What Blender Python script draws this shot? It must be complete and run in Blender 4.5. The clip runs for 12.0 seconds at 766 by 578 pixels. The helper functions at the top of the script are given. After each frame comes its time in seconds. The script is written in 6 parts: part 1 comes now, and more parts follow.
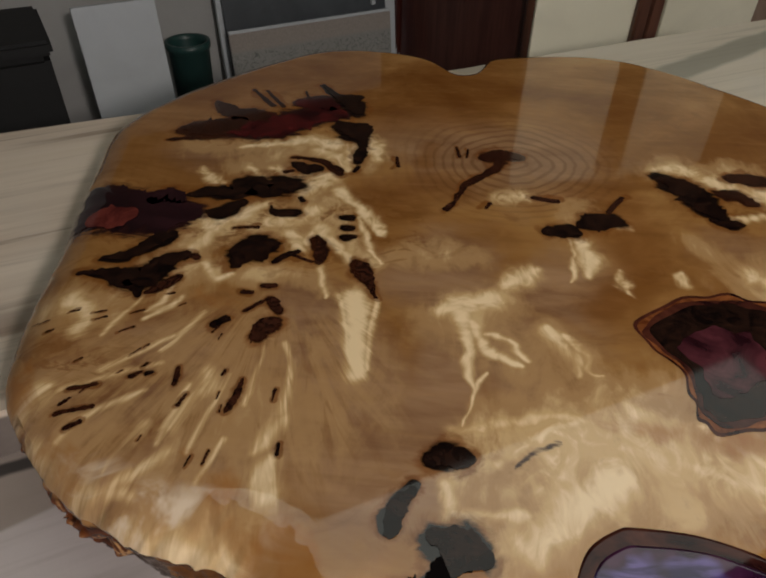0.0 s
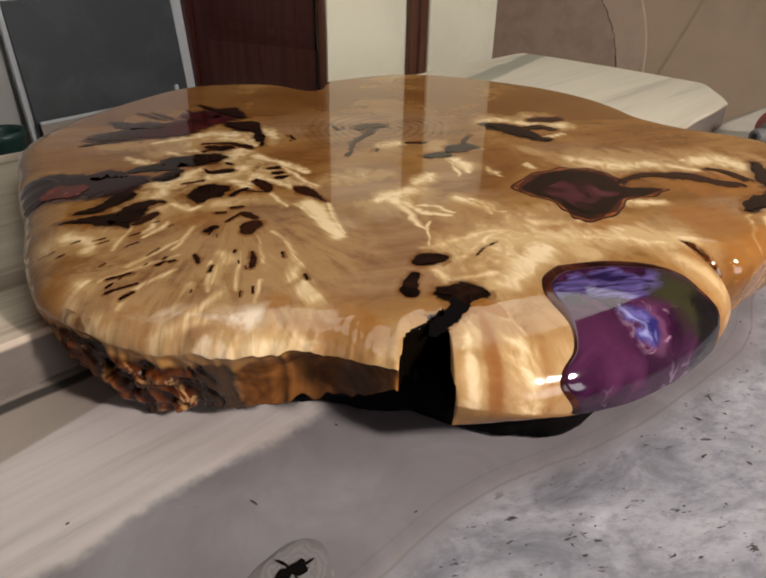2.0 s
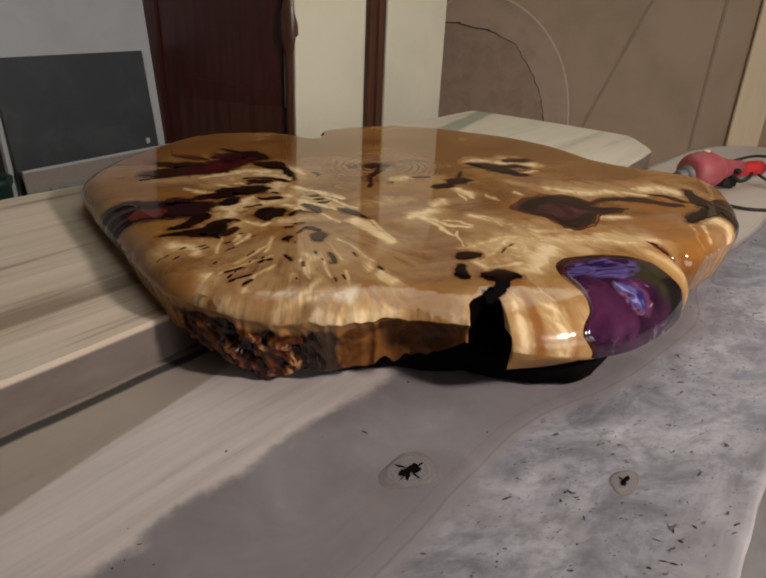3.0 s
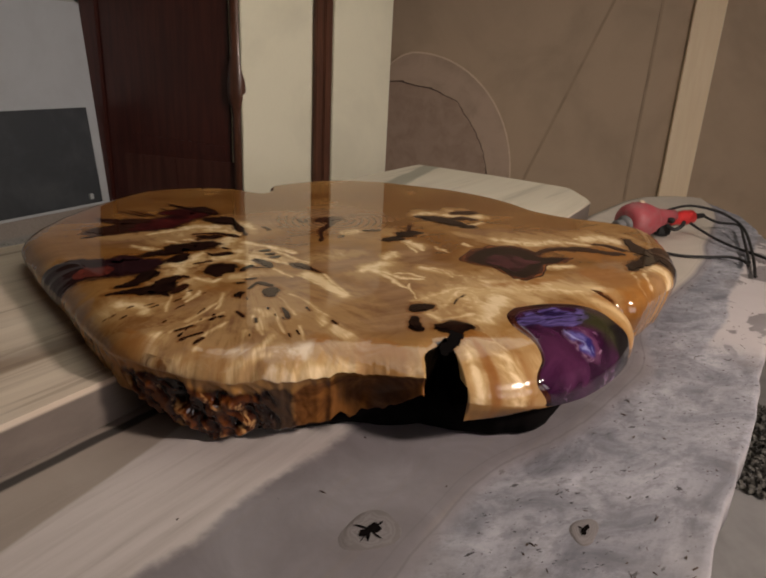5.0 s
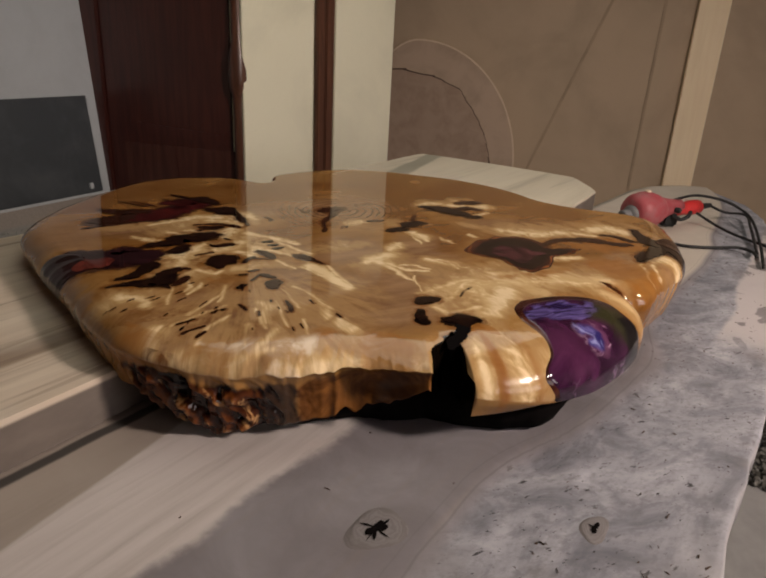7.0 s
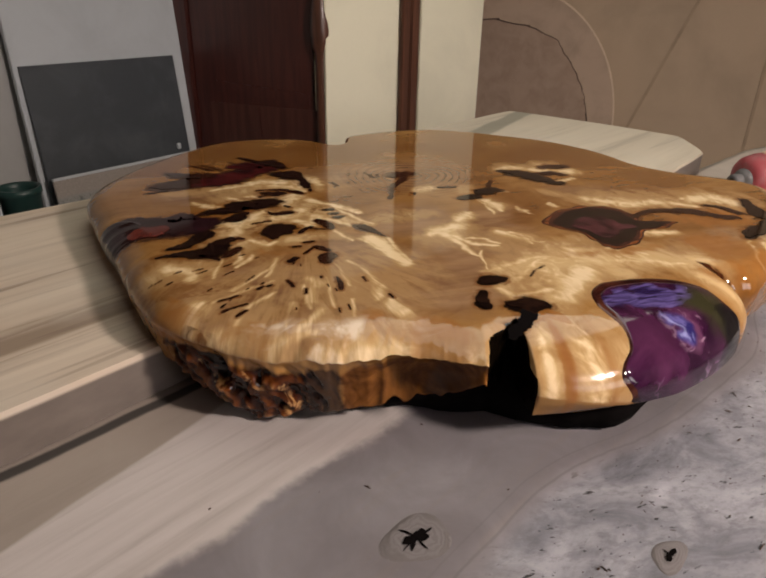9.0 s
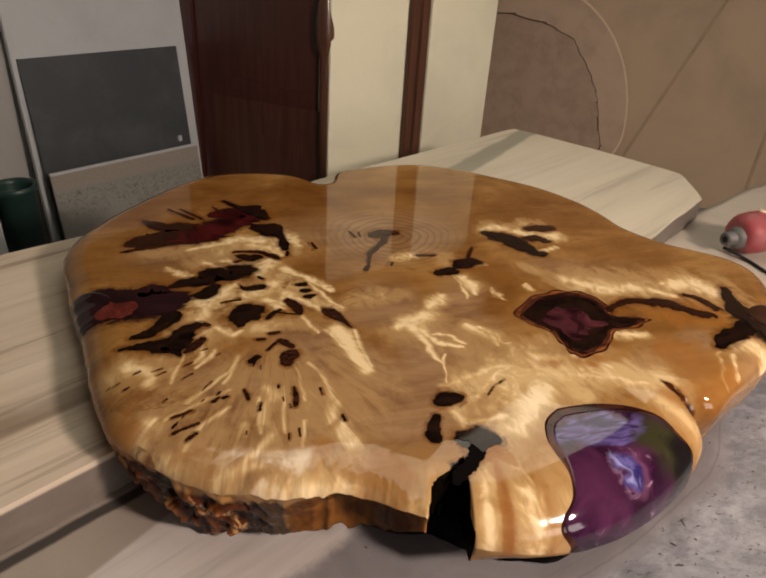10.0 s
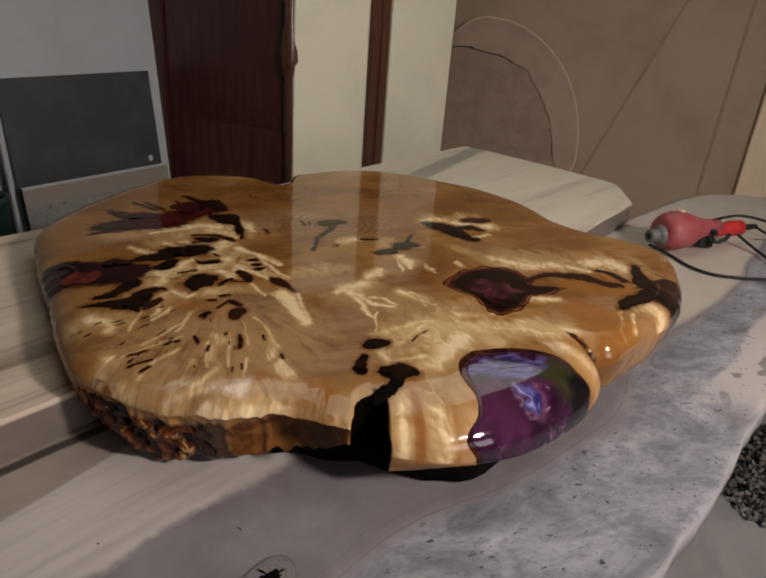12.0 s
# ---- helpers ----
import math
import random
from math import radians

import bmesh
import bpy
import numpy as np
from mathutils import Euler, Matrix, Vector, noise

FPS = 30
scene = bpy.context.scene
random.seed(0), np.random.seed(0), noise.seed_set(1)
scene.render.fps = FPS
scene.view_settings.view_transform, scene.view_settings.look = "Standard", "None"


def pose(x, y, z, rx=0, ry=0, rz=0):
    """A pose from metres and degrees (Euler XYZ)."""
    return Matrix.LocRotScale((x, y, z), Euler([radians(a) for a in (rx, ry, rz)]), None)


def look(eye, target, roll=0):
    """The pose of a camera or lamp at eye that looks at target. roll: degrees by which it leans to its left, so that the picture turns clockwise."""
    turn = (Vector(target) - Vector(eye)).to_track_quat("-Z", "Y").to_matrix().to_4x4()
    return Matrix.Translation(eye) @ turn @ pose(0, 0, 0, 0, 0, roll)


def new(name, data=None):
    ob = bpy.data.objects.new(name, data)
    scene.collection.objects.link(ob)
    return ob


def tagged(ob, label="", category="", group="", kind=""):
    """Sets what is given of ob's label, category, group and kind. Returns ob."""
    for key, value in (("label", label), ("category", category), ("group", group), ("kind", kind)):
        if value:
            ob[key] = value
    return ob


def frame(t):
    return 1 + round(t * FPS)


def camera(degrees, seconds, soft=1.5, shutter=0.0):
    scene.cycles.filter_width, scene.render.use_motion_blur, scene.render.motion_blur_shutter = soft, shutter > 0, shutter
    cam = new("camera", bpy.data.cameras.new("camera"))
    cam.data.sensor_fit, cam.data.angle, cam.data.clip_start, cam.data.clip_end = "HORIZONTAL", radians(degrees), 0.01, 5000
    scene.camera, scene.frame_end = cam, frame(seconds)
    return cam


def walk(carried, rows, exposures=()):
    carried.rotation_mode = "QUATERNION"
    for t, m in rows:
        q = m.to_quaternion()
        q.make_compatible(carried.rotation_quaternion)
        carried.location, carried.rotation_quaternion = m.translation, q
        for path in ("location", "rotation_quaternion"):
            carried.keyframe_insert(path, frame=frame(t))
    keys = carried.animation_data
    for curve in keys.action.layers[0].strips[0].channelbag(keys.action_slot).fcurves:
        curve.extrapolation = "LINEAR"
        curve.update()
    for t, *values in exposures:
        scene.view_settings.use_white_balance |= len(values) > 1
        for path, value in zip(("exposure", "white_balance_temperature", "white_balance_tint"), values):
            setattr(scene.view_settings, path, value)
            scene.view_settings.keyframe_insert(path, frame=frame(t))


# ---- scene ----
cam = camera(61.6, 12.0, soft=2.1)
PATH = [
    (0, (0.029, 0.025, 1.445), (-0.039, 1.559, 0.164), 1.2),
    (0.5, (-0.009, -0.026, 1.492), (0.063, 1.555, 0.27), 1.6),
    (1, (-0.157, -0.136, 1.385), (0.203, 1.479, 0.262), 1.4),
    (1.5, (-0.182, -0.22, 1.335), (0.321, 1.39, 0.26), 1.4),
    (2, (-0.22, -0.303, 1.308), (0.321, 1.342, 0.308), 1.0),
    (2.5, (-0.419, -0.4, 1.315), (0.219, 1.261, 0.401), 1.3),
    (3, (-0.502, -0.475, 1.322), (0.277, 1.166, 0.484), 2.7),
    (3.5, (-0.517, -0.492, 1.329), (0.342, 1.141, 0.558), 3.1),
    (3.7, (-0.513, -0.493, 1.318), (0.366, 1.145, 0.579), 3.1),
    (5.5, (-0.506, -0.461, 1.328), (0.436, 1.166, 0.644), 3.0),
    (6, (-0.504, -0.457, 1.327), (0.433, 1.172, 0.642), 2.9),
    (6.5, (-0.503, -0.451, 1.326), (0.436, 1.17, 0.625), 2.9),
    (8.5, (-0.483, -0.418, 1.317), (0.285, 1.262, 0.55), 1.9),
    (9, (-0.411, -0.383, 1.319), (0.247, 1.306, 0.474), 1.1),
    (9.5, (-0.324, -0.33, 1.362), (0.279, 1.289, 0.354), 2.5),
    (10, (-0.308, -0.303, 1.535), (0.308, 1.342, 0.58), 3.9),
    (10.5, (-0.323, -0.349, 1.546), (0.286, 1.353, 0.689), 4.3),
    (11, (-0.313, -0.41, 1.52), (0.283, 1.31, 0.691), 4.8),
    (11.5, (-0.305, -0.459, 1.499), (0.331, 1.245, 0.668), 4.7),
    (12, (-0.297, -0.507, 1.481), (0.4, 1.167, 0.635), 4.5),
]
walk(cam, [(t, look(eye, target, roll)) for t, eye, target, roll in PATH],
     [(0, -0.46, 6250, 10), (0.5, -0.12, 5900, 10), (1, 0.08, 6300, 11), (1.5, 0.16, 6400, 11), (2, 0.27, 6420, 11), (2.5, 0.2, 6350, 10), (3, -0.10, 6600, 12), (3.5, -0.22, 6700, 14), (5.5, -0.30, 6980, 16), (6.5, -0.24, 6980, 16), (8.5, 0.02, 6800, 16), (9.5, 0.14, 6850, 16), (10, 0.12, 7350, 16), (10.5, 0.14, 6950, 16), (11, 0.14, 6600, 14), (11.5, 0.04, 6600, 16), (12, -0.32, 6550, 14)])

# ---- world, sun and lamps ----
world = bpy.data.worlds.new("world")
scene.world = world
world.use_nodes = True
world.node_tree.nodes["Background"].inputs[0].default_value = (0.05, 0.055, 0.06, 1)
world.node_tree.nodes["Background"].inputs[1].default_value = 0.3

# the bench's own axes: D runs along the boards, N across them, away from the camera
D, N = Vector((0.886, 0.464, 0)), Vector((-0.464, 0.886, 0))
LOW, HIGH, TOP = 0.75, 0.83, 0.91          # tops of the lower slab, the upper board and the resin slab


def un(u, n, z=0.0):
    return D * u + N * n + Vector((0, 0, z))


# ---- materials ----
class Nodes:
    """Short hand for one material's node tree."""

    def __init__(self, name):
        self.material = bpy.data.materials.new(name)
        self.material.use_nodes = True
        self.tree = self.material.node_tree
        self.shader = self.tree.nodes["Principled BSDF"]
        self.coords = self.tree.nodes.new("ShaderNodeTexCoord").outputs["Object"]

    def put(self, socket, value):
        if hasattr(value, "is_output"):
            self.tree.links.new(value, socket)
        elif isinstance(value, (tuple, list)) and len(value) == 3 and socket.type == "RGBA":
            socket.default_value = (*value, 1)
        else:
            socket.default_value = value

    def mapped(self, scale=(1, 1, 1), turn=0.0, move=(0, 0, 0), vec=None):
        n = self.tree.nodes.new("ShaderNodeMapping")
        self.put(n.inputs["Vector"], vec or self.coords)
        n.inputs["Scale"].default_value, n.inputs["Rotation"].default_value, n.inputs["Location"].default_value = scale, (0, 0, radians(turn)), move
        return n.outputs[0]

    def noise(self, scale, detail=3.0, vec=None, rough=0.5, warp=0.0):
        n = self.tree.nodes.new("ShaderNodeTexNoise")
        self.put(n.inputs["Vector"], vec or self.coords)
        for key, value in (("Scale", scale), ("Detail", detail), ("Roughness", rough), ("Distortion", warp)):
            n.inputs[key].default_value = value
        return n.outputs["Fac"]

    def cells(self, scale, vec=None, feature="F1"):
        n = self.tree.nodes.new("ShaderNodeTexVoronoi")
        n.feature = feature
        self.put(n.inputs["Vector"], vec or self.coords)
        n.inputs["Scale"].default_value = scale
        return n.outputs["Distance"]

    def math(self, op, a, b=0.5, c=0.5):
        n = self.tree.nodes.new("ShaderNodeMath")
        n.operation, n.use_clamp = op, False
        for socket, value in zip(n.inputs, (a, b, c)):
            self.put(socket, value)
        return n.outputs[0]

    def mix(self, fac, a, b, blend="MIX"):
        n = self.tree.nodes.new("ShaderNodeMix")
        n.data_type, n.blend_type, n.clamp_factor = "RGBA", blend, True
        for i, value in ((0, fac), (6, a), (7, b)):
            self.put(n.inputs[i], value)
        return n.outputs[2]

    def ramp(self, fac, *stops):
        n = self.tree.nodes.new("ShaderNodeValToRGB")
        self.put(n.inputs[0], fac)
        e = n.color_ramp.elements
        while len(e) < len(stops):
            e.new(1.0)
        for el, (at, value) in zip(e, stops):
            el.position = at
            el.color = (*value, 1) if isinstance(value, tuple) else (value, value, value, 1)
        return n.outputs[0]

    def step(self, value, lo, hi):
        n = self.tree.nodes.new("ShaderNodeMapRange")
        n.interpolation_type = "SMOOTHSTEP"
        self.put(n.inputs[0], value)
        n.inputs[1].default_value, n.inputs[2].default_value = lo, hi
        return n.outputs[0]

    def attr(self, name, kind="Fac"):
        n = self.tree.nodes.new("ShaderNodeAttribute")
        n.attribute_name = name
        return n.outputs[kind]

    def axis(self, vec, which):
        n = self.tree.nodes.new("ShaderNodeSeparateXYZ")
        self.put(n.inputs[0], vec)
        return n.outputs[which]

    def bump(self, height, strength=0.3, distance=0.002):
        n = self.tree.nodes.new("ShaderNodeBump")
        self.put(n.inputs["Height"], height)
        n.inputs["Strength"].default_value, n.inputs["Distance"].default_value = strength, distance
        self.tree.links.new(n.outputs[0], self.shader.inputs["Normal"])

    def done(self, colour, rough=0.6, **more):
        self.put(self.shader.inputs["Base Color"], colour)
        self.put(self.shader.inputs["Roughness"], rough)
        for key, value in more.items():
            self.put(self.shader.inputs[key.replace("_", " ")], value)
        return self.material


RESIN = dict(Specular_IOR_Level=0.0, Coat_Weight=1.0, Coat_Roughness=0.06, Coat_IOR=1.54)


def make_burl():
    """Honey-coloured burl under clear resin: tan and brown ground, rings round the eye, torn pale figure, cream
    strands, amber, charred and shade-blackened edges.
    """
    m = Nodes("burl wood under resin")
    eye, fan = m.attr("eye_polar", "Vector"), m.attr("fan_polar", "Vector")
    drift = m.noise(4.0, 3, None, 0.5, 0.6)
    fringe = m.noise(30.0, 3, None, 0.55, 0.8)
    # honey ground, clouded, with redder and paler fields
    cloud = m.noise(3.2, 4, m.mapped((1, 1.6, 1), 14), 0.55, 1.0)
    base = m.ramp(cloud, (0.32, (0.195, 0.093, 0.026)), (0.45, (0.27, 0.146, 0.048)), (0.58, (0.345, 0.205, 0.075)), (0.70, (0.42, 0.265, 0.112)))
    field = m.math("MULTIPLY", m.math("SUBTRACT", m.noise(7.0, 4, None, 0.6, 1.2), 0.5), 0.9)
    sand = m.mix(m.step(m.noise(2.6, 5, m.mapped((1, 4, 1), 8), 0.6, 0.8), 0.3, 0.7), (0.215, 0.132, 0.082), (0.385, 0.272, 0.185))
    base = m.mix(m.math("MULTIPLY", m.step(m.math("ADD", m.attr("tan"), field), 0.15, 0.85), 0.85), base, sand)
    base = m.mix(m.math("MULTIPLY", m.step(m.math("ADD", m.attr("deep"), field), 0.1, 0.95), 0.70), base, m.mix(cloud, (0.100, 0.038, 0.009), (0.27, 0.122, 0.030)))
    # growth rings about the eye, and long swept fibres
    radius = m.axis(eye, 1)
    wave = m.math("SINE", m.math("ADD", m.math("MULTIPLY", radius, 330.0), m.math("MULTIPLY", m.noise(4.5, 4, None, 0.55), 26.0)))
    near_eye = m.step(radius, 0.22, 0.08)
    base = m.mix(m.math("MULTIPLY", m.step(wave, 0.0, 1.0), m.math("ADD", m.math("MULTIPLY", near_eye, 0.42), 0.05)), base, (0.115, 0.050, 0.015))
    fibre = m.noise(1.0, 5, m.mapped((5, 24, 5), 8), 0.6, 1.6)
    base = m.mix(m.math("MULTIPLY", m.step(fibre, 0.5, 0.8), 0.20), base, (0.50, 0.33, 0.145))
    base = m.mix(m.math("MULTIPLY", m.step(fibre, 0.48, 0.28), 0.22), base, (0.12, 0.050, 0.015))
    # blotches and curls all over the ground
    blotch = m.noise(13.0, 5, m.mapped((1, 1.3, 1), 10), 0.6, 0.7)
    base = m.mix(m.math("MULTIPLY", m.step(blotch, 0.54, 0.76), 0.20), base, (0.44, 0.275, 0.115))
    base = m.mix(m.math("MULTIPLY", m.step(blotch, 0.46, 0.28), 0.30), base, (0.115, 0.047, 0.014))
    # pale figure, torn into flames, and into strands where the burl fans out
    radial = m.noise(1.0, 4, m.mapped((9.0, 7.0, 1), vec=fan), 0.6, 1.0)
    flames = m.noise(12.0, 5, m.mapped((1.6, 0.65, 1), -14), 0.62, 0.9)
    torn = m.mix(m.math("MULTIPLY", m.attr("fan"), 0.65), flames, radial)
    pale = m.math("ADD", m.attr("pale"), m.math("ADD", m.math("MULTIPLY", m.math("MULTIPLY", m.math("SUBTRACT", torn, 0.5), 2.1), m.math("ADD", 0.12, m.math("MULTIPLY", m.step(m.attr("pale"), 0.0, 0.45), 0.88))), m.math("MULTIPLY", m.math("SUBTRACT", fringe, 0.5), 0.5)))
    straw = m.mix(drift, (0.39, 0.250, 0.115), (0.55, 0.415, 0.235))
    colour = m.mix(m.math("MULTIPLY", m.step(pale, 0.12, 0.62), 0.72), base, straw)
    colour = m.mix(m.math("MULTIPLY", m.step(pale, 0.66, 1.15), 0.75), colour, m.mix(drift, (0.64, 0.51, 0.29), (0.80, 0.69, 0.46)))
    # brown strokes in the fan and mottles among the knots
    strokes = m.noise(1.0, 3, m.mapped((14.0, 10.0, 1), move=(3.1, 1.7, 0), vec=fan), 0.6, 0.6)
    colour = m.mix(m.math("MULTIPLY", m.math("MULTIPLY", m.attr("fan"), m.step(strokes, 0.52, 0.68)), 0.42), colour, m.mix(fringe, (0.13, 0.058, 0.022), (0.26, 0.14, 0.062)))
    mottle = m.noise(15.0, 4, m.mapped((1, 1.5, 1), 12), 0.6, 1.3)
    colour = m.mix(m.math("MULTIPLY", m.math("MULTIPLY", m.attr("mottle"), m.step(mottle, 0.52, 0.62)), 0.9), colour, m.mix(fringe, (0.07, 0.024, 0.007), (0.27, 0.12, 0.030)))
    # cream fingers, strands and lace
    frayed = m.mix(m.attr("fan"), m.noise(1.0, 5, m.mapped((34.0, 20.0, 20.0), 6), 0.55, 1.6), m.noise(1.0, 4, m.mapped((30.0, 14.0, 1), vec=fan), 0.55, 0.8))
    lace = m.math("ADD", m.attr("cream"), m.math("MULTIPLY", m.math("SUBTRACT", frayed, 0.5), m.math("ADD", 0.3, m.math("MULTIPLY", m.step(m.attr("cream"), 0.0, 0.5), 1.45))))
    colour = m.mix(m.math("MULTIPLY", m.step(lace, 0.05, 0.80), 0.80), colour, m.mix(drift, (0.57, 0.42, 0.21), (0.70, 0.57, 0.35)))
    colour = m.mix(m.math("MULTIPLY", m.step(lace, 0.50, 1.20), 0.92), colour, m.mix(drift, (0.90, 0.80, 0.54), (0.95, 0.90, 0.74)))
    # brown halos round the voids
    halo = m.step(m.math("ADD", m.attr("halo"), m.math("MULTIPLY", m.math("SUBTRACT", m.noise(28.0, 5, None, 0.65, 0.9), 0.5), 2.2)), 0.30, 0.9)
    colour = m.mix(m.math("MULTIPLY", halo, 0.72), colour, m.mix(fringe, (0.06, 0.019, 0.005), (0.27, 0.105, 0.022)))
    ragged = m.math("MULTIPLY", m.math("SUBTRACT", m.noise(46.0, 5, m.mapped((0.55, 1.7, 1), 14), 0.65, 0.7), 0.5), 1.2)
    for name, tone in (("plum", (0.022, 0.008, 0.010)), ("brown", (0.038, 0.013, 0.007)), ("black", (0.006, 0.004, 0.004))):
        colour = m.mix(m.step(m.math("ADD", m.attr(name), ragged), 0.36, 0.72), colour, tone)
    # amber bands
    amber = m.step(m.math("ADD", m.attr("amber"), m.math("MULTIPLY", m.math("SUBTRACT", m.noise(9.0, 5, None, 0.65, 1.0), 0.5), 2.0)), 0.35, 0.9)
    colour = m.mix(m.math("MULTIPLY", amber, 0.75), colour, m.mix(m.noise(26, 4), (0.26, 0.108, 0.024), (0.42, 0.215, 0.064)))
    colour = m.mix(m.math("MULTIPLY", m.attr("stripe"), 0.8), colour, m.mix(fringe, (0.22, 0.090, 0.028), (0.40, 0.20, 0.075)))
    # milky patches in the poured lip
    milk = m.math("MULTIPLY", m.attr("milk"), m.step(m.noise(11.0, 4, m.mapped((1, 1, 1), 0, (5, 2, 0)), 0.6, 0.8), 0.50, 0.66))
    colour = m.mix(m.math("MULTIPLY", milk, 0.75), colour, (0.78, 0.775, 0.73))
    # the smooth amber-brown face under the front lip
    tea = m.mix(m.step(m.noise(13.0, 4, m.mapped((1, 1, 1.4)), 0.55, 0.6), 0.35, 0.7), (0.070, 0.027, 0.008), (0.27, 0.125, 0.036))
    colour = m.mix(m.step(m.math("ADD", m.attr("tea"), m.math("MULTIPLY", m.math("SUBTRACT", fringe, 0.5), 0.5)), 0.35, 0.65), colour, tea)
    # bark and char on the broken edge: worn pale on the crests
    bark = m.step(m.math("ADD", m.attr("bark"), m.math("MULTIPLY", m.math("SUBTRACT", m.noise(24.0, 5, m.mapped((1, 1, 0.5)), 0.65, 0.8), 0.5), 0.9)), 0.38, 0.65)
    crest = m.math("ADD", m.attr("crest"), m.math("MULTIPLY", m.math("SUBTRACT", m.noise(60.0, 3), 0.5), 0.5))
    colour = m.mix(bark, colour, m.ramp(crest, (0.25, (0.006, 0.002, 0.0015)), (0.50, (0.040, 0.011, 0.005)), (0.72, (0.12, 0.038, 0.011)), (0.95, (0.30, 0.13, 0.040))))
    fleck = m.math("MULTIPLY", m.step(m.noise(48.0, 3, m.mapped((1, 1, 0.7)), 0.55, 0.5), 0.55, 0.66), m.step(crest, 0.35, 0.6))
    colour = m.mix(m.math("MULTIPLY", m.math("MULTIPLY", bark, fleck), 0.85), colour, m.mix(fringe, (0.42, 0.20, 0.07), (0.70, 0.50, 0.26)))
    # char in the open crack, and under-shadow below the purple window painted black
    char_shade = m.step(m.math("ADD", m.attr("char_shade"), m.math("MULTIPLY", m.math("SUBTRACT", m.noise(40.0, 4), 0.5), 0.7)), 0.42, 0.6)
    colour = m.mix(char_shade, colour, (0.004, 0.003, 0.002))
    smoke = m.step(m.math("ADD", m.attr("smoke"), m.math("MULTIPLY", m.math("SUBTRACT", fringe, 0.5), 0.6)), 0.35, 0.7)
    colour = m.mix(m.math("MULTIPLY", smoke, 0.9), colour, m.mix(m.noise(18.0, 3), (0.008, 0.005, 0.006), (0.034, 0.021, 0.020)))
    colour = m.mix(1.0, colour, (0.985, 0.84, 0.695), "MULTIPLY")
    m.bump(m.math("MULTIPLY", m.noise(20.0, 3, None, 0.5, 0.5), m.attr("pour")), 0.5, 0.006)
    m.tree.links.new(m.shader.inputs["Normal"].links[0].from_socket, m.shader.inputs["Coat Normal"])
    return m.done(colour, 0.4, **{**RESIN, "Coat_Weight": m.math("SUBTRACT", 1.0, m.math("MAXIMUM", m.math("MULTIPLY", char_shade, 0.92), m.math("MULTIPLY", m.math("MAXIMUM", m.math("MULTIPLY", bark, 0.55), m.attr("tea")), 0.6))),
                                     "Coat_Roughness": m.math("ADD", 0.04, m.math("MULTIPLY", m.attr("silk"), m.math("ADD", 0.04, m.math("MULTIPLY", m.noise(40.0, 3), 0.24))))})


def make_resin(name, dark, light, scale=9.0):
    """Tinted resin with a cloudy pigment."""
    m = Nodes(name)
    cloud = m.noise(scale, 4, None, 0.6, 1.4)
    colour = m.ramp(cloud, (0.35, dark), (0.68, light))
    return m.done(colour, 0.3, **{**RESIN, "Coat_IOR": 1.37})


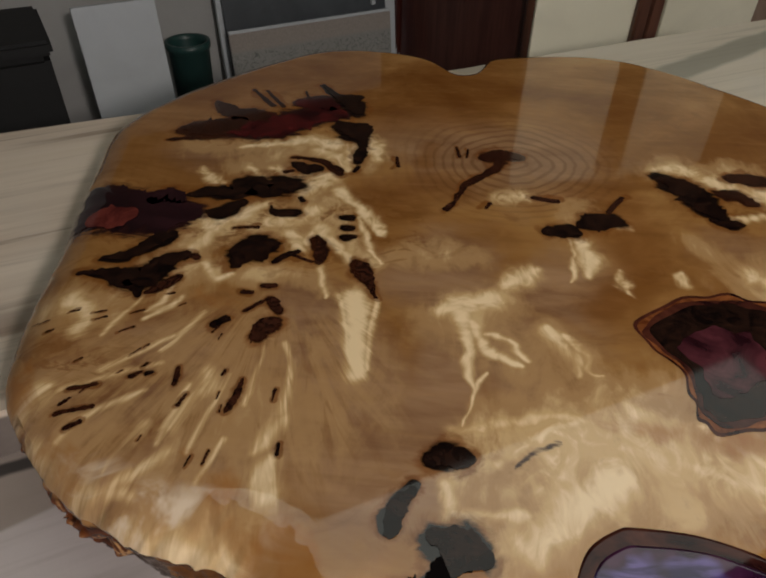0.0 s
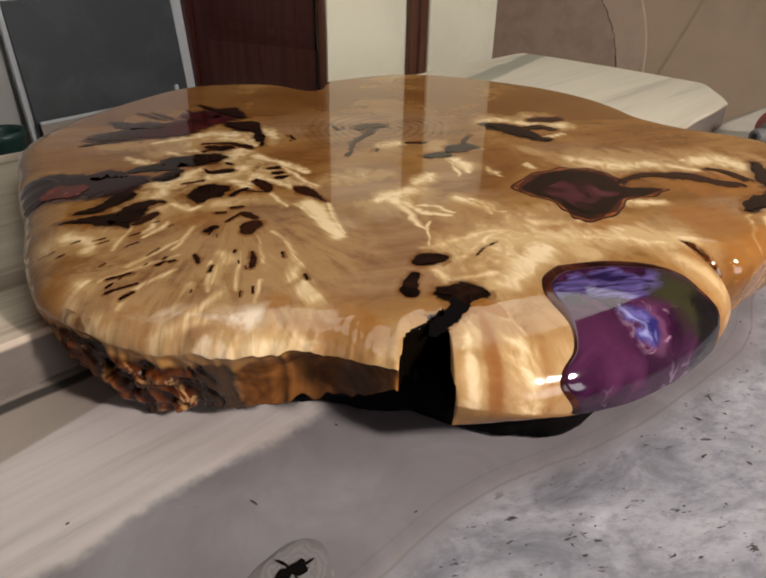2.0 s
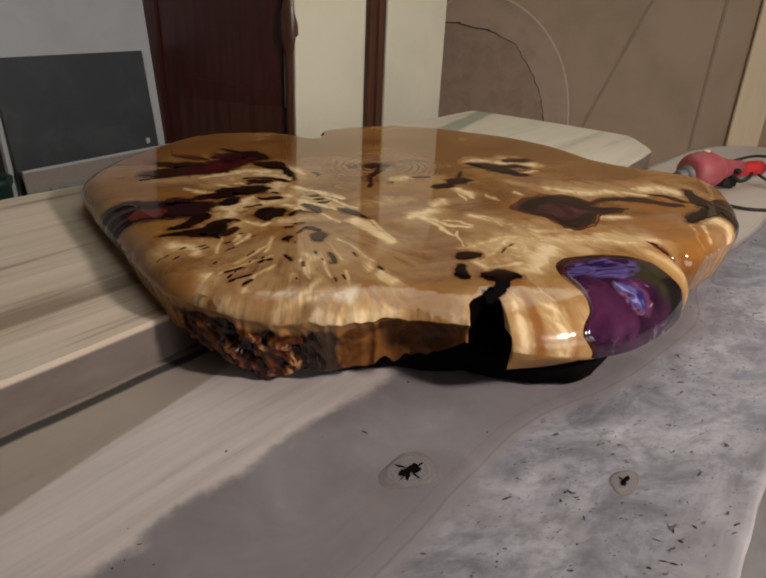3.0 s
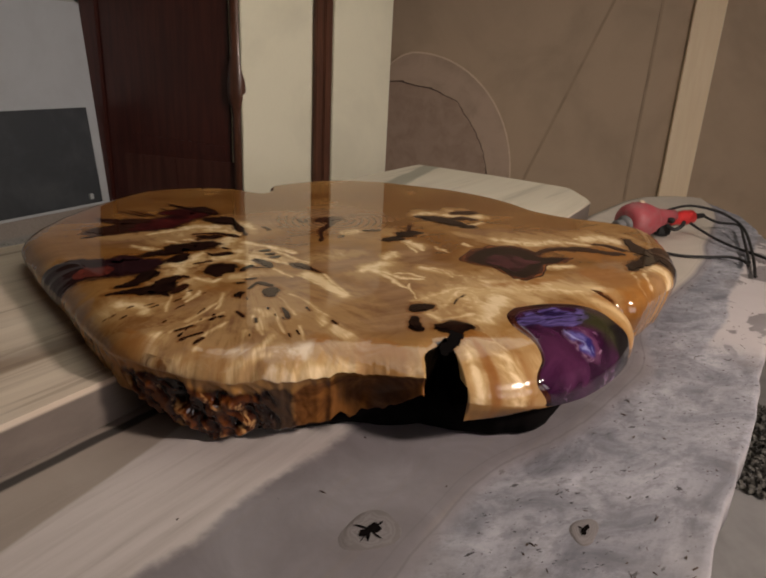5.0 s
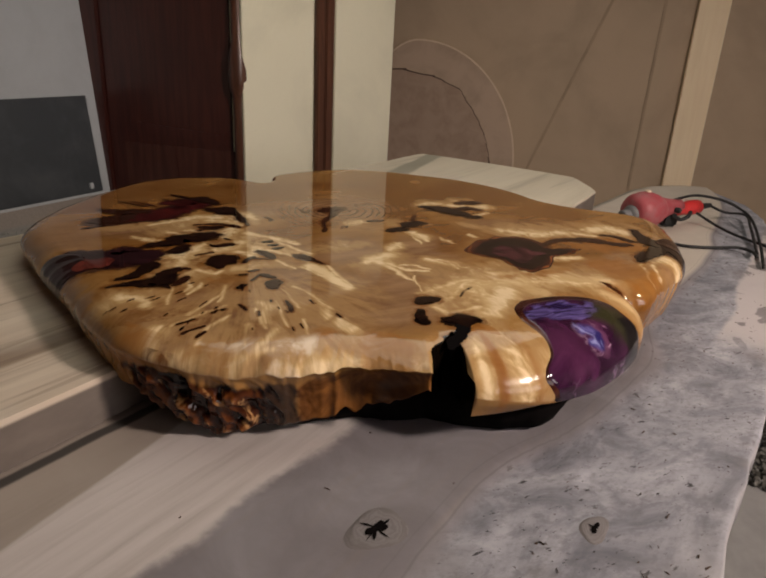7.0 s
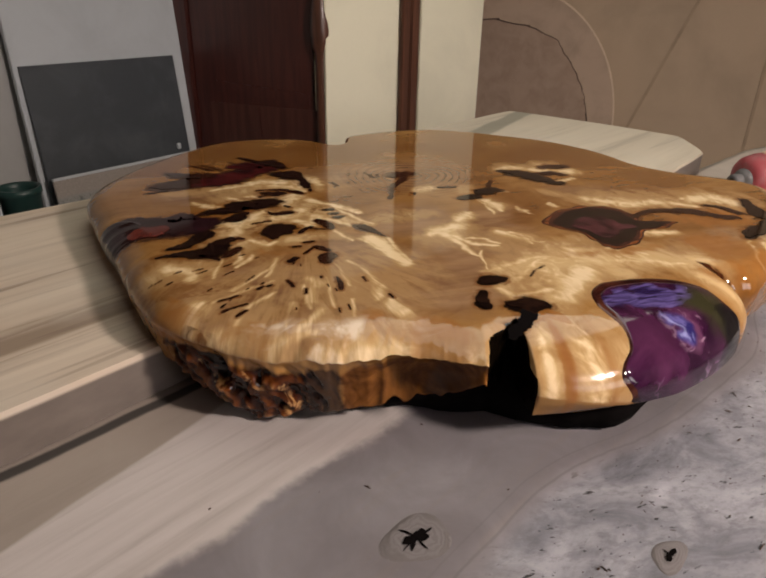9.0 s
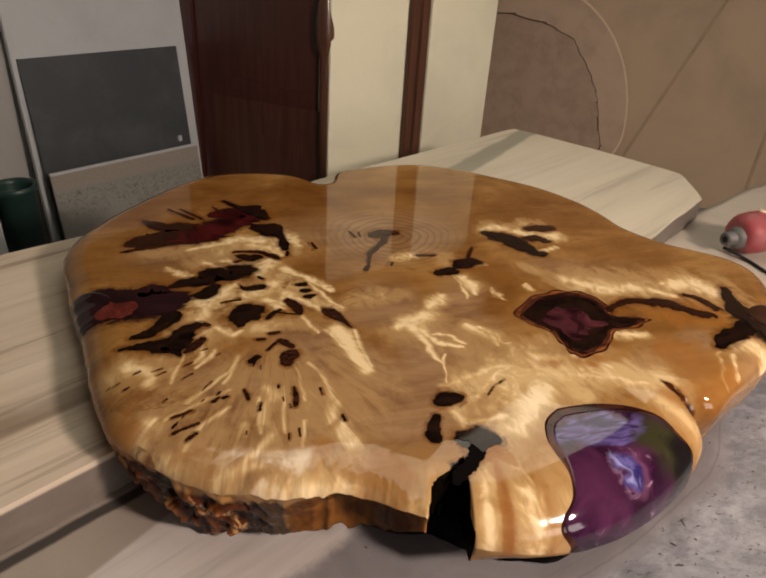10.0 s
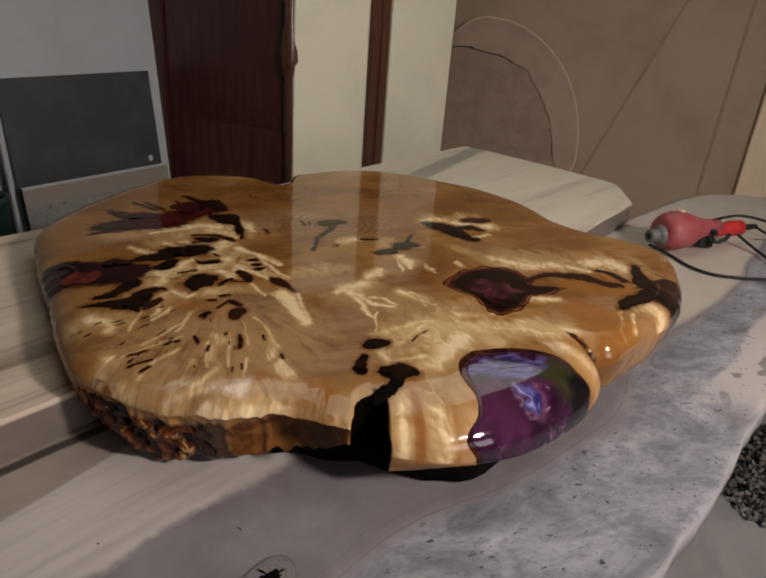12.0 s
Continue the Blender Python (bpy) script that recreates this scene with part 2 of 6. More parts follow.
def make_purple():
    """Purple pearl resin: a violet band at the top, a smoky corner and a curl of pale blue pigment."""
    m = Nodes("purple pearl resin")

    def spot(x, y, z, size, soft, stretch=(1, 1, 1), turn=0.0):
        v = m.tree.nodes.new("ShaderNodeVectorMath")
        v.operation = "LENGTH"
        near = m.tree.nodes.new("ShaderNodeVectorMath")
        near.operation = "SUBTRACT"
        warp = m.tree.nodes.new("ShaderNodeVectorMath")
        warp.operation = "MULTIPLY_ADD"
        m.put(warp.inputs[0], blur)
        warp.inputs[1].default_value = (0.085, 0.085, 0.085)
        m.put(warp.inputs[2], m.coords)
        m.put(near.inputs[0], warp.outputs[0])
        near.inputs[1].default_value = (x + 0.0425, y + 0.0425, z + 0.0425)
        m.put(v.inputs[0], m.mapped(stretch, turn, vec=near.outputs[0]))
        return m.step(v.outputs["Value"], size + soft, max(size - soft, 0.0))
    n = m.tree.nodes.new("ShaderNodeTexNoise")
    n.inputs["Scale"].default_value = 18.0
    n.inputs["Detail"].default_value = 2.0
    m.put(n.inputs["Vector"], m.coords)
    blur = n.outputs["Color"]
    cloud = m.noise(9.0, 4, None, 0.55, 1.6)
    colour = m.ramp(cloud, (0.30, (0.006, 0.0012, 0.007)), (0.48, (0.030, 0.006, 0.026)), (0.62, (0.070, 0.016, 0.056)), (0.76, (0.16, 0.050, 0.115)))
    colour = m.mix(m.math("MULTIPLY", spot(0.215, 0.205, 0.887, 0.050, 0.03), 0.5), colour, (0.11, 0.028, 0.078))
    # violet lens at the top
    violet = m.mix(m.step(m.noise(30.0, 3, m.mapped((0.6, 2.2, 1), 8), 0.5, 1.2), 0.38, 0.66), (0.020, 0.010, 0.060), (0.13, 0.095, 0.28))
    colour = m.mix(spot(0.272, 0.284, 0.906, 0.068, 0.012, (0.85, 2.4, 0.4), 0), colour, violet)
    # olive smoke and black on the far side
    colour = m.mix(m.math("MULTIPLY", spot(0.372, 0.255, 0.89, 0.048, 0.02), 0.95), colour, (0.040, 0.038, 0.016))
    colour = m.mix(spot(0.415, 0.225, 0.845, 0.055, 0.02, (1, 1, 0.7)), colour, (0.006, 0.004, 0.006))
    # pocket of blue with a bright edge
    colour = m.mix(m.math("MULTIPLY", spot(0.291, 0.206, 0.882, 0.026, 0.006, (1.1, 0.72, 0.7), -8), 0.35), colour, (0.26, 0.10, 0.20))
    colour = m.mix(spot(0.285, 0.214, 0.886, 0.021, 0.006, (1.15, 0.68, 0.7), -8), colour, m.mix(m.step(m.noise(26.0, 3, None, 0.6, 0.8), 0.40, 0.64), (0.026, 0.020, 0.12), (0.13, 0.11, 0.33)))
    colour = m.mix(m.math("MULTIPLY", spot(0.277, 0.221, 0.890, 0.007, 0.004, (1.9, 0.33, 0.35), -8), 0.6), colour, (0.42, 0.44, 0.78))
    colour = m.mix(m.math("MULTIPLY", spot(0.290, 0.205, 0.880, 0.004, 0.003, (1.2, 0.5, 0.3), 30), 0.8), colour, (0.42, 0.45, 0.88))
    # pink wisps curling round the pocket
    ring = m.math("SUBTRACT", spot(0.292, 0.205, 0.882, 0.033, 0.008, (1.1, 0.72, 0.7), -8), spot(0.288, 0.210, 0.884, 0.024, 0.006, (1.1, 0.72, 0.7), -8))
    wisp = m.step(m.noise(34.0, 4, m.mapped((1, 1, 1.4), 30), 0.6, 1.2), 0.50, 0.62)
    colour = m.mix(m.math("MULTIPLY", m.math("MULTIPLY", m.math("MAXIMUM", ring, 0.0), wisp), 0.75), colour, (0.42, 0.26, 0.36))
    # pale threads of pigment, gathered towards the foot
    thread = m.math("ABSOLUTE", m.math("SUBTRACT", m.noise(11.0, 2, m.mapped((1, 1, 1.6), 20, (2.3, 0.7, 0.2)), 0.5, 0.9), 0.5))
    foot = m.step(m.axis(m.coords, 2), 0.862, 0.825)
    colour = m.mix(m.math("MULTIPLY", m.math("MULTIPLY", m.step(thread, 0.022, 0.0), foot), m.math("MULTIPLY", m.step(m.noise(7.0, 2, m.mapped(move=(1, 4, 2))), 0.42, 0.58), 0.45)), colour, (0.34, 0.22, 0.36))
    return m.done(colour, 0.3, **{**RESIN, "Coat_IOR": 1.58})


def make_plank():
    """Pale sawn wood with grey-brown streaks along the board."""
    m = Nodes("pale sawn timber")
    v = m.mapped((1, 1, 1), -27.6)
    broad = m.noise(1.0, 4, m.mapped((0.6, 9.0, 1), vec=v), 0.55, 0.5)
    fine = m.noise(1.0, 5, m.mapped((3, 70, 3), vec=v), 0.65, 0.3)
    colour = m.ramp(broad, (0.34, (0.30, 0.228, 0.17)), (0.43, (0.55, 0.455, 0.36)), (0.60, (0.66, 0.565, 0.46)), (0.75, (0.62, 0.52, 0.40)))
    colour = m.mix(m.math("MULTIPLY", m.step(fine, 0.5, 0.75), 0.25), colour, (0.33, 0.24, 0.17))
    line = m.noise(1.0, 4, m.mapped((1.3, 38, 3), vec=m.mapped((1, 1, 1), -27.6, (3, 8, 0))), 0.6, 0.5)
    colour = m.mix(m.math("MULTIPLY", m.math("MULTIPLY", m.step(line, 0.54, 0.64), m.step(broad, 0.62, 0.40)), 0.75), colour, (0.24, 0.175, 0.13))
    off = m.math("ADD", m.axis(m.mapped((1, 1, 1), -40), 1), m.math("MULTIPLY", m.math("SUBTRACT", m.noise(4.0, 3), 0.5), 0.05))
    heart = m.math("MULTIPLY", m.step(m.math("ABSOLUTE", m.math("SUBTRACT", off, 0.845)), 0.05, 0.03), m.step(m.axis(v, 0), 0.9, 1.1))
    colour = m.mix(m.math("MULTIPLY", m.step(m.axis(v, 0), 0.75, 1.15), 0.55), colour, (0.62, 0.585, 0.475))
    colour = m.mix(m.math("MULTIPLY", heart, 0.8), colour, (0.26, 0.25, 0.20))
    dust = m.noise(4.0, 4)
    colour = m.mix(m.math("MULTIPLY", m.step(dust, 0.5, 0.75), 0.35), colour, (0.58, 0.54, 0.48))
    # sides in grey-brown heartwood, darkened in colour for the shade they lie in
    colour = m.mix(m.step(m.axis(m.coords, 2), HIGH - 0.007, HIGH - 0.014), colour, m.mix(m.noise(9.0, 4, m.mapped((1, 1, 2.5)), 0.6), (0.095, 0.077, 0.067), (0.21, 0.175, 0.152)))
    m.bump(fine, 0.25, 0.002)
    return m.done(colour, 0.75)


def make_low_slab():
    """Dusty grey slab: brown and pale strips along the board's far side, a pitted waney edge on the near side."""
    m = Nodes("dusty grey slab")
    v = m.mapped((1, 1, 1), -27.6)
    across = m.axis(v, 1)
    wobble = m.math("MULTIPLY", m.math("SUBTRACT", m.noise(5.5, 5, None, 0.6), 0.5), 0.11)
    n = m.math("ADD", across, wobble)
    fine = m.noise(1.0, 5, m.mapped((4, 55, 4), vec=v), 0.65, 0.3)
    grime = m.noise(7.0, 5, None, 0.6, 0.6)
    grey = m.ramp(grime, (0.3, (0.210, 0.180, 0.174)), (0.6, (0.285, 0.252, 0.247)), (0.8, (0.36, 0.325, 0.32)))
    pale = m.mix(m.step(m.noise(1.0, 4, m.mapped((2, 30, 2), vec=v), 0.6, 0.4), 0.35, 0.7), (0.70, 0.61, 0.54), (0.585, 0.505, 0.44))
    jag = m.math("MULTIPLY", m.math("SUBTRACT", m.noise(26.0, 4, None, 0.6), 0.5), 0.03)
    colour = m.mix(m.step(m.math("ADD", n, jag), 0.335, 0.365), grey, pale)
    straight = m.math("SUBTRACT", m.math("ADD", across, m.math("MULTIPLY", wobble, 0.1)), m.math("MULTIPLY", m.axis(v, 0), 0.17))
    colour = m.mix(m.step(straight, 0.568, 0.576), colour, m.mix(grime, (0.36, 0.285, 0.22), (0.46, 0.38, 0.31)))
    colour = m.mix(m.math("MULTIPLY", m.step(fine, 0.48, 0.75), 0.25), colour, (0.30, 0.24, 0.19))
    edge = m.math("ADD", m.attr("edge"), m.math("MULTIPLY", wobble, 0.12))
    # pale sapwood at the far end, where the tool lies
    along = m.axis(v, 0)
    sap = m.math("MULTIPLY", m.step(m.math("ADD", along, m.math("MULTIPLY", wobble, 2.0)), 0.78, 0.95), m.step(edge, 0.0, 0.02))
    colour = m.mix(sap, colour, m.mix(grime, (0.50, 0.415, 0.325), (0.68, 0.585, 0.47)))
    # gap along the upper board's foot, its contact shade painted as a dark line
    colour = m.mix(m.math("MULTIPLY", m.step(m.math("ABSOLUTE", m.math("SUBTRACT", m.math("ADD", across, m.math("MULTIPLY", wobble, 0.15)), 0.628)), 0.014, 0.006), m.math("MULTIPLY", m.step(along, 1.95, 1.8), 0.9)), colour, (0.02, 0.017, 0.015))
    # waney edge: cold grey with pips and bark pits
    waney = m.step(edge, 0.004, -0.03)
    cold = m.ramp(m.noise(6.0, 9, m.mapped((1, 1.9, 1), 35), 0.66, 0.9), (0.34, (0.165, 0.160, 0.172)), (0.47, (0.300, 0.288, 0.298)), (0.60, (0.42, 0.400, 0.405)), (0.72, (0.50, 0.475, 0.47)))
    pool = m.step(m.noise(9.0, 6, m.mapped((0.8, 2.2, 1), -50, (1.3, 5.1, 0)), 0.62, 1.2), 0.55, 0.70)
    cold = m.mix(m.math("MULTIPLY", pool, 0.38), cold, (0.135, 0.140, 0.158))
    cold = m.mix(m.math("MULTIPLY", m.step(m.noise(42.0, 6, m.mapped((1, 2.0, 1), 35), 0.75), 0.44, 0.66), 0.55), cold, (0.165, 0.155, 0.160))
    blotch = m.step(m.noise(4.2, 5, m.mapped(move=(4, 1, 0)), 0.62), 0.54, 0.66)
    cold = m.mix(m.math("MULTIPLY", blotch, 0.55), cold, (0.185, 0.155, 0.142))
    cold = m.mix(m.math("MULTIPLY", m.step(m.noise(11.0, 7, m.mapped((1, 1.6, 1), 70, (3, 7, 0)), 0.68, 0.6), 0.52, 0.66), 0.5), cold, (0.165, 0.155, 0.165))
    pips = m.math("MAXIMUM", m.step(m.noise(34.0, 4, m.mapped((1, 3.2, 1), 40), 0.6), 0.64, 0.69), m.step(m.noise(85.0, 2, m.mapped((1, 2.2, 1), 65), 0.5), 0.69, 0.73))
    pips = m.math("MULTIPLY", pips, m.step(m.noise(5.0, 2), 0.36, 0.5))
    cold = m.mix(pips, cold, (0.045, 0.04, 0.04))
    # a planed pale patch with a damp stain by the far corner
    planed = m.math("MULTIPLY", m.step(along, 0.80, 0.98), m.step(m.math("ADD", across, m.math("MULTIPLY", wobble, 0.6)), -0.085, -0.10))
    damp = m.step(m.noise(6.5, 3, m.mapped((1, 1, 1), 0, (2.2, 0.4, 0)), 0.5, 0.8), 0.53, 0.56)
    cold = m.mix(planed, cold, m.mix(damp, (0.56, 0.49, 0.45), (0.26, 0.225, 0.21)))
    colour = m.mix(waney, colour, cold)
    colour = m.mix(m.step(m.axis(m.coords, 2), LOW - 0.018, LOW - 0.030), colour, m.mix(grime, (0.36, 0.33, 0.315), (0.52, 0.485, 0.465)))
    lip = m.math("MULTIPLY", m.math("MAXIMUM", m.step(m.math("ABSOLUTE", edge), 0.0028, 0.0004), m.math("MULTIPLY", m.step(m.math("ABSOLUTE", m.math("SUBTRACT", edge, 0.022)), 0.002, 0.0003), 0.5)), 0.38)
    colour = m.mix(lip, colour, (0.12, 0.11, 0.105))
    colour = m.mix(1.0, colour, (0.79, 0.825, 0.905), "MULTIPLY")
    m.bump(m.math("SUBTRACT", m.math("ADD", m.math("MULTIPLY", fine, 0.3), grime), m.math("MULTIPLY", pips, waney)), 0.4, 0.004)
    return m.done(colour, 0.8)


def make_plain(name, colour, rough=0.6, vary=0.25, scale=6.0, grain=60.0, bump=0.1, metal=0.0, stain=None):
    """Paint, plastic, plaster or metal with stains at two scales."""
    m = Nodes(name)
    big, small = m.noise(scale, 4, None, 0.6, 0.4), m.noise(grain, 3)
    deep = tuple(c * (1 - vary) for c in colour) if stain is None else stain
    c = m.mix(m.step(big, 0.4, 0.75), colour, deep)
    c = m.mix(m.math("MULTIPLY", small, vary * 0.6), c, tuple(x * 0.6 for x in colour))
    if bump:
        m.bump(small, bump, 0.002)
    return m.done(c, rough, Metallic=metal)


def make_wood(name, light, dark, turn=0.0, rough=0.55, stretch=(40, 40, 2.5), gloss=0.0):
    """Finished wood with its grain upright."""
    m = Nodes(name)
    g = m.noise(1.0, 5, m.mapped(stretch, turn), 0.62, 0.5)
    big = m.noise(2.5, 3)
    c = m.mix(m.step(g, 0.35, 0.7), light, dark)
    c = m.mix(m.math("MULTIPLY", m.step(big, 0.45, 0.7), 0.5), c, dark)
    m.bump(g, 0.15, 0.001)
    return m.done(c, rough, Coat_Weight=gloss, Coat_Roughness=0.2)


def make_ornament():
    """Glazed tile: a speckled pale body with a grey-green scroll border."""
    m = Nodes("ornamented ceramic tile")
    band = m.axis(m.coords, 2)
    curl = m.math("ABSOLUTE", m.math("SUBTRACT", m.noise(16.0, 2, None, 0.5, 3.0), 0.5))
    scroll = m.math("MULTIPLY", m.step(curl, 0.04, 0.0), m.math("MULTIPLY", m.step(band, 0.42, 0.40), m.step(band, 0.27, 0.29)))
    c = m.mix(m.noise(120, 2), (0.23, 0.20, 0.18), (0.36, 0.32, 0.29))
    c = m.mix(m.step(band, 0.43, 0.41), c, m.mix(m.noise(60, 2), (0.22, 0.215, 0.205), (0.30, 0.295, 0.28)))
    c = m.mix(m.math("MULTIPLY", scroll, 0.85), c, (0.10, 0.11, 0.105))
    return m.done(c, 0.3)


def make_glow(name, colour, strength):
    m = Nodes(name)
    return m.done((0.8, 0.8, 0.8), 0.8, Emission_Color=(*colour, 1), Emission_Strength=strength)


PITCH = make_plain("black crack and shade", (0.004, 0.003, 0.003), 0.95, 0.2, bump=0)
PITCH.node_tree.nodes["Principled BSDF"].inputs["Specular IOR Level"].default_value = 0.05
BURL = make_burl()
BLACK = make_resin("black resin", (0.003, 0.002, 0.002), (0.026, 0.011, 0.007), 38)
BROWN = make_resin("brown resin", (0.012, 0.0045, 0.003), (0.052, 0.017, 0.009), 60)
PLUM = make_resin("dark plum resin", (0.006, 0.003, 0.004), (0.030, 0.010, 0.013), 9)
GARNET = make_resin("garnet resin", (0.014, 0.003, 0.005), (0.105, 0.026, 0.034), 13)
EMBER = make_resin("red resin spot", (0.050, 0.008, 0.007), (0.17, 0.035, 0.026), 14)
RED = make_resin("red resin", (0.012, 0.002, 0.003), (0.085, 0.010, 0.010), 12)
PURPLE = make_purple()
MAROON = make_resin("maroon resin", (0.012, 0.003, 0.004), (0.10, 0.028, 0.016), 14)
RUST = make_resin("rust-coloured burl rim", (0.09, 0.022, 0.007), (0.28, 0.095, 0.028), 25)
PLANK, LOWSLAB = make_plank(), make_low_slab()
BULB = make_glow("skylight sheet", (0.97, 1.0, 0.87), 1.45)
DAY = make_glow("daylit window", (0.97, 0.93, 0.95), 4.0)
CREAM = make_plain("cream paint", (0.84, 0.80, 0.63), 0.5, 0.12, 2.0)
TRIM = make_wood("brown varnished trim", (0.13, 0.050, 0.028), (0.065, 0.024, 0.014), 0, 0.4, gloss=0.3)
DOOR = make_wood("dark red varnished wood", (0.070, 0.017, 0.012), (0.040, 0.009, 0.007), 0, 0.35, gloss=0.45)
DOORPANEL = make_wood("dusty brown door panel", (0.085, 0.028, 0.020), (0.050, 0.014, 0.010), 0, 0.42, gloss=0.3)
SLATE = make_plain("dark grey stone", (0.046, 0.053, 0.062), 0.5, 0.35, 4.0, stain=(0.080, 0.089, 0.100))
WHITE = make_plain("white painted board", (0.50, 0.53, 0.56), 0.5, 0.12, 3.0)
GREEN = make_plain("dark green plastic", (0.018, 0.055, 0.05), 0.4, 0.3, 6.0)
PLY = make_plain("brown hardboard", (0.475, 0.355, 0.245), 0.7, 0.18, 1.6)
PINE = make_wood("pale pine", (0.93, 0.76, 0.53), (0.88, 0.70, 0.475), 0, 0.65)
ROUNDEL = make_wood("sanded brown heartwood", (0.385, 0.275, 0.205), (0.315, 0.215, 0.158), 50, 0.7, (14, 3, 10))
SAPWOOD = make_plain("sanded pale sapwood", (0.47, 0.345, 0.255), 0.7, 0.2, 5.0)
EDGE = make_plain("pale cut edge", (0.66, 0.52, 0.38), 0.7, 0.15, 9.0)
PANEL_LINE = make_plain("brown joint and shade line", (0.385, 0.285, 0.195), 0.8, 0.2)
SEAM = make_plain("dark crack", (0.075, 0.045, 0.032), 0.9, 0.2)
PLASTER = make_plain("stained plaster", (0.36, 0.33, 0.29), 0.85, 0.2, 1.5)
GREYWALL = make_plain("pale grey plaster", (0.40, 0.395, 0.385), 0.85, 0.15, 1.5)
TIMBER = make_wood("dark stained ceiling boards", (0.10, 0.05, 0.025), (0.05, 0.024, 0.012), 28, 0.7, (2.5, 30, 30))
FLOOR = make_plain("dusty concrete", (0.34, 0.335, 0.33), 0.9, 0.35, 3.0, 40, 0.4)
TOOLRED = make_plain("dusty red plastic", (0.34, 0.055, 0.068), 0.55, 0.4, 22.0, 90, 0.1, stain=(0.30, 0.13, 0.135))
STEEL = make_plain("dull steel", (0.15, 0.147, 0.15), 0.6, 0.3, 40, metal=0.35)
RUBBER = make_plain("black rubber", (0.006, 0.006, 0.0065), 0.7, 0.3, 30)
BRIGHTRED = make_plain("red plastic grip", (0.50, 0.03, 0.03), 0.4, 0.2, 30)
SHAVINGS = make_plain("dark wood shavings", (0.15, 0.145, 0.13), 0.9, 0.5, 20.0, 90, 0.5)
ORNAMENT = make_ornament()


# ---- building helpers ----
def mesh_of(bm, name, smooth=False):
    me = bpy.data.meshes.new(name)
    bmesh.ops.recalc_face_normals(bm, faces=bm.faces)
    bm.to_mesh(me)
    bm.free()
    if smooth:
        me.polygons.foreach_set("use_smooth", [True] * len(me.polygons))
    return me


def part(name, bm, material, parent=None, label="", smooth=False):
    """Links a bmesh as one mesh object, under a thing or a part."""
    ob = new(name, mesh_of(bm, name, smooth))
    ob.data.materials.append(material)
    ob.parent = parent
    if parent is not None:
        base = parent.matrix_basis if parent.parent is None else Matrix()
        ob.matrix_parent_inverse = base.inverted()
    return tagged(ob, label)


def thing(name, at, label, category, group="", kind=""):
    ob = new(name)
    ob.empty_display_size = 0.05
    ob.matrix_basis = Matrix.Translation(at)
    return tagged(ob, label, category, group, kind)


def box_bm(size, m=Matrix(), bevel=0.0, segments=2):
    """A box of that size, centred on the pose m."""
    bm = bmesh.new()
    bmesh.ops.create_cube(bm, size=1.0, matrix=Matrix.Diagonal((*size, 1)))
    if bevel:
        bmesh.ops.bevel(bm, geom=bm.edges[:], offset=bevel, segments=segments, affect="EDGES")
    bm.transform(m)
    return bm


def lathe_bm(profile, sides=28, m=Matrix(), squash=1.0):
    """A body turned about z: profile is rows of (radius, height)."""
    bm = bmesh.new()
    rings = []
    for r, z in profile:
        rings.append([bm.verts.new((r * math.cos(2 * math.pi * k / sides), squash * r * math.sin(2 * math.pi * k / sides), z)) for k in range(sides)])
    for a, b in zip(rings, rings[1:]):
        for k in range(sides):
            bm.faces.new((a[k], a[(k + 1) % sides], b[(k + 1) % sides], b[k]))
    bm.faces.new(rings[0][::-1])
    bm.faces.new(rings[-1])
    bm.transform(m)
    return bm


def tube_bm(points, radius, sides=8, steps=10):
    """A round cable through the points, smoothed."""
    pts = [Vector(p) for p in points]
    path = []
    for i in range(len(pts) - 1):
        p0, p1, p2, p3 = pts[max(i - 1, 0)], pts[i], pts[i + 1], pts[min(i + 2, len(pts) - 1)]
        for k in range(steps):
            t = k / steps
            path.append(0.5 * (2 * p1 + (p2 - p0) * t + (2 * p0 - 5 * p1 + 4 * p2 - p3) * t * t + (3 * p1 - p0 - 3 * p2 + p3) * t ** 3))
    path.append(pts[-1])
    bm = bmesh.new()
    rings = []
    for i, p in enumerate(path):
        tangent = (path[min(i + 1, len(path) - 1)] - path[max(i - 1, 0)]).normalized()
        side = tangent.cross(Vector((0, 0, 1)))
        side = side.normalized() if side.length > 1e-4 else Vector((1, 0, 0))
        up = side.cross(tangent)
        rings.append([bm.verts.new(p + radius * (side * math.cos(2 * math.pi * k / sides) + up * math.sin(2 * math.pi * k / sides))) for k in range(sides)])
    for a, b in zip(rings, rings[1:]):
        for k in range(sides):
            bm.faces.new((a[k], a[(k + 1) % sides], b[(k + 1) % sides], b[k]))
    bm.faces.new(rings[0][::-1])
    bm.faces.new(rings[-1])
    return bm


def extruded_bm(outline, z0, z1, bevel=0.0):
    """A flat slab with that outline between two heights."""
    bm = bmesh.new()
    low = [bm.verts.new((x, y, z0)) for x, y in outline]
    high = [bm.verts.new((x, y, z1)) for x, y in outline]
    top = bm.faces.new(high)
    bm.faces.new(low[::-1])
    for k in range(len(low)):
        j = (k + 1) % len(low)
        bm.faces.new((low[k], low[j], high[j], high[k]))
    if bevel:
        bmesh.ops.bevel(bm, geom=list(top.edges), offset=bevel, segments=2, affect="EDGES")
    return bm


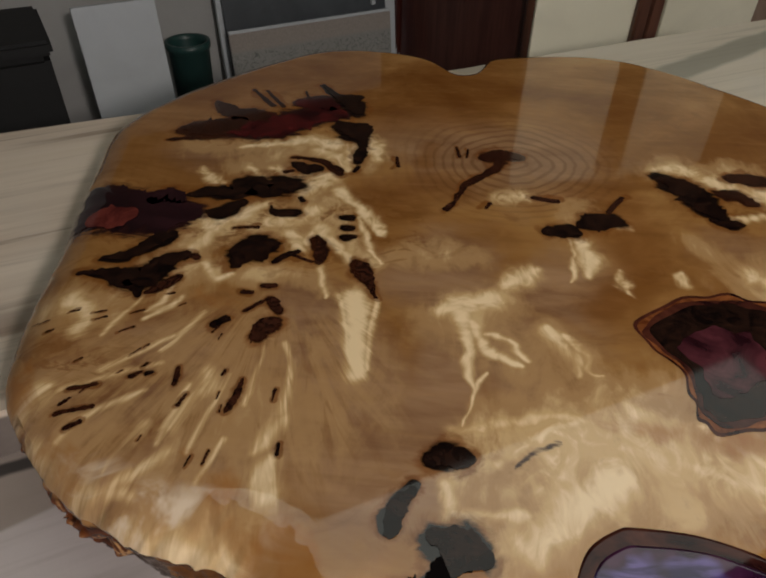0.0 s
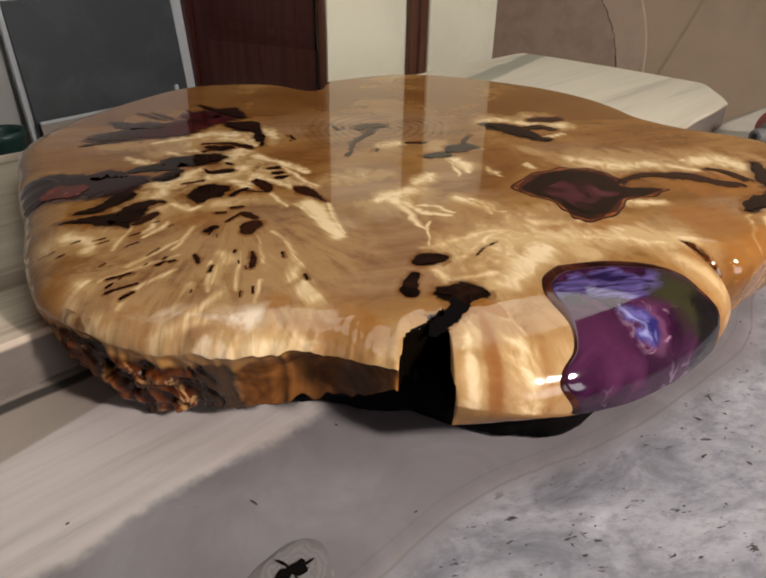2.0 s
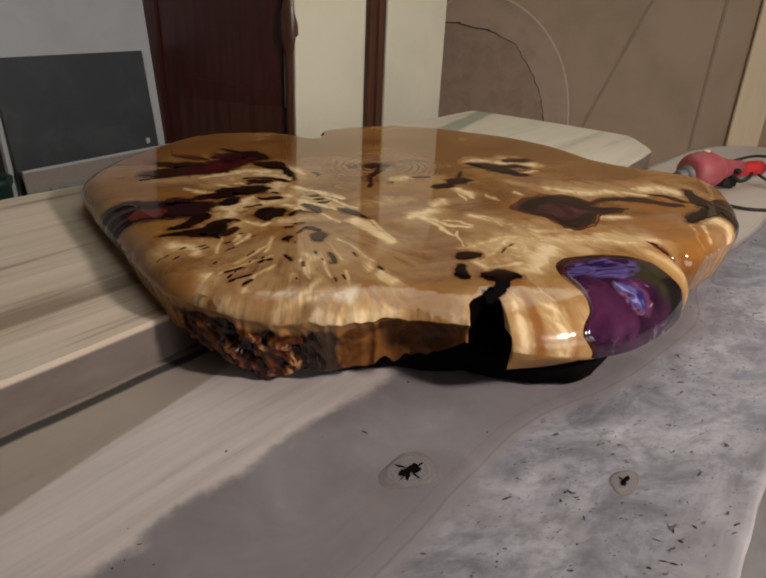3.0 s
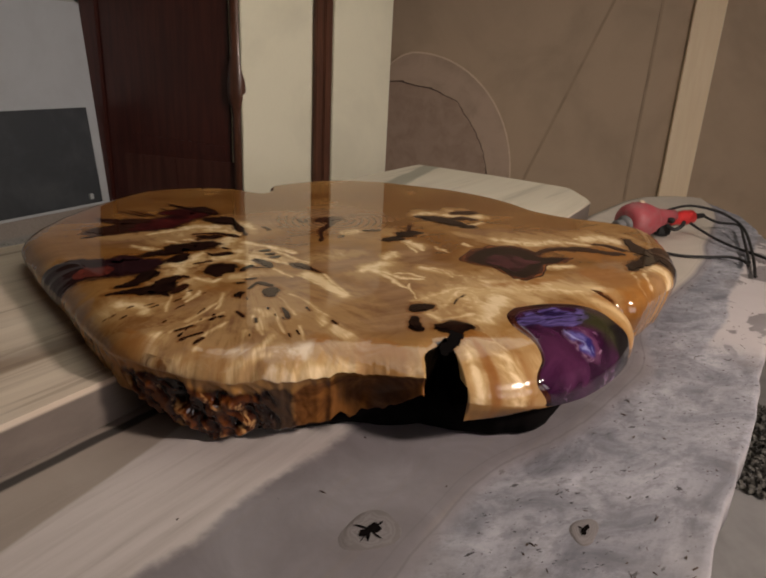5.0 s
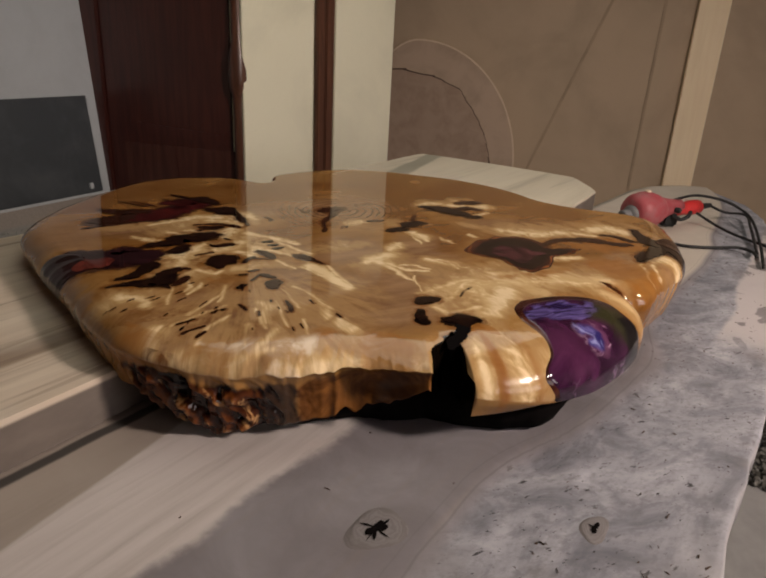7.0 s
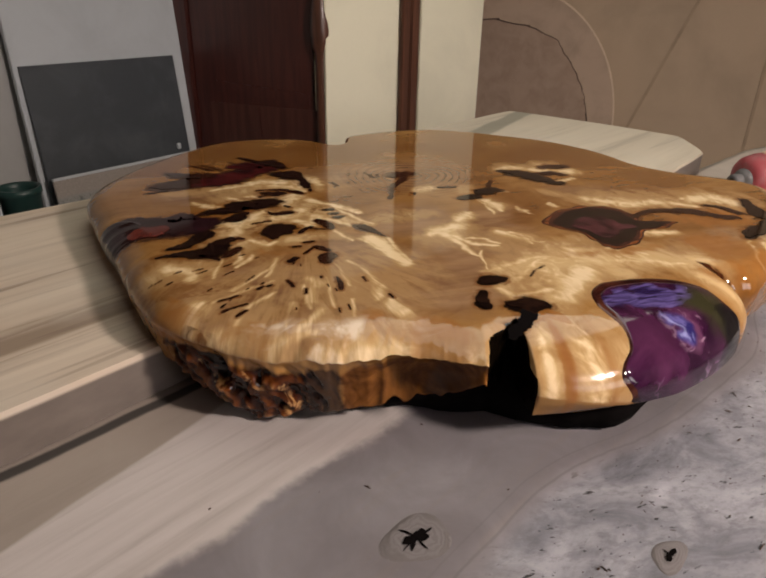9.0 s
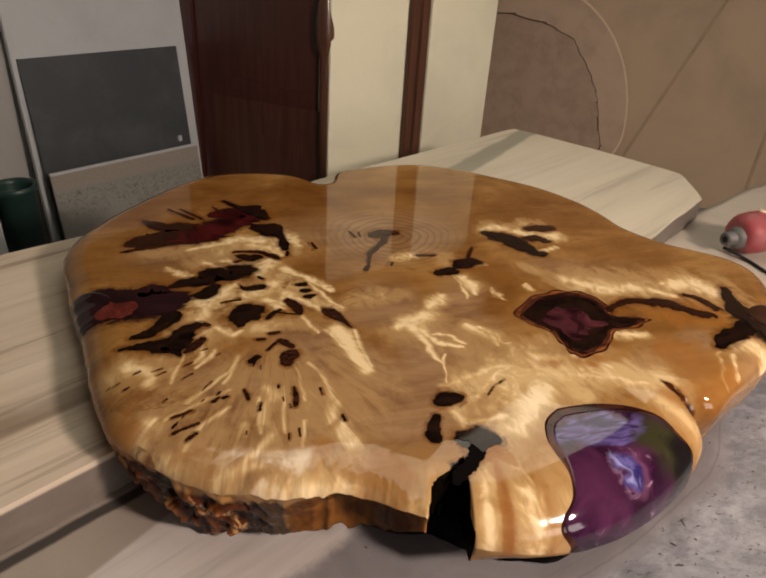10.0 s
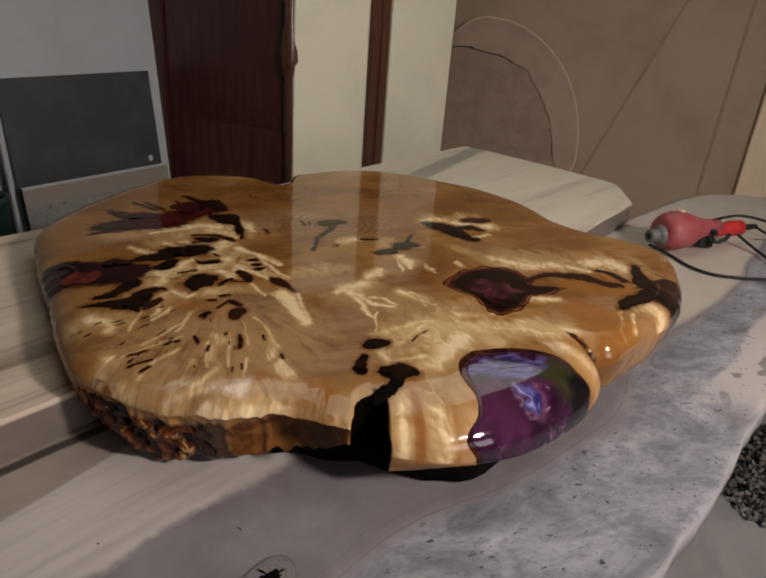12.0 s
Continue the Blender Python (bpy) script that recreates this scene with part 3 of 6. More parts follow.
def on_wall(a, b, along, out, z):
    """The pose of a thing on the wall from a to b: x along it, -y out into the room."""
    a, b = Vector((*a, 0)), Vector((*b, 0))
    d = (b - a).normalized()
    inward = Vector((d.y, -d.x, 0))
    p = a + d * along + inward * out
    return Matrix.Translation((p.x, p.y, z)) @ Matrix.Rotation(math.atan2(d.y, d.x), 4, "Z")


# ---- the room ----
CEIL = 2.62
A0, A1 = (-2.75, 1.86), (-0.12, 3.50)       # grey plaster wall with the leaning panels
B1 = (0.50, 2.93)                           # the return that carries the dark door
C0, C1 = (0.51, 2.80), (1.527, 3.098)         # the cream cupboard front
D0, D1 = (1.70, 4.24), (5.00, 1.64)         # brown hardboard wall
E1, F1 = (3.20, -3.00), (-3.60, -2.30)


def wall(name, a, b, material, label, thick=0.12, high=CEIL, low=0.0):
    a, b = Vector((*a, 0)), Vector((*b, 0))
    long = (b - a).length
    m = on_wall(a[:2], b[:2], long / 2, -thick / 2 - 0.002, (low + high) / 2)
    return tagged(part(name, box_bm((long + thick, thick, high - low), m), material, None), label, "wall", kind="structure")


wall("wall_1", A0, A1, GREYWALL, "pale grey plaster wall behind leaning boards", 0.12, 1.80)
# unseen, added dark so that the slab's voids mirror no pale plaster
wall("wall_9", A0, A1, TIMBER, "unseen dark upper wall above the pale plaster", 0.12, CEIL, 1.80)
wall("wall_2", A1, B1, TIMBER, "dark boarded wall round the dark door")
wall("wall_3", (1.545, 3.27), D0, TRIM, "dark brown return beside the cream cupboard")
wall("wall_4", D0, D1, PLY, "brown hardboard workshop wall")
wall("wall_5", D1, E1, PLASTER, "stained plaster workshop wall")
wall("wall_6", E1, F1, PLASTER, "stained plaster workshop wall")
wall("wall_7", F1, A0, PLASTER, "stained plaster workshop wall")

wall("wall_8", C0, C1, TIMBER, "dark boarded wall above the cream cupboard", 0.12, CEIL, 2.10)
floor = tagged(part("floor", box_bm((12, 12, 0.1), pose(0.7, 0.5, -0.05)), FLOOR, None), "dusty grey concrete workshop floor", "floor", kind="structure")
ceiling = tagged(part("ceiling", box_bm((12, 12, 0.1), pose(0.7, 0.5, CEIL + 0.05)), TIMBER, None), "dark stained board ceiling", "ceiling", kind="structure")

# a wide milky skylight over the bench: its far edge runs along the boards
SKY_M = Matrix.Translation((0, 0, CEIL - 0.012)) @ Matrix.Rotation(radians(27.6), 4, "Z")
skylight = thing("skylight", (1.1, 1.2, CEIL), "milky translucent skylight sheet in the ceiling", "skylight", kind="structure")
part("diffuser", box_bm((2.8, 1.08, 0.01), SKY_M @ pose(1.15, 0.74, 0)), BULB, skylight, "glowing milky sheet")
for y in (0.178, 1.302):
    part("frame", box_bm((2.88, 0.04, 0.03), SKY_M @ pose(1.15, y, 0)), TIMBER, skylight)

# a work lamp over the near side of the bench
lamp_at = (1.38, -1.50, 2.30)
work_lamp = thing("work_lamp", lamp_at, "white work lamp hanging from the ceiling", "lamp")
part("shade", lathe_bm([(0.02, 0.16), (0.05, 0.15), (0.24, 0.03), (0.245, 0.02), (0.235, 0.02), (0.045, 0.135)], 28, Matrix.Translation(lamp_at)), WHITE, work_lamp, "", True)
part("flex", tube_bm([(lamp_at[0], lamp_at[1], 2.55), (lamp_at[0], lamp_at[1], 2.58), (lamp_at[0], lamp_at[1], CEIL)], 0.005), RUBBER, work_lamp)
bulb = bpy.data.lights.new("bulb", "AREA")
bulb.shape, bulb.size, bulb.energy, bulb.color = "DISK", 0.34, 84.0, (1.0, 0.895, 0.80)
bulb_ob = new("bulb", bulb)
bulb_ob.matrix_basis = look((lamp_at[0], lamp_at[1], lamp_at[2] + 0.015), (0.40, 0.75, 0.90))

# daylight from an unseen window behind the camera, added to fill the slab's front
window_1 = thing("window_1", (1.6, -2.8, 1.5), "unseen daylit window in the plaster wall", "window", kind="structure")
WIN = on_wall(E1, F1, 1.6, 0.03, 1.55)
part("pane", box_bm((1.8, 0.02, 1.1), WIN), DAY, window_1, "bright glass pane")
for x in (-0.93, 0.93):
    part("window_frame", box_bm((0.06, 0.06, 1.22), WIN @ pose(x, 0, 0), 0.004), WHITE, window_1)
for z in (-0.58, 0.58):
    part("window_frame", box_bm((1.8, 0.06, 0.06), WIN @ pose(0, 0, z), 0.004), WHITE, window_1)


# ---- the resin slab ----
RADII = [0.691, 0.645, 0.665, 0.690, 0.712, 0.722, 0.746, 0.757, 0.730, 0.690, 0.660, 0.750, 0.810, 0.805, 0.797, 0.797, 0.795, 0.745,
         0.713, 0.698, 0.714, 0.735, 0.722, 0.692, 0.652, 0.685, 0.696, 0.685, 0.668, 0.648, 0.630, 0.652, 0.698, 0.742, 0.785, 0.806]
HEART = (0.22, 0.85)
# by direction: width of the rounding, its drop, height of the underside, undercut, how straight the bevel is
BACK_RIM = [(0, 0.06, 0.055, 0.832, 0.03, 0.0), (25, 0.035, 0.030, 0.832, 0.02, 0.0), (150, 0.05, 0.035, 0.832, 0.02, 0.0),
       (180, 0.07, 0.045, 0.832, 0.02, 0.0), (203, 0.07, 0.035, 0.832, 0.01, 0.1)]
FRONT_RIM = [(212, 0.05, 0.030, 0.808, 0.02, 0.4), (216, 0.05, 0.034, 0.778, 0.022, 0.5),
       (221.5, 0.055, 0.040, 0.759, 0.022, 0.6), (227, 0.06, 0.040, 0.776, 0.026, 0.7), (236, 0.08, 0.034, 0.786, 0.024, 0.9), (242, 0.08, 0.030, 0.812, 0.018, 0.9),
       (248.2, 0.08, 0.022, 0.858, 0.004, 0.9), (251, 0.14, 0.045, 0.82, 0.0, 0.2), (253.6, 0.14, 0.060, 0.814, 0.01, 0.1),
       (264, 0.17, 0.083, 0.806, 0.03, 0.0), (272, 0.20, 0.092, 0.798, 0.05, 0.0), (288, 0.19, 0.092, 0.797, 0.05, 0.0),
       (298, 0.08, 0.056, 0.80, 0.03, 0.0), (303, 0.045, 0.040, 0.790, 0.018, 0.0), (317, 0.045, 0.040, 0.790, 0.018, 0.0), (330, 0.08, 0.060, 0.80, 0.03, 0.0)]
RIM = BACK_RIM + FRONT_RIM


def vnoise(x, y, seed=0):
    """Smooth value noise on arrays, 0 to 1."""
    xi, yi = np.floor(x).astype(int), np.floor(y).astype(int)
    fx, fy = x - xi, y - yi
    fx, fy = fx * fx * (3 - 2 * fx), fy * fy * (3 - 2 * fy)

    def at(i, j):
        h = (i * 374761393 + j * 668265263 + seed * 1442695) & 0x7FFFFFFF
        h = ((h ^ (h >> 13)) * 1274126177) & 0x7FFFFFFF
        return ((h ^ (h >> 16)) & 0xFFFF) / 65535.0
    a = at(xi, yi) * (1 - fx) + at(xi + 1, yi) * fx
    b = at(xi, yi + 1) * (1 - fx) + at(xi + 1, yi + 1) * fx
    return a * (1 - fy) + b * fy


def fbm(x, y, seed=0, octaves=4):
    total, amp, norm = 0, 1.0, 0
    for k in range(octaves):
        total, norm = total + amp * vnoise(x * 2 ** k, y * 2 ** k, seed + k), norm + amp
        amp *= 0.55
    return total / norm


def bump_at(deg, centre, width):
    d = (deg - centre + 180) % 360 - 180
    return np.exp(-(d / width) ** 2)


def crack_depth(deg):
    """How far the open crack cuts into the rim: a blunt left lip, a slanting back and a straight right wall."""
    return np.interp(np.asarray(deg, float) % 360, (248.5, 248.9, 250.2, 251.6, 253.2, 253.6), (0, 0.045, 0.062, 0.080, 0.104, 0))


def rim_radius(deg, smooth=False):
    """Radius of the slab's rim by direction, without the open crack."""
    deg = np.asarray(deg, float) % 360
    k = np.floor(deg / 10).astype(int)
    t = deg / 10 - k
    r = np.array(RADII)
    p0, p1, p2, p3 = r[(k - 1) % 36], r[k % 36], r[(k + 1) % 36], r[(k + 2) % 36]
    out = 0.5 * (2 * p1 + (p2 - p0) * t + (2 * p0 - 5 * p1 + 4 * p2 - p3) * t * t + (3 * p1 - p0 - 3 * p2 + p3) * t ** 3)
    out = out - 0.065 * np.exp(-((deg - 98) / 5) ** 4)             # notch in the far side
    out = out - 0.035 * bump_at(deg, 296.5, 2.2)          # fold beside the purple lobe
    front = bump_at(deg, 236, 14)
    if smooth:
        return out
    return out + front * 0.012 * (fbm(deg * 0.55, deg * 0, 5) - 0.5) + 0.006 * (fbm(deg * 0.3, deg * 0 + 9, 8) - 0.5) * (1 - bump_at(deg, 275, 24))


def rim_row(deg, col):
    a = [r[0] for r in RIM] + [360]
    b = [r[col] for r in RIM] + [RIM[0][col]]
    return np.interp(np.asarray(deg, float) % 360, a, b)


def fall(deg, q):
    """Drop of the rounded rim, q from 0 at the flat top to 1 at the rim."""
    q = np.clip(q, 0, 1)
    k = rim_row(deg, 5)
    p = 2.0 + 0.9 * bump_at(deg, 277, 17)
    return rim_row(deg, 2) * ((1 - k) * (1 - (1 - (q * 0.9995) ** p) ** (1 / p)) + k * (0.25 * q ** 4 + 0.75 * q ** 1.6))


def slab_height(x, y):
    dx, dy = x - HEART[0], y - HEART[1]
    deg, r = np.degrees(np.arctan2(dy, dx)), np.hypot(dx, dy)
    e = rim_row(deg, 1)
    return TOP - fall(deg, (r - (rim_radius(deg) - e)) / e)


def oval(x, y, cx, cy, rx, ry, turn=0.0, soft=0.5):
    """1 inside a ragged oval, falling to 0 outside."""
    c, s = math.cos(radians(turn)), math.sin(radians(turn))
    u, v = ((x - cx) * c + (y - cy) * s) / rx, (-(x - cx) * s + (y - cy) * c) / ry
    return np.clip((1 + soft - np.hypot(u, v)) / (2 * soft), 0, 1)


FIGURE = []                                  # the pale, cream, tan and brown figure of the wood, stroke by stroke
VOIDS = []                                   # where the filled voids lie, for the brown halos round them


def figure(layer, strength, *rows):
    """One stroke of the wood's figure: rows of x, y and half its width."""
    FIGURE.append((layer, strength, smooth_rows(rows)))


def smooth_rows(rows, steps=5):
    """A smooth curve through rows of x, y, half width."""
    pts = [Vector(r) for r in rows]
    out = []
    for i in range(len(pts) - 1):
        p0, p1, p2, p3 = pts[max(i - 1, 0)], pts[i], pts[i + 1], pts[min(i + 2, len(pts) - 1)]
        for k in range(steps):
            t = k / steps
            out.append(0.5 * (2 * p1 + (p2 - p0) * t + (2 * p0 - 5 * p1 + 4 * p2 - p3) * t * t + (3 * p1 - p0 - 3 * p2 + p3) * t ** 3))
    return np.array([*(tuple(p) for p in out), tuple(pts[-1])])


def stroke_at(x, y, rows, grow=0.0, soft=False):
    """1 along a stroke, 0.5 at its edge, 0 half a width outside; or fading softly over twice its width."""
    out = np.zeros(x.shape)
    w = np.maximum(rows[:, 2], 0.001) + grow
    lo, hi = (rows[:, :2] - 2.4 * w[:, None]).min(0), (rows[:, :2] + 2.4 * w[:, None]).max(0)
    near = (x > lo[0]) & (x < hi[0]) & (y > lo[1]) & (y < hi[1])
    px, py, best = x[near], y[near], np.full(int(near.sum()), 9.0)
    for (ax, ay, _), (bx, by, _), wa, wb in zip(rows[:-1], rows[1:], w[:-1], w[1:]):
        dx, dy = bx - ax, by - ay
        t = np.clip(((px - ax) * dx + (py - ay) * dy) / (dx * dx + dy * dy + 1e-12), 0, 1)
        best = np.minimum(best, np.hypot(px - ax - t * dx, py - ay - t * dy) / (wa + (wb - wa) * t))
    out[near] = np.clip(np.exp(-0.7 * best ** 2) - 0.02, 0, 1) if soft else np.clip(1.5 - best, 0, 1)
    return out


def slab_masks(x, y, deg, q, side, crest):
    calm = 1 - 0.7 * oval(x, y, -0.20, 0.47, 0.30, 0.20, 18, 0.25)
    wx = x + calm * (0.026 * (fbm(x * 16, y * 16, 3, 3) - 0.5) + 0.010 * (fbm(x * 48, y * 48, 13, 2) - 0.5))
    wy = y + calm * (0.026 * (fbm(x * 16, y * 16, 7, 3) - 0.5) + 0.010 * (fbm(x * 48, y * 48, 17, 2) - 0.5))

    def ovals(rows):
        out = 0 * x
        for row in rows:
            out = np.maximum(out, row[-1] * oval(wx, wy, *row[:-1]))
        return out
    layers = {name: 0 * x for name in ("tan", "deep", "amber", "pale", "cream", "brown")}
    top = side < 0.05
    for layer, strength, rows in FIGURE:
        if layer in ("cream", "pale") and oval(np.array(rows[:, 0].mean()), np.array(rows[:, 1].mean()), -0.22, 0.45, 0.27, 0.17, 18, 0.35) > 0.8:
            rows, strength = rows * (1, 1, 1.4), 0.85 * strength          # broader and softer where the burl fans out
        layers[layer] = np.maximum(layers[layer], strength * stroke_at(wx, wy, rows, 0.0, True))
    tan, deep, amber, pale, cream, brown = (layers[k] * top for k in ("tan", "deep", "amber", "pale", "cream", "brown"))
    fan = oval(wx, wy, -0.22, 0.45, 0.27, 0.17, 18, 0.35)
    pale = np.maximum(np.maximum(pale, 0.46 * fan * top), 0.0)
    deep = np.maximum(deep, ovals([(0.10, 1.34, 0.26, 0.16, 0, 0.5, 0.8), (0.72, 0.85, 0.16, 0.28, 0, 0.5, 0.7), (-0.26, 1.34, 0.34, 0.14, 40, 0.5, 0.8), (0.55, 1.10, 0.34, 0.20, -20, 0.5, 0.7)]))
    tan = np.maximum(tan, 0.75 * fan * top)
    mottle = ovals([(-0.13, 0.79, 0.20, 0.10, 0, 0.5, 0.8), (-0.30, 0.72, 0.12, 0.06, 10, 0.5, 0.6), (0.56, 0.91, 0.10, 0.05, 0, 0.5, 0.6),
                    (0.75, 0.52, 0.12, 0.10, 0, 0.5, 0.6), (0.09, 0.36, 0.08, 0.05, 20, 0.5, 0.6), (-0.37, 0.50, 0.10, 0.06, 15, 0.5, 0.6)])
    rim = np.clip(q * 2.5, 0, 1)
    front = bump_at(deg, 238, 13)
    pale = np.maximum(pale, rim * np.maximum(0.8 * front, 0.85 * bump_at(deg, 257, 5)) * top)
    pale = np.maximum(pale, np.clip(q * 2, 0, 1) * 0.7 * bump_at(deg, 266, 6) * top)
    amber = np.maximum(amber, ovals([(0.078, 0.292, 0.02, 0.02, 0, 0.5, 1.0)]))
    amber = np.maximum(amber, rim * (1.3 * bump_at(deg, 243, 5.0) + 0.75 * bump_at(deg, 211, 4) + 0.4 * bump_at(deg, 222, 5)))
    amber = np.maximum(amber, 0.5 * bump_at(deg, 307, 7) * np.clip(q * 2, 0, 1))
    amber = np.maximum(amber, 1.1 * bump_at(deg, 257.4, 0.8) * np.clip(q * 2, 0, 1))
    # dark line along the fold, drawn with the bark's colours
    dark_fold = 0.7 * bump_at(deg, 296.5, 1.3) * np.clip(q * 2, 0, 1)
    pale = np.maximum(pale, 0.9 * bump_at(deg, 291.5, 2.5) * np.clip(q * 2, 0, 1)) * (1 - 0.6 * bump_at(deg, 305, 5) * np.clip(q * 2, 0, 1))
    lip = front * np.clip((q - 0.55) * 3, 0, 1) * top
    cream = np.maximum(cream, 0.9 * lip)
    pale = np.maximum(pale * (1 - 0.9 * side), lip)
    bark = side * np.clip(1.5 * bump_at(deg, 220, 9.5), 0, 1.1) + 0.45 * (q > 0.8) * bump_at(deg, 216, 7) * top + dark_fold
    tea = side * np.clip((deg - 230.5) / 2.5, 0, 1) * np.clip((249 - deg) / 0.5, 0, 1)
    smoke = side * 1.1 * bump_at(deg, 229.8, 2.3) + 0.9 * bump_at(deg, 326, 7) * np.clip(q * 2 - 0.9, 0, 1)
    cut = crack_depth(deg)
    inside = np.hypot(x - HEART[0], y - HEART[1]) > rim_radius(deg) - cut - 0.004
    # black inside the crack; the second term paints the shade under the window
    char_shade = np.maximum(1.4 * inside * (cut > 0.003), 1.2 * np.clip((side - 0.12) * 5, 0, 1) * np.clip(1.6 * bump_at(deg, 276, 15) - 0.3, 0, 1) * (deg > 262.5))
    halo, black, plum = 0 * x, 0 * x, 0 * x
    for rows, kind in VOIDS:
        halo = np.maximum(halo, stroke_at(wx, wy, rows, min(0.009, 0.4 * rows[:, 2].max() + 0.001)))
        core = stroke_at(wx, wy, rows) * top
        if kind.startswith("black"):
            black = np.maximum(black, core)
        elif kind.startswith("brown") or kind.startswith("rust"):
            brown = np.maximum(brown, core)
        elif kind:
            plum = np.maximum(plum, core)
    down = np.clip(q * 2 - 0.3, 0, 1)
    # cream band at 255; the one at 260 paints the edge's streaked sheen
    cream = np.maximum(cream, down * (0.95 * bump_at(deg, 255.2, 1.0) + 0.75 * bump_at(deg, 260.5, 1.8)) * top)
    silk = bump_at(deg, 259, 4.5) * np.clip(q * 2 - 0.5, 0, 1)
    pour = np.maximum(bump_at(deg, 232, 17), 0.25) * np.clip(q * 3, 0, 1)
    milk = pour * top * np.clip(bump_at(deg, 229, 9) * 1.4, 0, 1)
    stripe = np.maximum(bump_at(deg, 257.6, 0.75), 0.55 * bump_at(deg, 262.6, 0.5)) * down * top
    return dict(milk=milk, stripe=stripe, silk=silk, pour=pour, halo=halo, black=black, brown=brown, plum=plum, cream=cream, deep=deep, mottle=mottle, pale=pale, fan=fan, tan=tan, amber=amber,
                bark=bark, char_shade=char_shade, crest=crest, tea=tea, smoke=smoke)


def slab_body(parent):
    turns, flat, bevel, sides = 1600, 230, 48, 30
    th = np.arange(turns) * 360.0 / turns
    R, e = rim_radius(th), rim_row(th, 1)
    flat_r = rim_radius(th, True) - e
    xs, ys, zs, qs, ss, hs = [], [], [], [], [], []
    c, s = np.cos(np.radians(th)), np.sin(np.radians(th))

    cut = crack_depth(th)
    ragged = 0.006 * (fbm(th * 2.2, th * 0, 77) - 0.5) * (cut > 0.001)

    def ring(r, z, q, side, crest=0.0):
        r = np.minimum(r, np.where(cut > 0.001, R - cut + ragged, 9.0))
        xs.append(HEART[0] + r * c), ys.append(HEART[1] + r * s), zs.append(z + 0 * th), qs.append(q + 0 * th), ss.append(side + 0 * th), hs.append(crest + 0 * th)
    for k in range(1, flat + 1):
        ring(flat_r * k / flat, TOP, 0.0, 0.0)
    # the lip over the front face runs in scallops
    scallop = bump_at(th, 234, 13) * (0.018 * (fbm(th * 0.28, th * 0, 61, 2) - 0.5) + 0.006 * (fbm(th * 1.1, th * 0, 63, 2) - 0.5))
    arc = np.radians(th) * 0.68                     # metres along the rim
    for k in range(1, bevel + 1):
        q = math.sin(math.pi / 2 * k / bevel)
        r = flat_r + (R - flat_r) * q
        ripple = 0.0014 * q * bump_at(th, 232, 18) * (fbm(th * 0.9, th * 0 + r * 25, 21) - 0.5) * 2
        ring(r, TOP - fall(th, q) + ripple + scallop * q ** 4, q, 0.0, 0.5)
    drop, low, under = rim_row(th, 2), rim_row(th, 3), rim_row(th, 4)
    for k in range(1, sides + 1):
        f = k / sides
        z = (TOP - drop + scallop) * (1 - f) + low * f
        # leaning ridges and lumps of bark at the corner, a smooth hollow face beside them
        lean = arc + 0.35 * z
        lumps = 1 - np.abs(2 * fbm(lean * 40 + 1.1 * fbm(arc * 30, z * 30, 39, 2), z * 15, 31, 3) - 1) * 1.9
        crumbs = fbm(arc * 60 + 30 * z, z * 48, 33, 3)
        height = np.clip(0.55 * lumps + 0.7 * (crumbs - 0.30), 0, 1)
        rough = np.clip(1.6 * bump_at(th, 220, 9.0), 0, 1) * 0.036
        smooth = 0.004 * (fbm(arc * 30, z * 25, 35, 2) - 0.5)
        r = R - under * f ** 1.6 - 0.022 * math.sin(math.pi * f ** 0.7) * bump_at(th, 240, 9) + min(1.0, 3 * f) * (rough * (height - 0.55) + smooth)
        foot = 0.010 * f ** 3 * bump_at(th, 238, 10) * (fbm(arc * 55, z * 0, 37, 2) - 0.5) * 2
        ring(r, z + foot, 1.0, min(1.0, f * 3), height)
    deck = np.maximum(low, 0.832)
    ring(R - under - 0.05, low * 0.6 + deck * 0.4, 1.0, 1.0)
    ring(R - under - 0.13, deck, 1.0, 1.0)
    ring(0.02 + 0 * R, 0.832 + 0 * R, 1.0, 1.0)
    x, y, z, q, side, crest = (np.array(a) for a in (xs, ys, zs, qs, ss, hs))
    rows = x.shape[0]
    co = np.stack([x, y, z], -1).reshape(-1, 3)
    co = np.vstack([co, [[*HEART, TOP]]])
    idx = np.arange(rows * turns).reshape(rows, turns)
    a, b = idx[:-1], idx[1:]
    quads = np.stack([a, b, np.roll(b, -1, 1), np.roll(a, -1, 1)], -1).reshape(-1, 4)
    tip = np.stack([np.full(turns, rows * turns), idx[0], np.roll(idx[0], -1)], -1)
    me = bpy.data.meshes.new("slab_body")
    me.from_pydata(co.tolist(), [], quads.tolist() + tip.tolist() + [idx[-1][::-1].tolist()])
    me.polygons.foreach_set("use_smooth", [True] * len(me.polygons))
    deg = np.broadcast_to(th, x.shape)
    for name, values in slab_masks(x, y, deg, q, side, crest).items():
        me.attributes.new(name, "FLOAT", "POINT").data.foreach_set("value", np.append(values.ravel(), values[0, 0]).astype(np.float32))
    for name, (cx, cy), start in (("eye_polar", (0.20, 1.02), 90), ("fan_polar", (-0.14, 0.70), 80)):
        dx, dy = co[:, 0] - cx, co[:, 1] - cy
        ang = np.radians((np.degrees(np.arctan2(dy, dx)) - start) % 360)
        vec = np.stack([ang, np.hypot(dx, dy), co[:, 2]], -1).astype(np.float32)
        me.attributes.new(name, "FLOAT_VECTOR", "POINT").data.foreach_set("vector", vec.ravel())
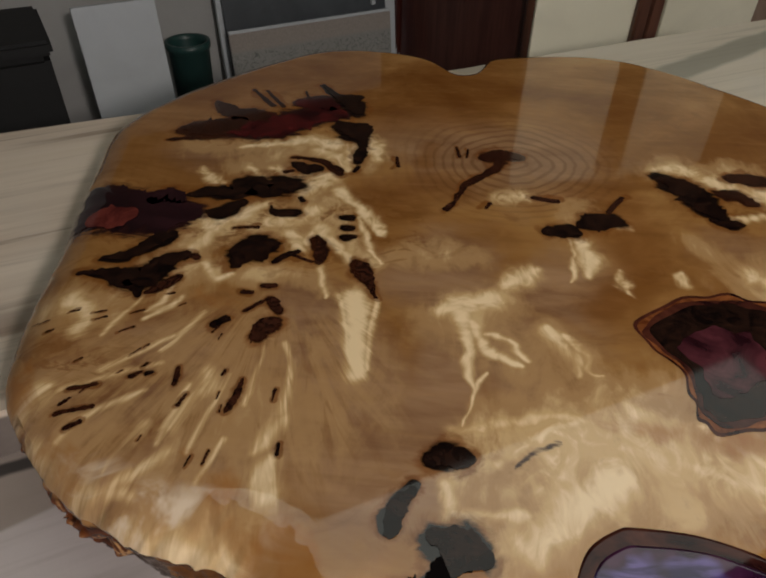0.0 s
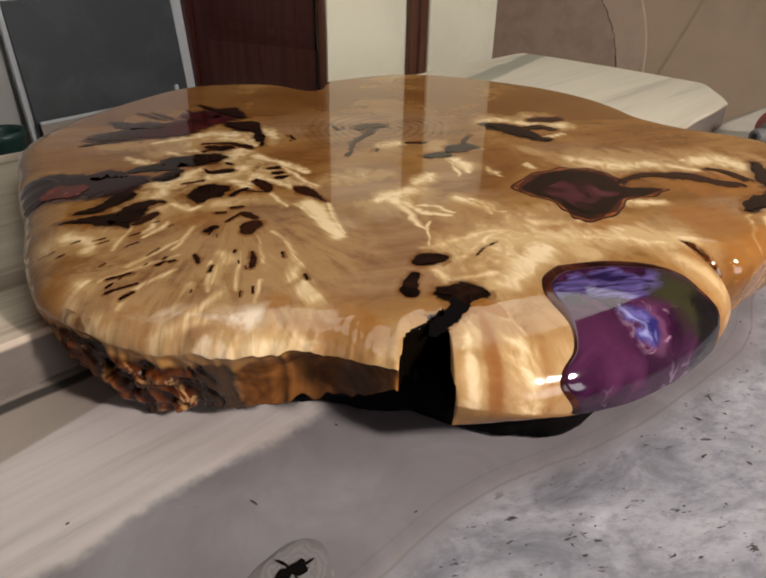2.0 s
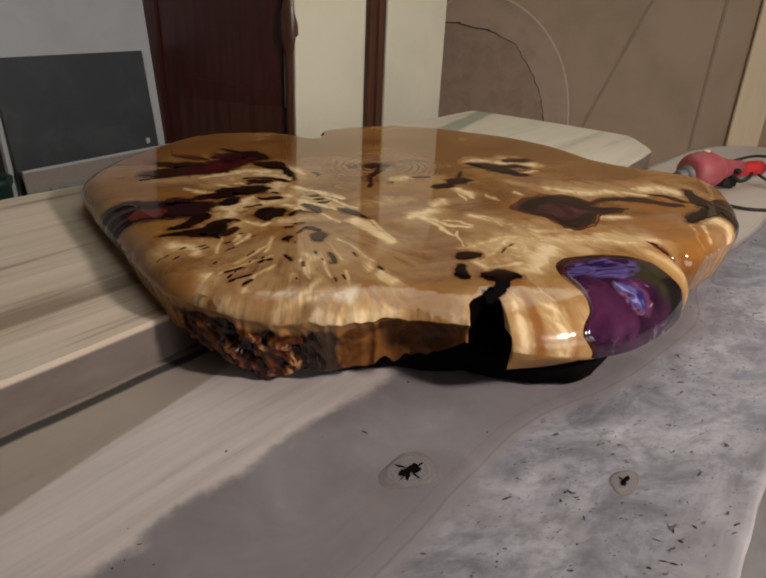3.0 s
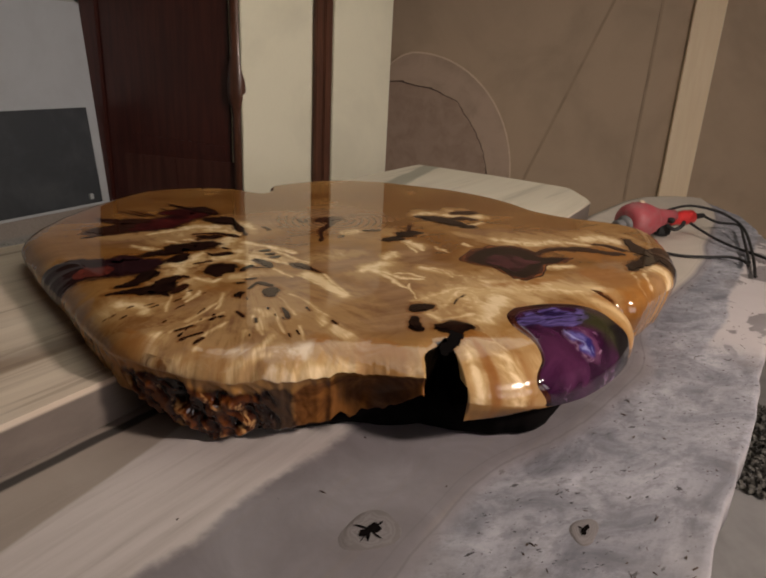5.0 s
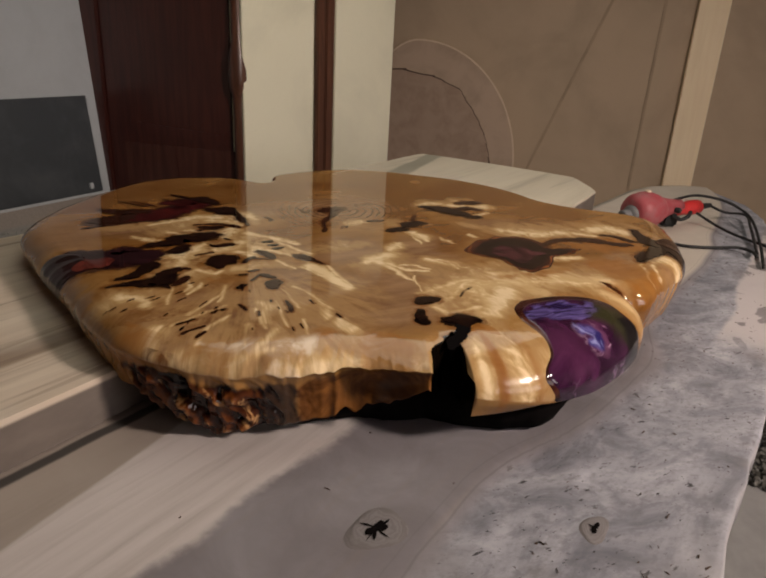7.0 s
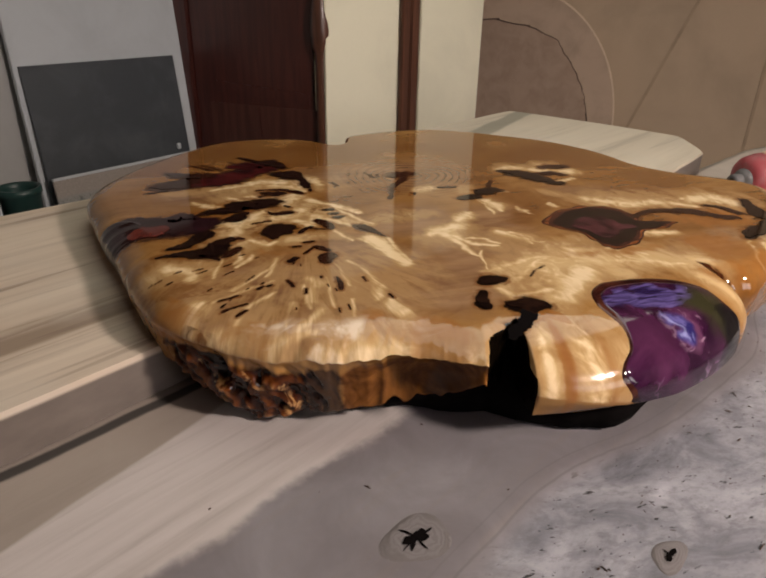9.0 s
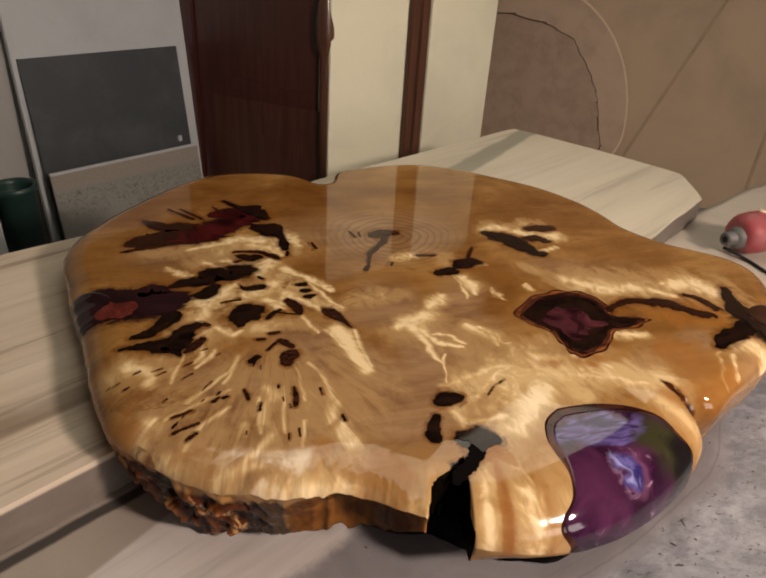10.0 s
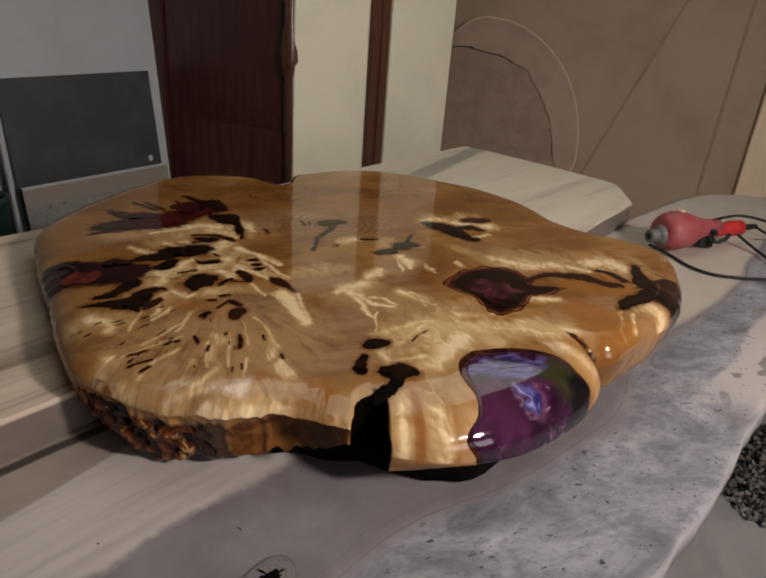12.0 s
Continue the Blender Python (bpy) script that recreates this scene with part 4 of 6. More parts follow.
    me.materials.append(BURL)
    ob = new("slab_body", me)
    ob.parent = parent
    ob.matrix_parent_inverse = parent.matrix_basis.inverted()
    return ob


slab = thing("burl_slab", (0.22, 0.85, 0.832), "glossy resin-coated burl slab with dark voids and purple inlay on pale boards", "wood slab")
def vein(name, material, label, lift, *rows):
    """A resin-filled void let into the slab's surface: a ragged blade along a curve; rows of x, y and half its width."""
    path = smooth_rows(rows, 7)
    rnd = random.Random(int(abs(path[0, 0] * 7919 + path[0, 1] * 104729) * 100))
    shift = rnd.uniform(0, 50)
    small = max(r[2] for r in rows) < 0.0075
    tear, fill = (0.35, 0.95) if small else (0.22, 0.95) if material in (RUST, MAROON, GARNET, EMBER) or "rim" in label else (0.62, 0.80)
    if material not in (RUST, MAROON, GARNET, EMBER):
        VOIDS.append((path, "" if small else material.name))
    d = np.diff(path[:, :2], axis=0)
    run = np.concatenate([[0], np.cumsum(np.hypot(d[:, 0], d[:, 1]))])
    w0, w1 = 0.7 * path[0, 2], 0.7 * path[-1, 2]
    count = int(min(90, max(14, (run[-1] + w0 + w1) / 0.0022)))
    at = np.linspace(-w0, run[-1] + w1, count)
    inner = np.clip(at, 0, run[-1])
    px, py, w = (np.interp(inner, run, path[:, k]) for k in range(3))
    tx, ty = np.gradient(np.interp(inner, run, path[:, 0]) + 0.0), np.gradient(np.interp(inner, run, path[:, 1]) + 0.0)
    first, last = d[0] / np.hypot(*d[0]), d[-1] / np.hypot(*d[-1])
    px, py = px + np.minimum(at, 0) * first[0] + np.maximum(at - run[-1], 0) * last[0], py + np.minimum(at, 0) * first[1] + np.maximum(at - run[-1], 0) * last[1]
    tx, ty = np.where(at < 0, first[0], np.where(at > run[-1], last[0], tx)), np.where(at < 0, first[1], np.where(at > run[-1], last[1], ty))
    size = np.hypot(tx, ty) + 1e-9
    nx, ny = -ty / size, tx / size
    cap = np.sqrt(np.clip(1 - np.where(at < 0, at / -w0, np.where(at > run[-1], (at - run[-1]) / w1, 0)) ** 2, 0.01, 1))
    sway = 0.0 if small else 0.30 * w * cap * (fbm(at / 0.016 + shift, at * 0 + 21, 95, 3) - 0.5) * 2
    px, py = px + nx * sway, py + ny * sway
    edge = []
    for k, turn in enumerate((1, -1)):
        wobble = 1 + tear * (fbm(at / 0.011 + shift, at * 0 + 7 * k, 91, 4) - 0.5) * 2
        teeth = 0.0034 * tear * (fbm(at / 0.003 + shift, at * 0 + 3 * k, 93, 3) - 0.5) * 2
        edge.append(np.maximum(fill * w * wobble + teeth, 0.0003) * cap * turn)
    across = np.linspace(0, 1, 6)
    off = edge[0][:, None] * (1 - across) + edge[1][:, None] * across
    x, y = px[:, None] + nx[:, None] * off, py[:, None] + ny[:, None] * off
    dx, dy = x - HEART[0], y - HEART[1]
    pull = np.minimum(1.0, 0.992 * rim_radius(np.degrees(np.arctan2(dy, dx))) / np.hypot(dx, dy))
    x, y = HEART[0] + dx * pull, HEART[1] + dy * pull
    z = slab_height(x, y) + lift
    bm = bmesh.new()
    grid = [[bm.verts.new(p) for p in zip(x[i], y[i], z[i])] for i in range(count)]
    for p, r in zip(grid, grid[1:]):
        for k in range(5):
            bm.faces.new((p[k], r[k], r[k + 1], p[k + 1]))
    return part(name, bm, material, slab, label, True)


# the voids and inlays of the top
vein("inlay", PLUM, "dark plum resin inlay running over the edge", 0.0006, (-0.471, 0.805, 0.0429), (-0.443, 0.828, 0.0609), (-0.396, 0.822, 0.0626), (-0.348, 0.815, 0.0595), (-0.301, 0.819, 0.0302))
vein("inlay", PLUM, "dark plum resin inlay", 0.0006, (-0.365, 0.852, 0.0141), (-0.347, 0.868, 0.0236), (-0.320, 0.856, 0.0121))
vein("inlay", EMBER, "small red resin spot", 0.0014, (-0.432, 0.793, 0.0224), (-0.409, 0.802, 0.0331), (-0.388, 0.815, 0.0181))
vein("void", BLACK, "black resin-filled void", 0.0009, (-0.309, 0.871, 0.0076), (-0.277, 0.883, 0.0196), (-0.245, 0.880, 0.0223), (-0.224, 0.908, 0.0341), (-0.194, 0.891, 0.0218), (-0.173, 0.909, 0.0330), (-0.158, 0.914, 0.0183))
vein("void", BLACK, "black resin-filled void", 0.0009, (-0.264, 0.822, 0.0122), (-0.245, 0.829, 0.0170), (-0.224, 0.856, 0.0078))
vein("void", BLACK, "", 0.0009, (-0.168, 0.829, 0.0092), (-0.143, 0.832, 0.0107))
vein("void", BLACK, "black feather-shaped void", 0.0009, (-0.384, 0.703, 0.0045), (-0.355, 0.712, 0.0130), (-0.335, 0.732, 0.0155), (-0.318, 0.757, 0.0133), (-0.305, 0.768, 0.0074))
vein("void", BLACK, "black feather-shaped void", 0.0009, (-0.405, 0.666, 0.0032), (-0.373, 0.672, 0.0106), (-0.344, 0.664, 0.0207), (-0.314, 0.664, 0.0271), (-0.296, 0.699, 0.0201), (-0.273, 0.720, 0.0089))
vein("void", BLACK, "black feather-shaped void", 0.0009, (-0.332, 0.654, 0.0087), (-0.318, 0.636, 0.0057), (-0.311, 0.625, 0.0025))
vein("void", BROWN, "dark brown void", 0.0007, (-0.301, 0.635, 0.0058), (-0.284, 0.650, 0.0112), (-0.268, 0.670, 0.0075))
vein("void", BLACK, "round black void", 0.0009, (-0.200, 0.698, 0.0071), (-0.195, 0.724, 0.0230), (-0.177, 0.737, 0.0285), (-0.161, 0.746, 0.0176))
vein("void", BLACK, "", 0.0009, (-0.151, 0.709, 0.0040), (-0.138, 0.727, 0.0065), (-0.121, 0.738, 0.0047))
vein("void", BROWN, "dark brown void", 0.0007, (-0.100, 0.775, 0.0072), (-0.090, 0.743, 0.0113), (-0.089, 0.713, 0.0056))
vein("void", BLACK, "", 0.0009, (-0.067, 0.825, 0.0076), (-0.057, 0.826, 0.0091))
vein("void", BLACK, "", 0.0009, (-0.062, 0.800, 0.0060), (-0.053, 0.798, 0.0075))
vein("void", BLACK, "", 0.0009, (-0.059, 0.771, 0.0082), (-0.048, 0.776, 0.0073))
vein("void", BROWN, "brown split beside a pale finger", 0.0007, (-0.033, 0.714, 0.0096), (-0.023, 0.689, 0.0103), (-0.016, 0.667, 0.0061), (-0.009, 0.646, 0.0018))
vein("void", BROWN, "", 0.0007, (-0.141, 0.636, 0.0063), (-0.126, 0.615, 0.0076))
vein("void", BROWN, "dark brown rosette", 0.0007, (-0.143, 0.566, 0.0110), (-0.134, 0.585, 0.0149), (-0.126, 0.595, 0.0083))
vein("void", BROWN, "", 0.0007, (-0.156, 0.660, 0.0051), (-0.140, 0.661, 0.0062))
vein("void", BLACK, "", 0.0009, (-0.200, 0.581, 0.0069), (-0.187, 0.594, 0.0069))
vein("void", BROWN, "", 0.0007, (-0.221, 0.511, 0.0026), (-0.219, 0.496, 0.0038), (-0.218, 0.484, 0.0030))
vein("void", BROWN, "", 0.0007, (-0.145, 0.499, 0.0022), (-0.147, 0.477, 0.0048), (-0.151, 0.458, 0.0042), (-0.154, 0.450, 0.0016))
vein("void", BROWN, "", 0.0007, (-0.201, 0.472, 0.0022), (-0.206, 0.456, 0.0029))
vein("void", BLACK, "", 0.0009, (-0.090, 0.415, 0.0020), (-0.089, 0.401, 0.0025))
vein("pit", BLACK, "", 0.0009, (-0.254, 0.498, 0.0036), (-0.247, 0.500, 0.0029))
vein("pit", BROWN, "", 0.0007, (-0.270, 0.492, 0.0034), (-0.260, 0.501, 0.0025))
vein("pit", BROWN, "", 0.0007, (-0.330, 0.470, 0.0034), (-0.302, 0.479, 0.0034))
vein("pit", BROWN, "", 0.0007, (-0.331, 0.436, 0.0029), (-0.294, 0.449, 0.0034))
vein("pit", BROWN, "", 0.0007, (-0.313, 0.419, 0.0029), (-0.299, 0.428, 0.0036))
vein("pit", BLACK, "", 0.0009, (-0.360, 0.412, 0.0025), (-0.364, 0.421, 0.0020))
vein("pit", BROWN, "", 0.0007, (-0.177, 0.954, 0.0067), (-0.166, 0.960, 0.0046))
vein("pit", BROWN, "", 0.0007, (-0.225, 0.787, 0.0025), (-0.189, 0.792, 0.0040))
vein("pit", BLACK, "", 0.0009, (-0.141, 0.877, 0.0047), (-0.134, 0.867, 0.0046))
vein("pit", BROWN, "", 0.0007, (-0.179, 0.646, 0.0046), (-0.166, 0.645, 0.0035))
vein("pit", BLACK, "", 0.0009, (-0.174, 0.830, 0.0022), (-0.181, 0.850, 0.0025))
vein("pit", BROWN, "", 0.0007, (-0.107, 0.486, 0.0020), (-0.107, 0.469, 0.0016))
vein("pit", BROWN, "", 0.0007, (-0.169, 0.609, 0.0036), (-0.149, 0.629, 0.0038))
vein("pit", BROWN, "", 0.0007, (-0.128, 0.729, 0.0030), (-0.098, 0.715, 0.0030))
vein("pit", BROWN, "", 0.0007, (-0.263, 0.718, 0.0068), (-0.256, 0.711, 0.0059))
vein("inlay", RED, "dark red resin inlay", 0.0006, (-0.322, 1.090, 0.0198), (-0.280, 1.102, 0.0361), (-0.229, 1.118, 0.0486), (-0.179, 1.152, 0.0457), (-0.118, 1.183, 0.0301))
vein("inlay", RED, "dark red resin inlay", 0.0006, (-0.190, 1.224, 0.0233), (-0.162, 1.226, 0.0411), (-0.131, 1.213, 0.0220))
vein("void", BROWN, "dark brown void", 0.0007, (-0.393, 1.103, 0.0062), (-0.361, 1.098, 0.0361), (-0.326, 1.105, 0.0365), (-0.297, 1.137, 0.0247))
vein("void", BROWN, "dark brown void", 0.0007, (-0.352, 1.215, 0.0055), (-0.321, 1.177, 0.0260), (-0.274, 1.160, 0.0258), (-0.247, 1.163, 0.0107))
vein("pit", BROWN, "", 0.0007, (-0.402, 1.052, 0.0038), (-0.364, 1.063, 0.0079))
vein("splinter", BROWN, "", 0.0007, (-0.300, 1.283, 0.0035), (-0.246, 1.207, 0.0072))
vein("splinter", BROWN, "", 0.0007, (-0.272, 1.280, 0.0035), (-0.224, 1.204, 0.0051))
vein("splinter", BROWN, "", 0.0007, (-0.192, 1.283, 0.0025), (-0.179, 1.241, 0.0035))
vein("void", BLACK, "long black split", 0.0009, (-0.162, 1.321, 0.0045), (-0.128, 1.270, 0.0106), (-0.095, 1.240, 0.0324), (-0.079, 1.196, 0.0168))
vein("void", BLACK, "long black split", 0.0009, (-0.098, 1.130, 0.0246), (-0.076, 1.112, 0.0321), (-0.057, 1.068, 0.0108), (-0.059, 1.006, 0.0103))
vein("pit", BLACK, "", 0.0009, (-0.064, 0.964, 0.0046), (-0.059, 0.983, 0.0046))
vein("void", BLACK, "", 0.0009, (-0.157, 0.978, 0.0125), (-0.143, 0.970, 0.0181), (-0.129, 0.973, 0.0117))
vein("void", BROWN, "", 0.0007, (-0.163, 1.004, 0.0050), (-0.122, 0.996, 0.0080), (-0.087, 0.964, 0.0091))
vein("void", BROWN, "dark eye of the burl", 0.0007, (0.156, 1.026, 0.0110), (0.182, 1.046, 0.0215), (0.212, 1.040, 0.0130))
vein("void", BROWN, "thin dark crack from the eye", 0.0007, (0.182, 1.024, 0.0105), (0.156, 0.978, 0.0078), (0.121, 0.935, 0.0058), (0.104, 0.896, 0.0038), (0.084, 0.862, 0.0060))
vein("void", BROWN, "", 0.0007, (0.147, 0.870, 0.0034), (0.155, 0.885, 0.0038))
vein("void", BROWN, "", 0.0007, (0.223, 0.907, 0.0056), (0.260, 0.899, 0.0073))
vein("pit", BROWN, "", 0.0007, (0.004, 1.021, 0.0029), (0.008, 0.987, 0.0038))
vein("pit", BROWN, "", 0.0007, (0.108, 1.066, 0.0029), (0.112, 1.030, 0.0032))
vein("pit", BROWN, "", 0.0007, (0.128, 1.062, 0.0015), (0.125, 1.029, 0.0025))
vein("void", BLACK, "black oval void", 0.0009, (0.230, 0.814, 0.0091), (0.255, 0.817, 0.0182), (0.277, 0.812, 0.0109))
vein("void", BLACK, "black oval void", 0.0009, (0.286, 0.833, 0.0115), (0.311, 0.842, 0.0247), (0.335, 0.848, 0.0187))
vein("void", BROWN, "", 0.0007, (0.334, 0.874, 0.0059), (0.365, 0.919, 0.0043))
vein("void", BLACK, "black oblong void in pale wood", 0.0009, (0.450, 0.981, 0.0213), (0.466, 0.958, 0.0332), (0.483, 0.923, 0.0302), (0.498, 0.888, 0.0205), (0.508, 0.870, 0.0097))
vein("void", BLACK, "", 0.0009, (0.491, 0.863, 0.0089), (0.508, 0.854, 0.0130), (0.524, 0.858, 0.0084))
vein("void", BROWN, "dark oval void in pale wood", 0.0007, (0.559, 0.990, 0.0122), (0.585, 0.994, 0.0209), (0.613, 0.992, 0.0177))
vein("void", BROWN, "", 0.0007, (0.527, 0.939, 0.0142), (0.554, 0.941, 0.0166), (0.568, 0.919, 0.0128))
vein("void", BROWN, "long dark crack", 0.0007, (0.498, 0.588, 0.0085), (0.570, 0.612, 0.0094), (0.623, 0.599, 0.0153), (0.662, 0.575, 0.0237), (0.682, 0.537, 0.0226), (0.712, 0.523, 0.0127))
vein("void", BROWN, "", 0.0007, (0.717, 0.613, 0.0053), (0.739, 0.581, 0.0106), (0.738, 0.543, 0.0129))
vein("void", BLACK, "black resin void running over the edge", 0.0009, (0.833, 0.614, 0.0081), (0.793, 0.550, 0.0208), (0.781, 0.499, 0.0377), (0.796, 0.472, 0.0613), (0.820, 0.463, 0.0555))
vein("void", BLACK, "dark ragged void", 0.0009, (0.642, 0.432, 0.0103), (0.677, 0.445, 0.0177), (0.736, 0.466, 0.0239), (0.770, 0.472, 0.0175))
vein("void", BLACK, "black hole in the slab", 0.0009, (0.063, 0.404, 0.0106), (0.082, 0.411, 0.0176), (0.100, 0.410, 0.0117))
vein("void", BLACK, "black hole in the slab", 0.0009, (0.046, 0.371, 0.0067), (0.031, 0.350, 0.0114), (0.027, 0.326, 0.0087))
vein("void", BLACK, "black hole above the open crack", 0.0009, (0.066, 0.326, 0.0125), (0.086, 0.314, 0.0248), (0.109, 0.307, 0.0136))
def pool(name, material, label, lift, centre, outline, size, seed, ragged=0.03):
    """A pool of resin with a smooth closed outline, drawn in towards its centre by size."""
    rnd = random.Random(seed)
    waves = [(k, rnd.uniform(-1, 1), rnd.uniform(0, 6.3)) for k in range(5, 24, 3)]
    sides, rings, n = 120, 6, len(outline)
    bm = bmesh.new()
    grid = []
    for j in range(1, rings + 1):
        row = []
        for i in range(sides):
            k, t = int(i * n / sides), i * n / sides % 1
            p0, p1, p2, p3 = (Vector(outline[(k + d) % n]) for d in (-1, 0, 1, 2))
            p = 0.5 * (2 * p1 + (p2 - p0) * t + (2 * p0 - 5 * p1 + 4 * p2 - p3) * t * t + (3 * p1 - p0 - 3 * p2 + p3) * t ** 3)
            f = size * j / rings * (1 + ragged * sum(w * math.cos(h * 2 * math.pi * i / sides + a) for h, w, a in waves) / 3)
            p = Vector(centre) + (p - Vector(centre)) * f
            row.append(bm.verts.new((p.x, p.y, float(slab_height(np.array(p.x), np.array(p.y))) + lift)))
        grid.append(row)
    bm.faces.new(grid[0])
    for p, q in zip(grid, grid[1:]):
        for i in range(sides):
            bm.faces.new((p[i], q[i], q[(i + 1) % sides], p[(i + 1) % sides]))
    return part(name, bm, material, slab, label, True)


# fine pits strewn along the fan
rnd = random.Random(40)
for k in range(28):
    a, r, w = radians(rnd.uniform(203, 268)), rnd.uniform(0.10, 0.31), rnd.uniform(0.0010, 0.0024)
    x, y, run = -0.14 + r * math.cos(a), 0.70 + r * math.sin(a), rnd.uniform(0.006, 0.018)
    vein("pit", BROWN, "", 0.0006, (x, y, w), (x + run * math.cos(a + rnd.uniform(-0.2, 0.2)), y + run * math.sin(a), 0.7 * w))


# the big red inlay with its rust rim and tail
RED_POOL = [(0.317, 0.617), (0.359, 0.659), (0.417, 0.682), (0.471, 0.681), (0.507, 0.659), (0.517, 0.616), (0.512, 0.569), (0.546, 0.559), (0.566, 0.539), (0.520, 0.522), (0.477, 0.521), (0.443, 0.491), (0.402, 0.467), (0.365, 0.460), (0.349, 0.476), (0.349, 0.507), (0.349, 0.551), (0.327, 0.578)]
pool("inlay_rim", MAROON, "dark maroon halo of the red inlay", 0.0004, (0.415, 0.568), RED_POOL, 1.03, 5, 0.05)
pool("inlay_rim", RUST, "thin rust-coloured rim of the red inlay", 0.0006, (0.415, 0.568), RED_POOL, 0.985, 5, 0.05)
pool("inlay_rim", MAROON, "maroon rim of the red inlay", 0.0008, (0.415, 0.568), RED_POOL, 0.94, 6, 0.05)
pool("inlay", BLACK, "black rim of the red inlay", 0.0010, (0.415, 0.568), RED_POOL, 0.86, 5, 0.04)
pool("inlay", GARNET, "deep red resin inlay", 0.0013, (0.394, 0.557), RED_POOL, 0.50, 8, 0.10)
# round the open crack in the front
vein("void", PITCH, "black split joining the hole to the open crack", 0.0008, (0.094, 0.312, 0.012), (0.074, 0.292, 0.014), (0.052, 0.272, 0.012))
vein("void", PITCH, "black split joining the hole to the open crack", 0.0010, (0.060, 0.280, 0.010), (0.042, 0.266, 0.014), (0.024, 0.254, 0.008))
figure("amber", 1.3, (0.098, 0.300, 0.006), (0.104, 0.282, 0.011), (0.112, 0.262, 0.006))
figure("brown", 0.6, (0.100, 0.292, 0.003), (0.106, 0.272, 0.003))
# the figure of the wood
figure("pale", 1.2, (0.127, 0.438, 0.0361), (0.203, 0.439, 0.0536), (0.293, 0.442, 0.0618), (0.378, 0.415, 0.0604), (0.455, 0.377, 0.0432))
figure("cream", 0.7, (0.176, 0.384, 0.0311), (0.239, 0.417, 0.0435), (0.310, 0.420, 0.0437), (0.391, 0.389, 0.0346))
figure("pale", 1.1, (0.115, 0.303, 0.0352), (0.165, 0.345, 0.0386), (0.209, 0.378, 0.0316))
figure("pale", 0.7, (-0.334, 1.035, 0.0443), (-0.212, 1.028, 0.0354))
figure("tan", 0.9, (0.081, 0.510, 0.0456), (0.095, 0.636, 0.0570), (0.087, 0.745, 0.0707))
figure("pale", 0.8, (-0.259, 0.694, 0.0538), (-0.313, 0.648, 0.0387), (-0.355, 0.588, 0.0283))
figure("tan", 1.0, (-0.099, 0.633, 0.0596), (-0.034, 0.491, 0.0832), (0.004, 0.399, 0.0946), (0.072, 0.433, 0.0885))
figure("tan", 0.9, (0.042, 0.704, 0.0697), (0.135, 0.623, 0.0730), (0.168, 0.492, 0.0551))
figure("tan", 0.8, (-0.334, 1.035, 0.0720), (-0.205, 0.994, 0.0667))
figure("tan", 1.0, (-0.167, 0.387, 0.0324), (-0.159, 0.448, 0.0364), (-0.136, 0.513, 0.0409))
figure("tan", 0.9, (-0.337, 0.498, 0.0409), (-0.266, 0.534, 0.0340), (-0.205, 0.563, 0.0340))
figure("tan", 0.8, (0.078, 1.072, 0.1497), (0.213, 1.030, 0.1428), (0.289, 1.037, 0.1078))
figure("tan", 0.7, (0.25, 0.72, 0.08), (0.20, 0.60, 0.09), (0.25, 0.45, 0.06))
figure("tan", 0.65, (0.52, 0.77, 0.08), (0.68, 0.72, 0.07))
figure("tan", 0.75, (0.40, 0.40, 0.05), (0.50, 0.40, 0.06), (0.62, 0.46, 0.05))
figure("tan", 0.6, (0.66, 0.38, 0.06), (0.74, 0.42, 0.05))
figure("deep", 0.8, (-0.016, 0.899, 0.0723), (0.077, 0.937, 0.0465), (0.115, 0.910, 0.0283))
figure("deep", 1.0, (0.344, 0.900, 0.0652), (0.353, 0.729, 0.0395), (0.283, 0.644, 0.0277))
figure("deep", 1.0, (-0.058, 1.271, 0.1200), (0.080, 1.238, 0.1155), (0.230, 1.299, 0.0976))
figure("deep", 0.9, (0.455, 1.206, 0.1603), (0.577, 1.155, 0.1540), (0.660, 1.163, 0.1331))
figure("deep", 0.8, (0.061, 1.071, 0.0230), (0.053, 0.999, 0.0175))
figure("deep", 0.7, (-0.211, 0.606, 0.0322), (-0.161, 0.575, 0.0229))
figure("deep", 0.6, (-0.338, 0.615, 0.0383), (-0.274, 0.611, 0.0279))
figure("deep", 0.8, (-0.266, 0.392, 0.0195), (-0.228, 0.424, 0.0166), (-0.182, 0.440, 0.0137))
figure("deep", 0.7, (-0.333, 0.430, 0.0181), (-0.286, 0.466, 0.0136), (-0.251, 0.490, 0.0076))
figure("deep", 0.7, (-0.367, 0.527, 0.0244), (-0.289, 0.517, 0.0154))
figure("deep", 0.7, (-0.161, 0.417, 0.0088), (-0.147, 0.443, 0.0088))
figure("deep", 0.6, (-0.436, 1.026, 0.0698), (-0.378, 1.194, 0.0618))
figure("amber", 0.6, (-0.227, 0.643, 0.0275), (-0.185, 0.627, 0.0270))
figure("amber", 0.6, (-0.172, 0.357, 0.0320), (-0.126, 0.358, 0.0153))
figure("amber", 0.5, (-0.479, 0.685, 0.0336), (-0.466, 0.731, 0.0237))
figure("pale", 0.95, (-0.276, 0.734, 0.0319), (-0.237, 0.786, 0.0457), (-0.170, 0.810, 0.0495), (-0.114, 0.821, 0.0523))
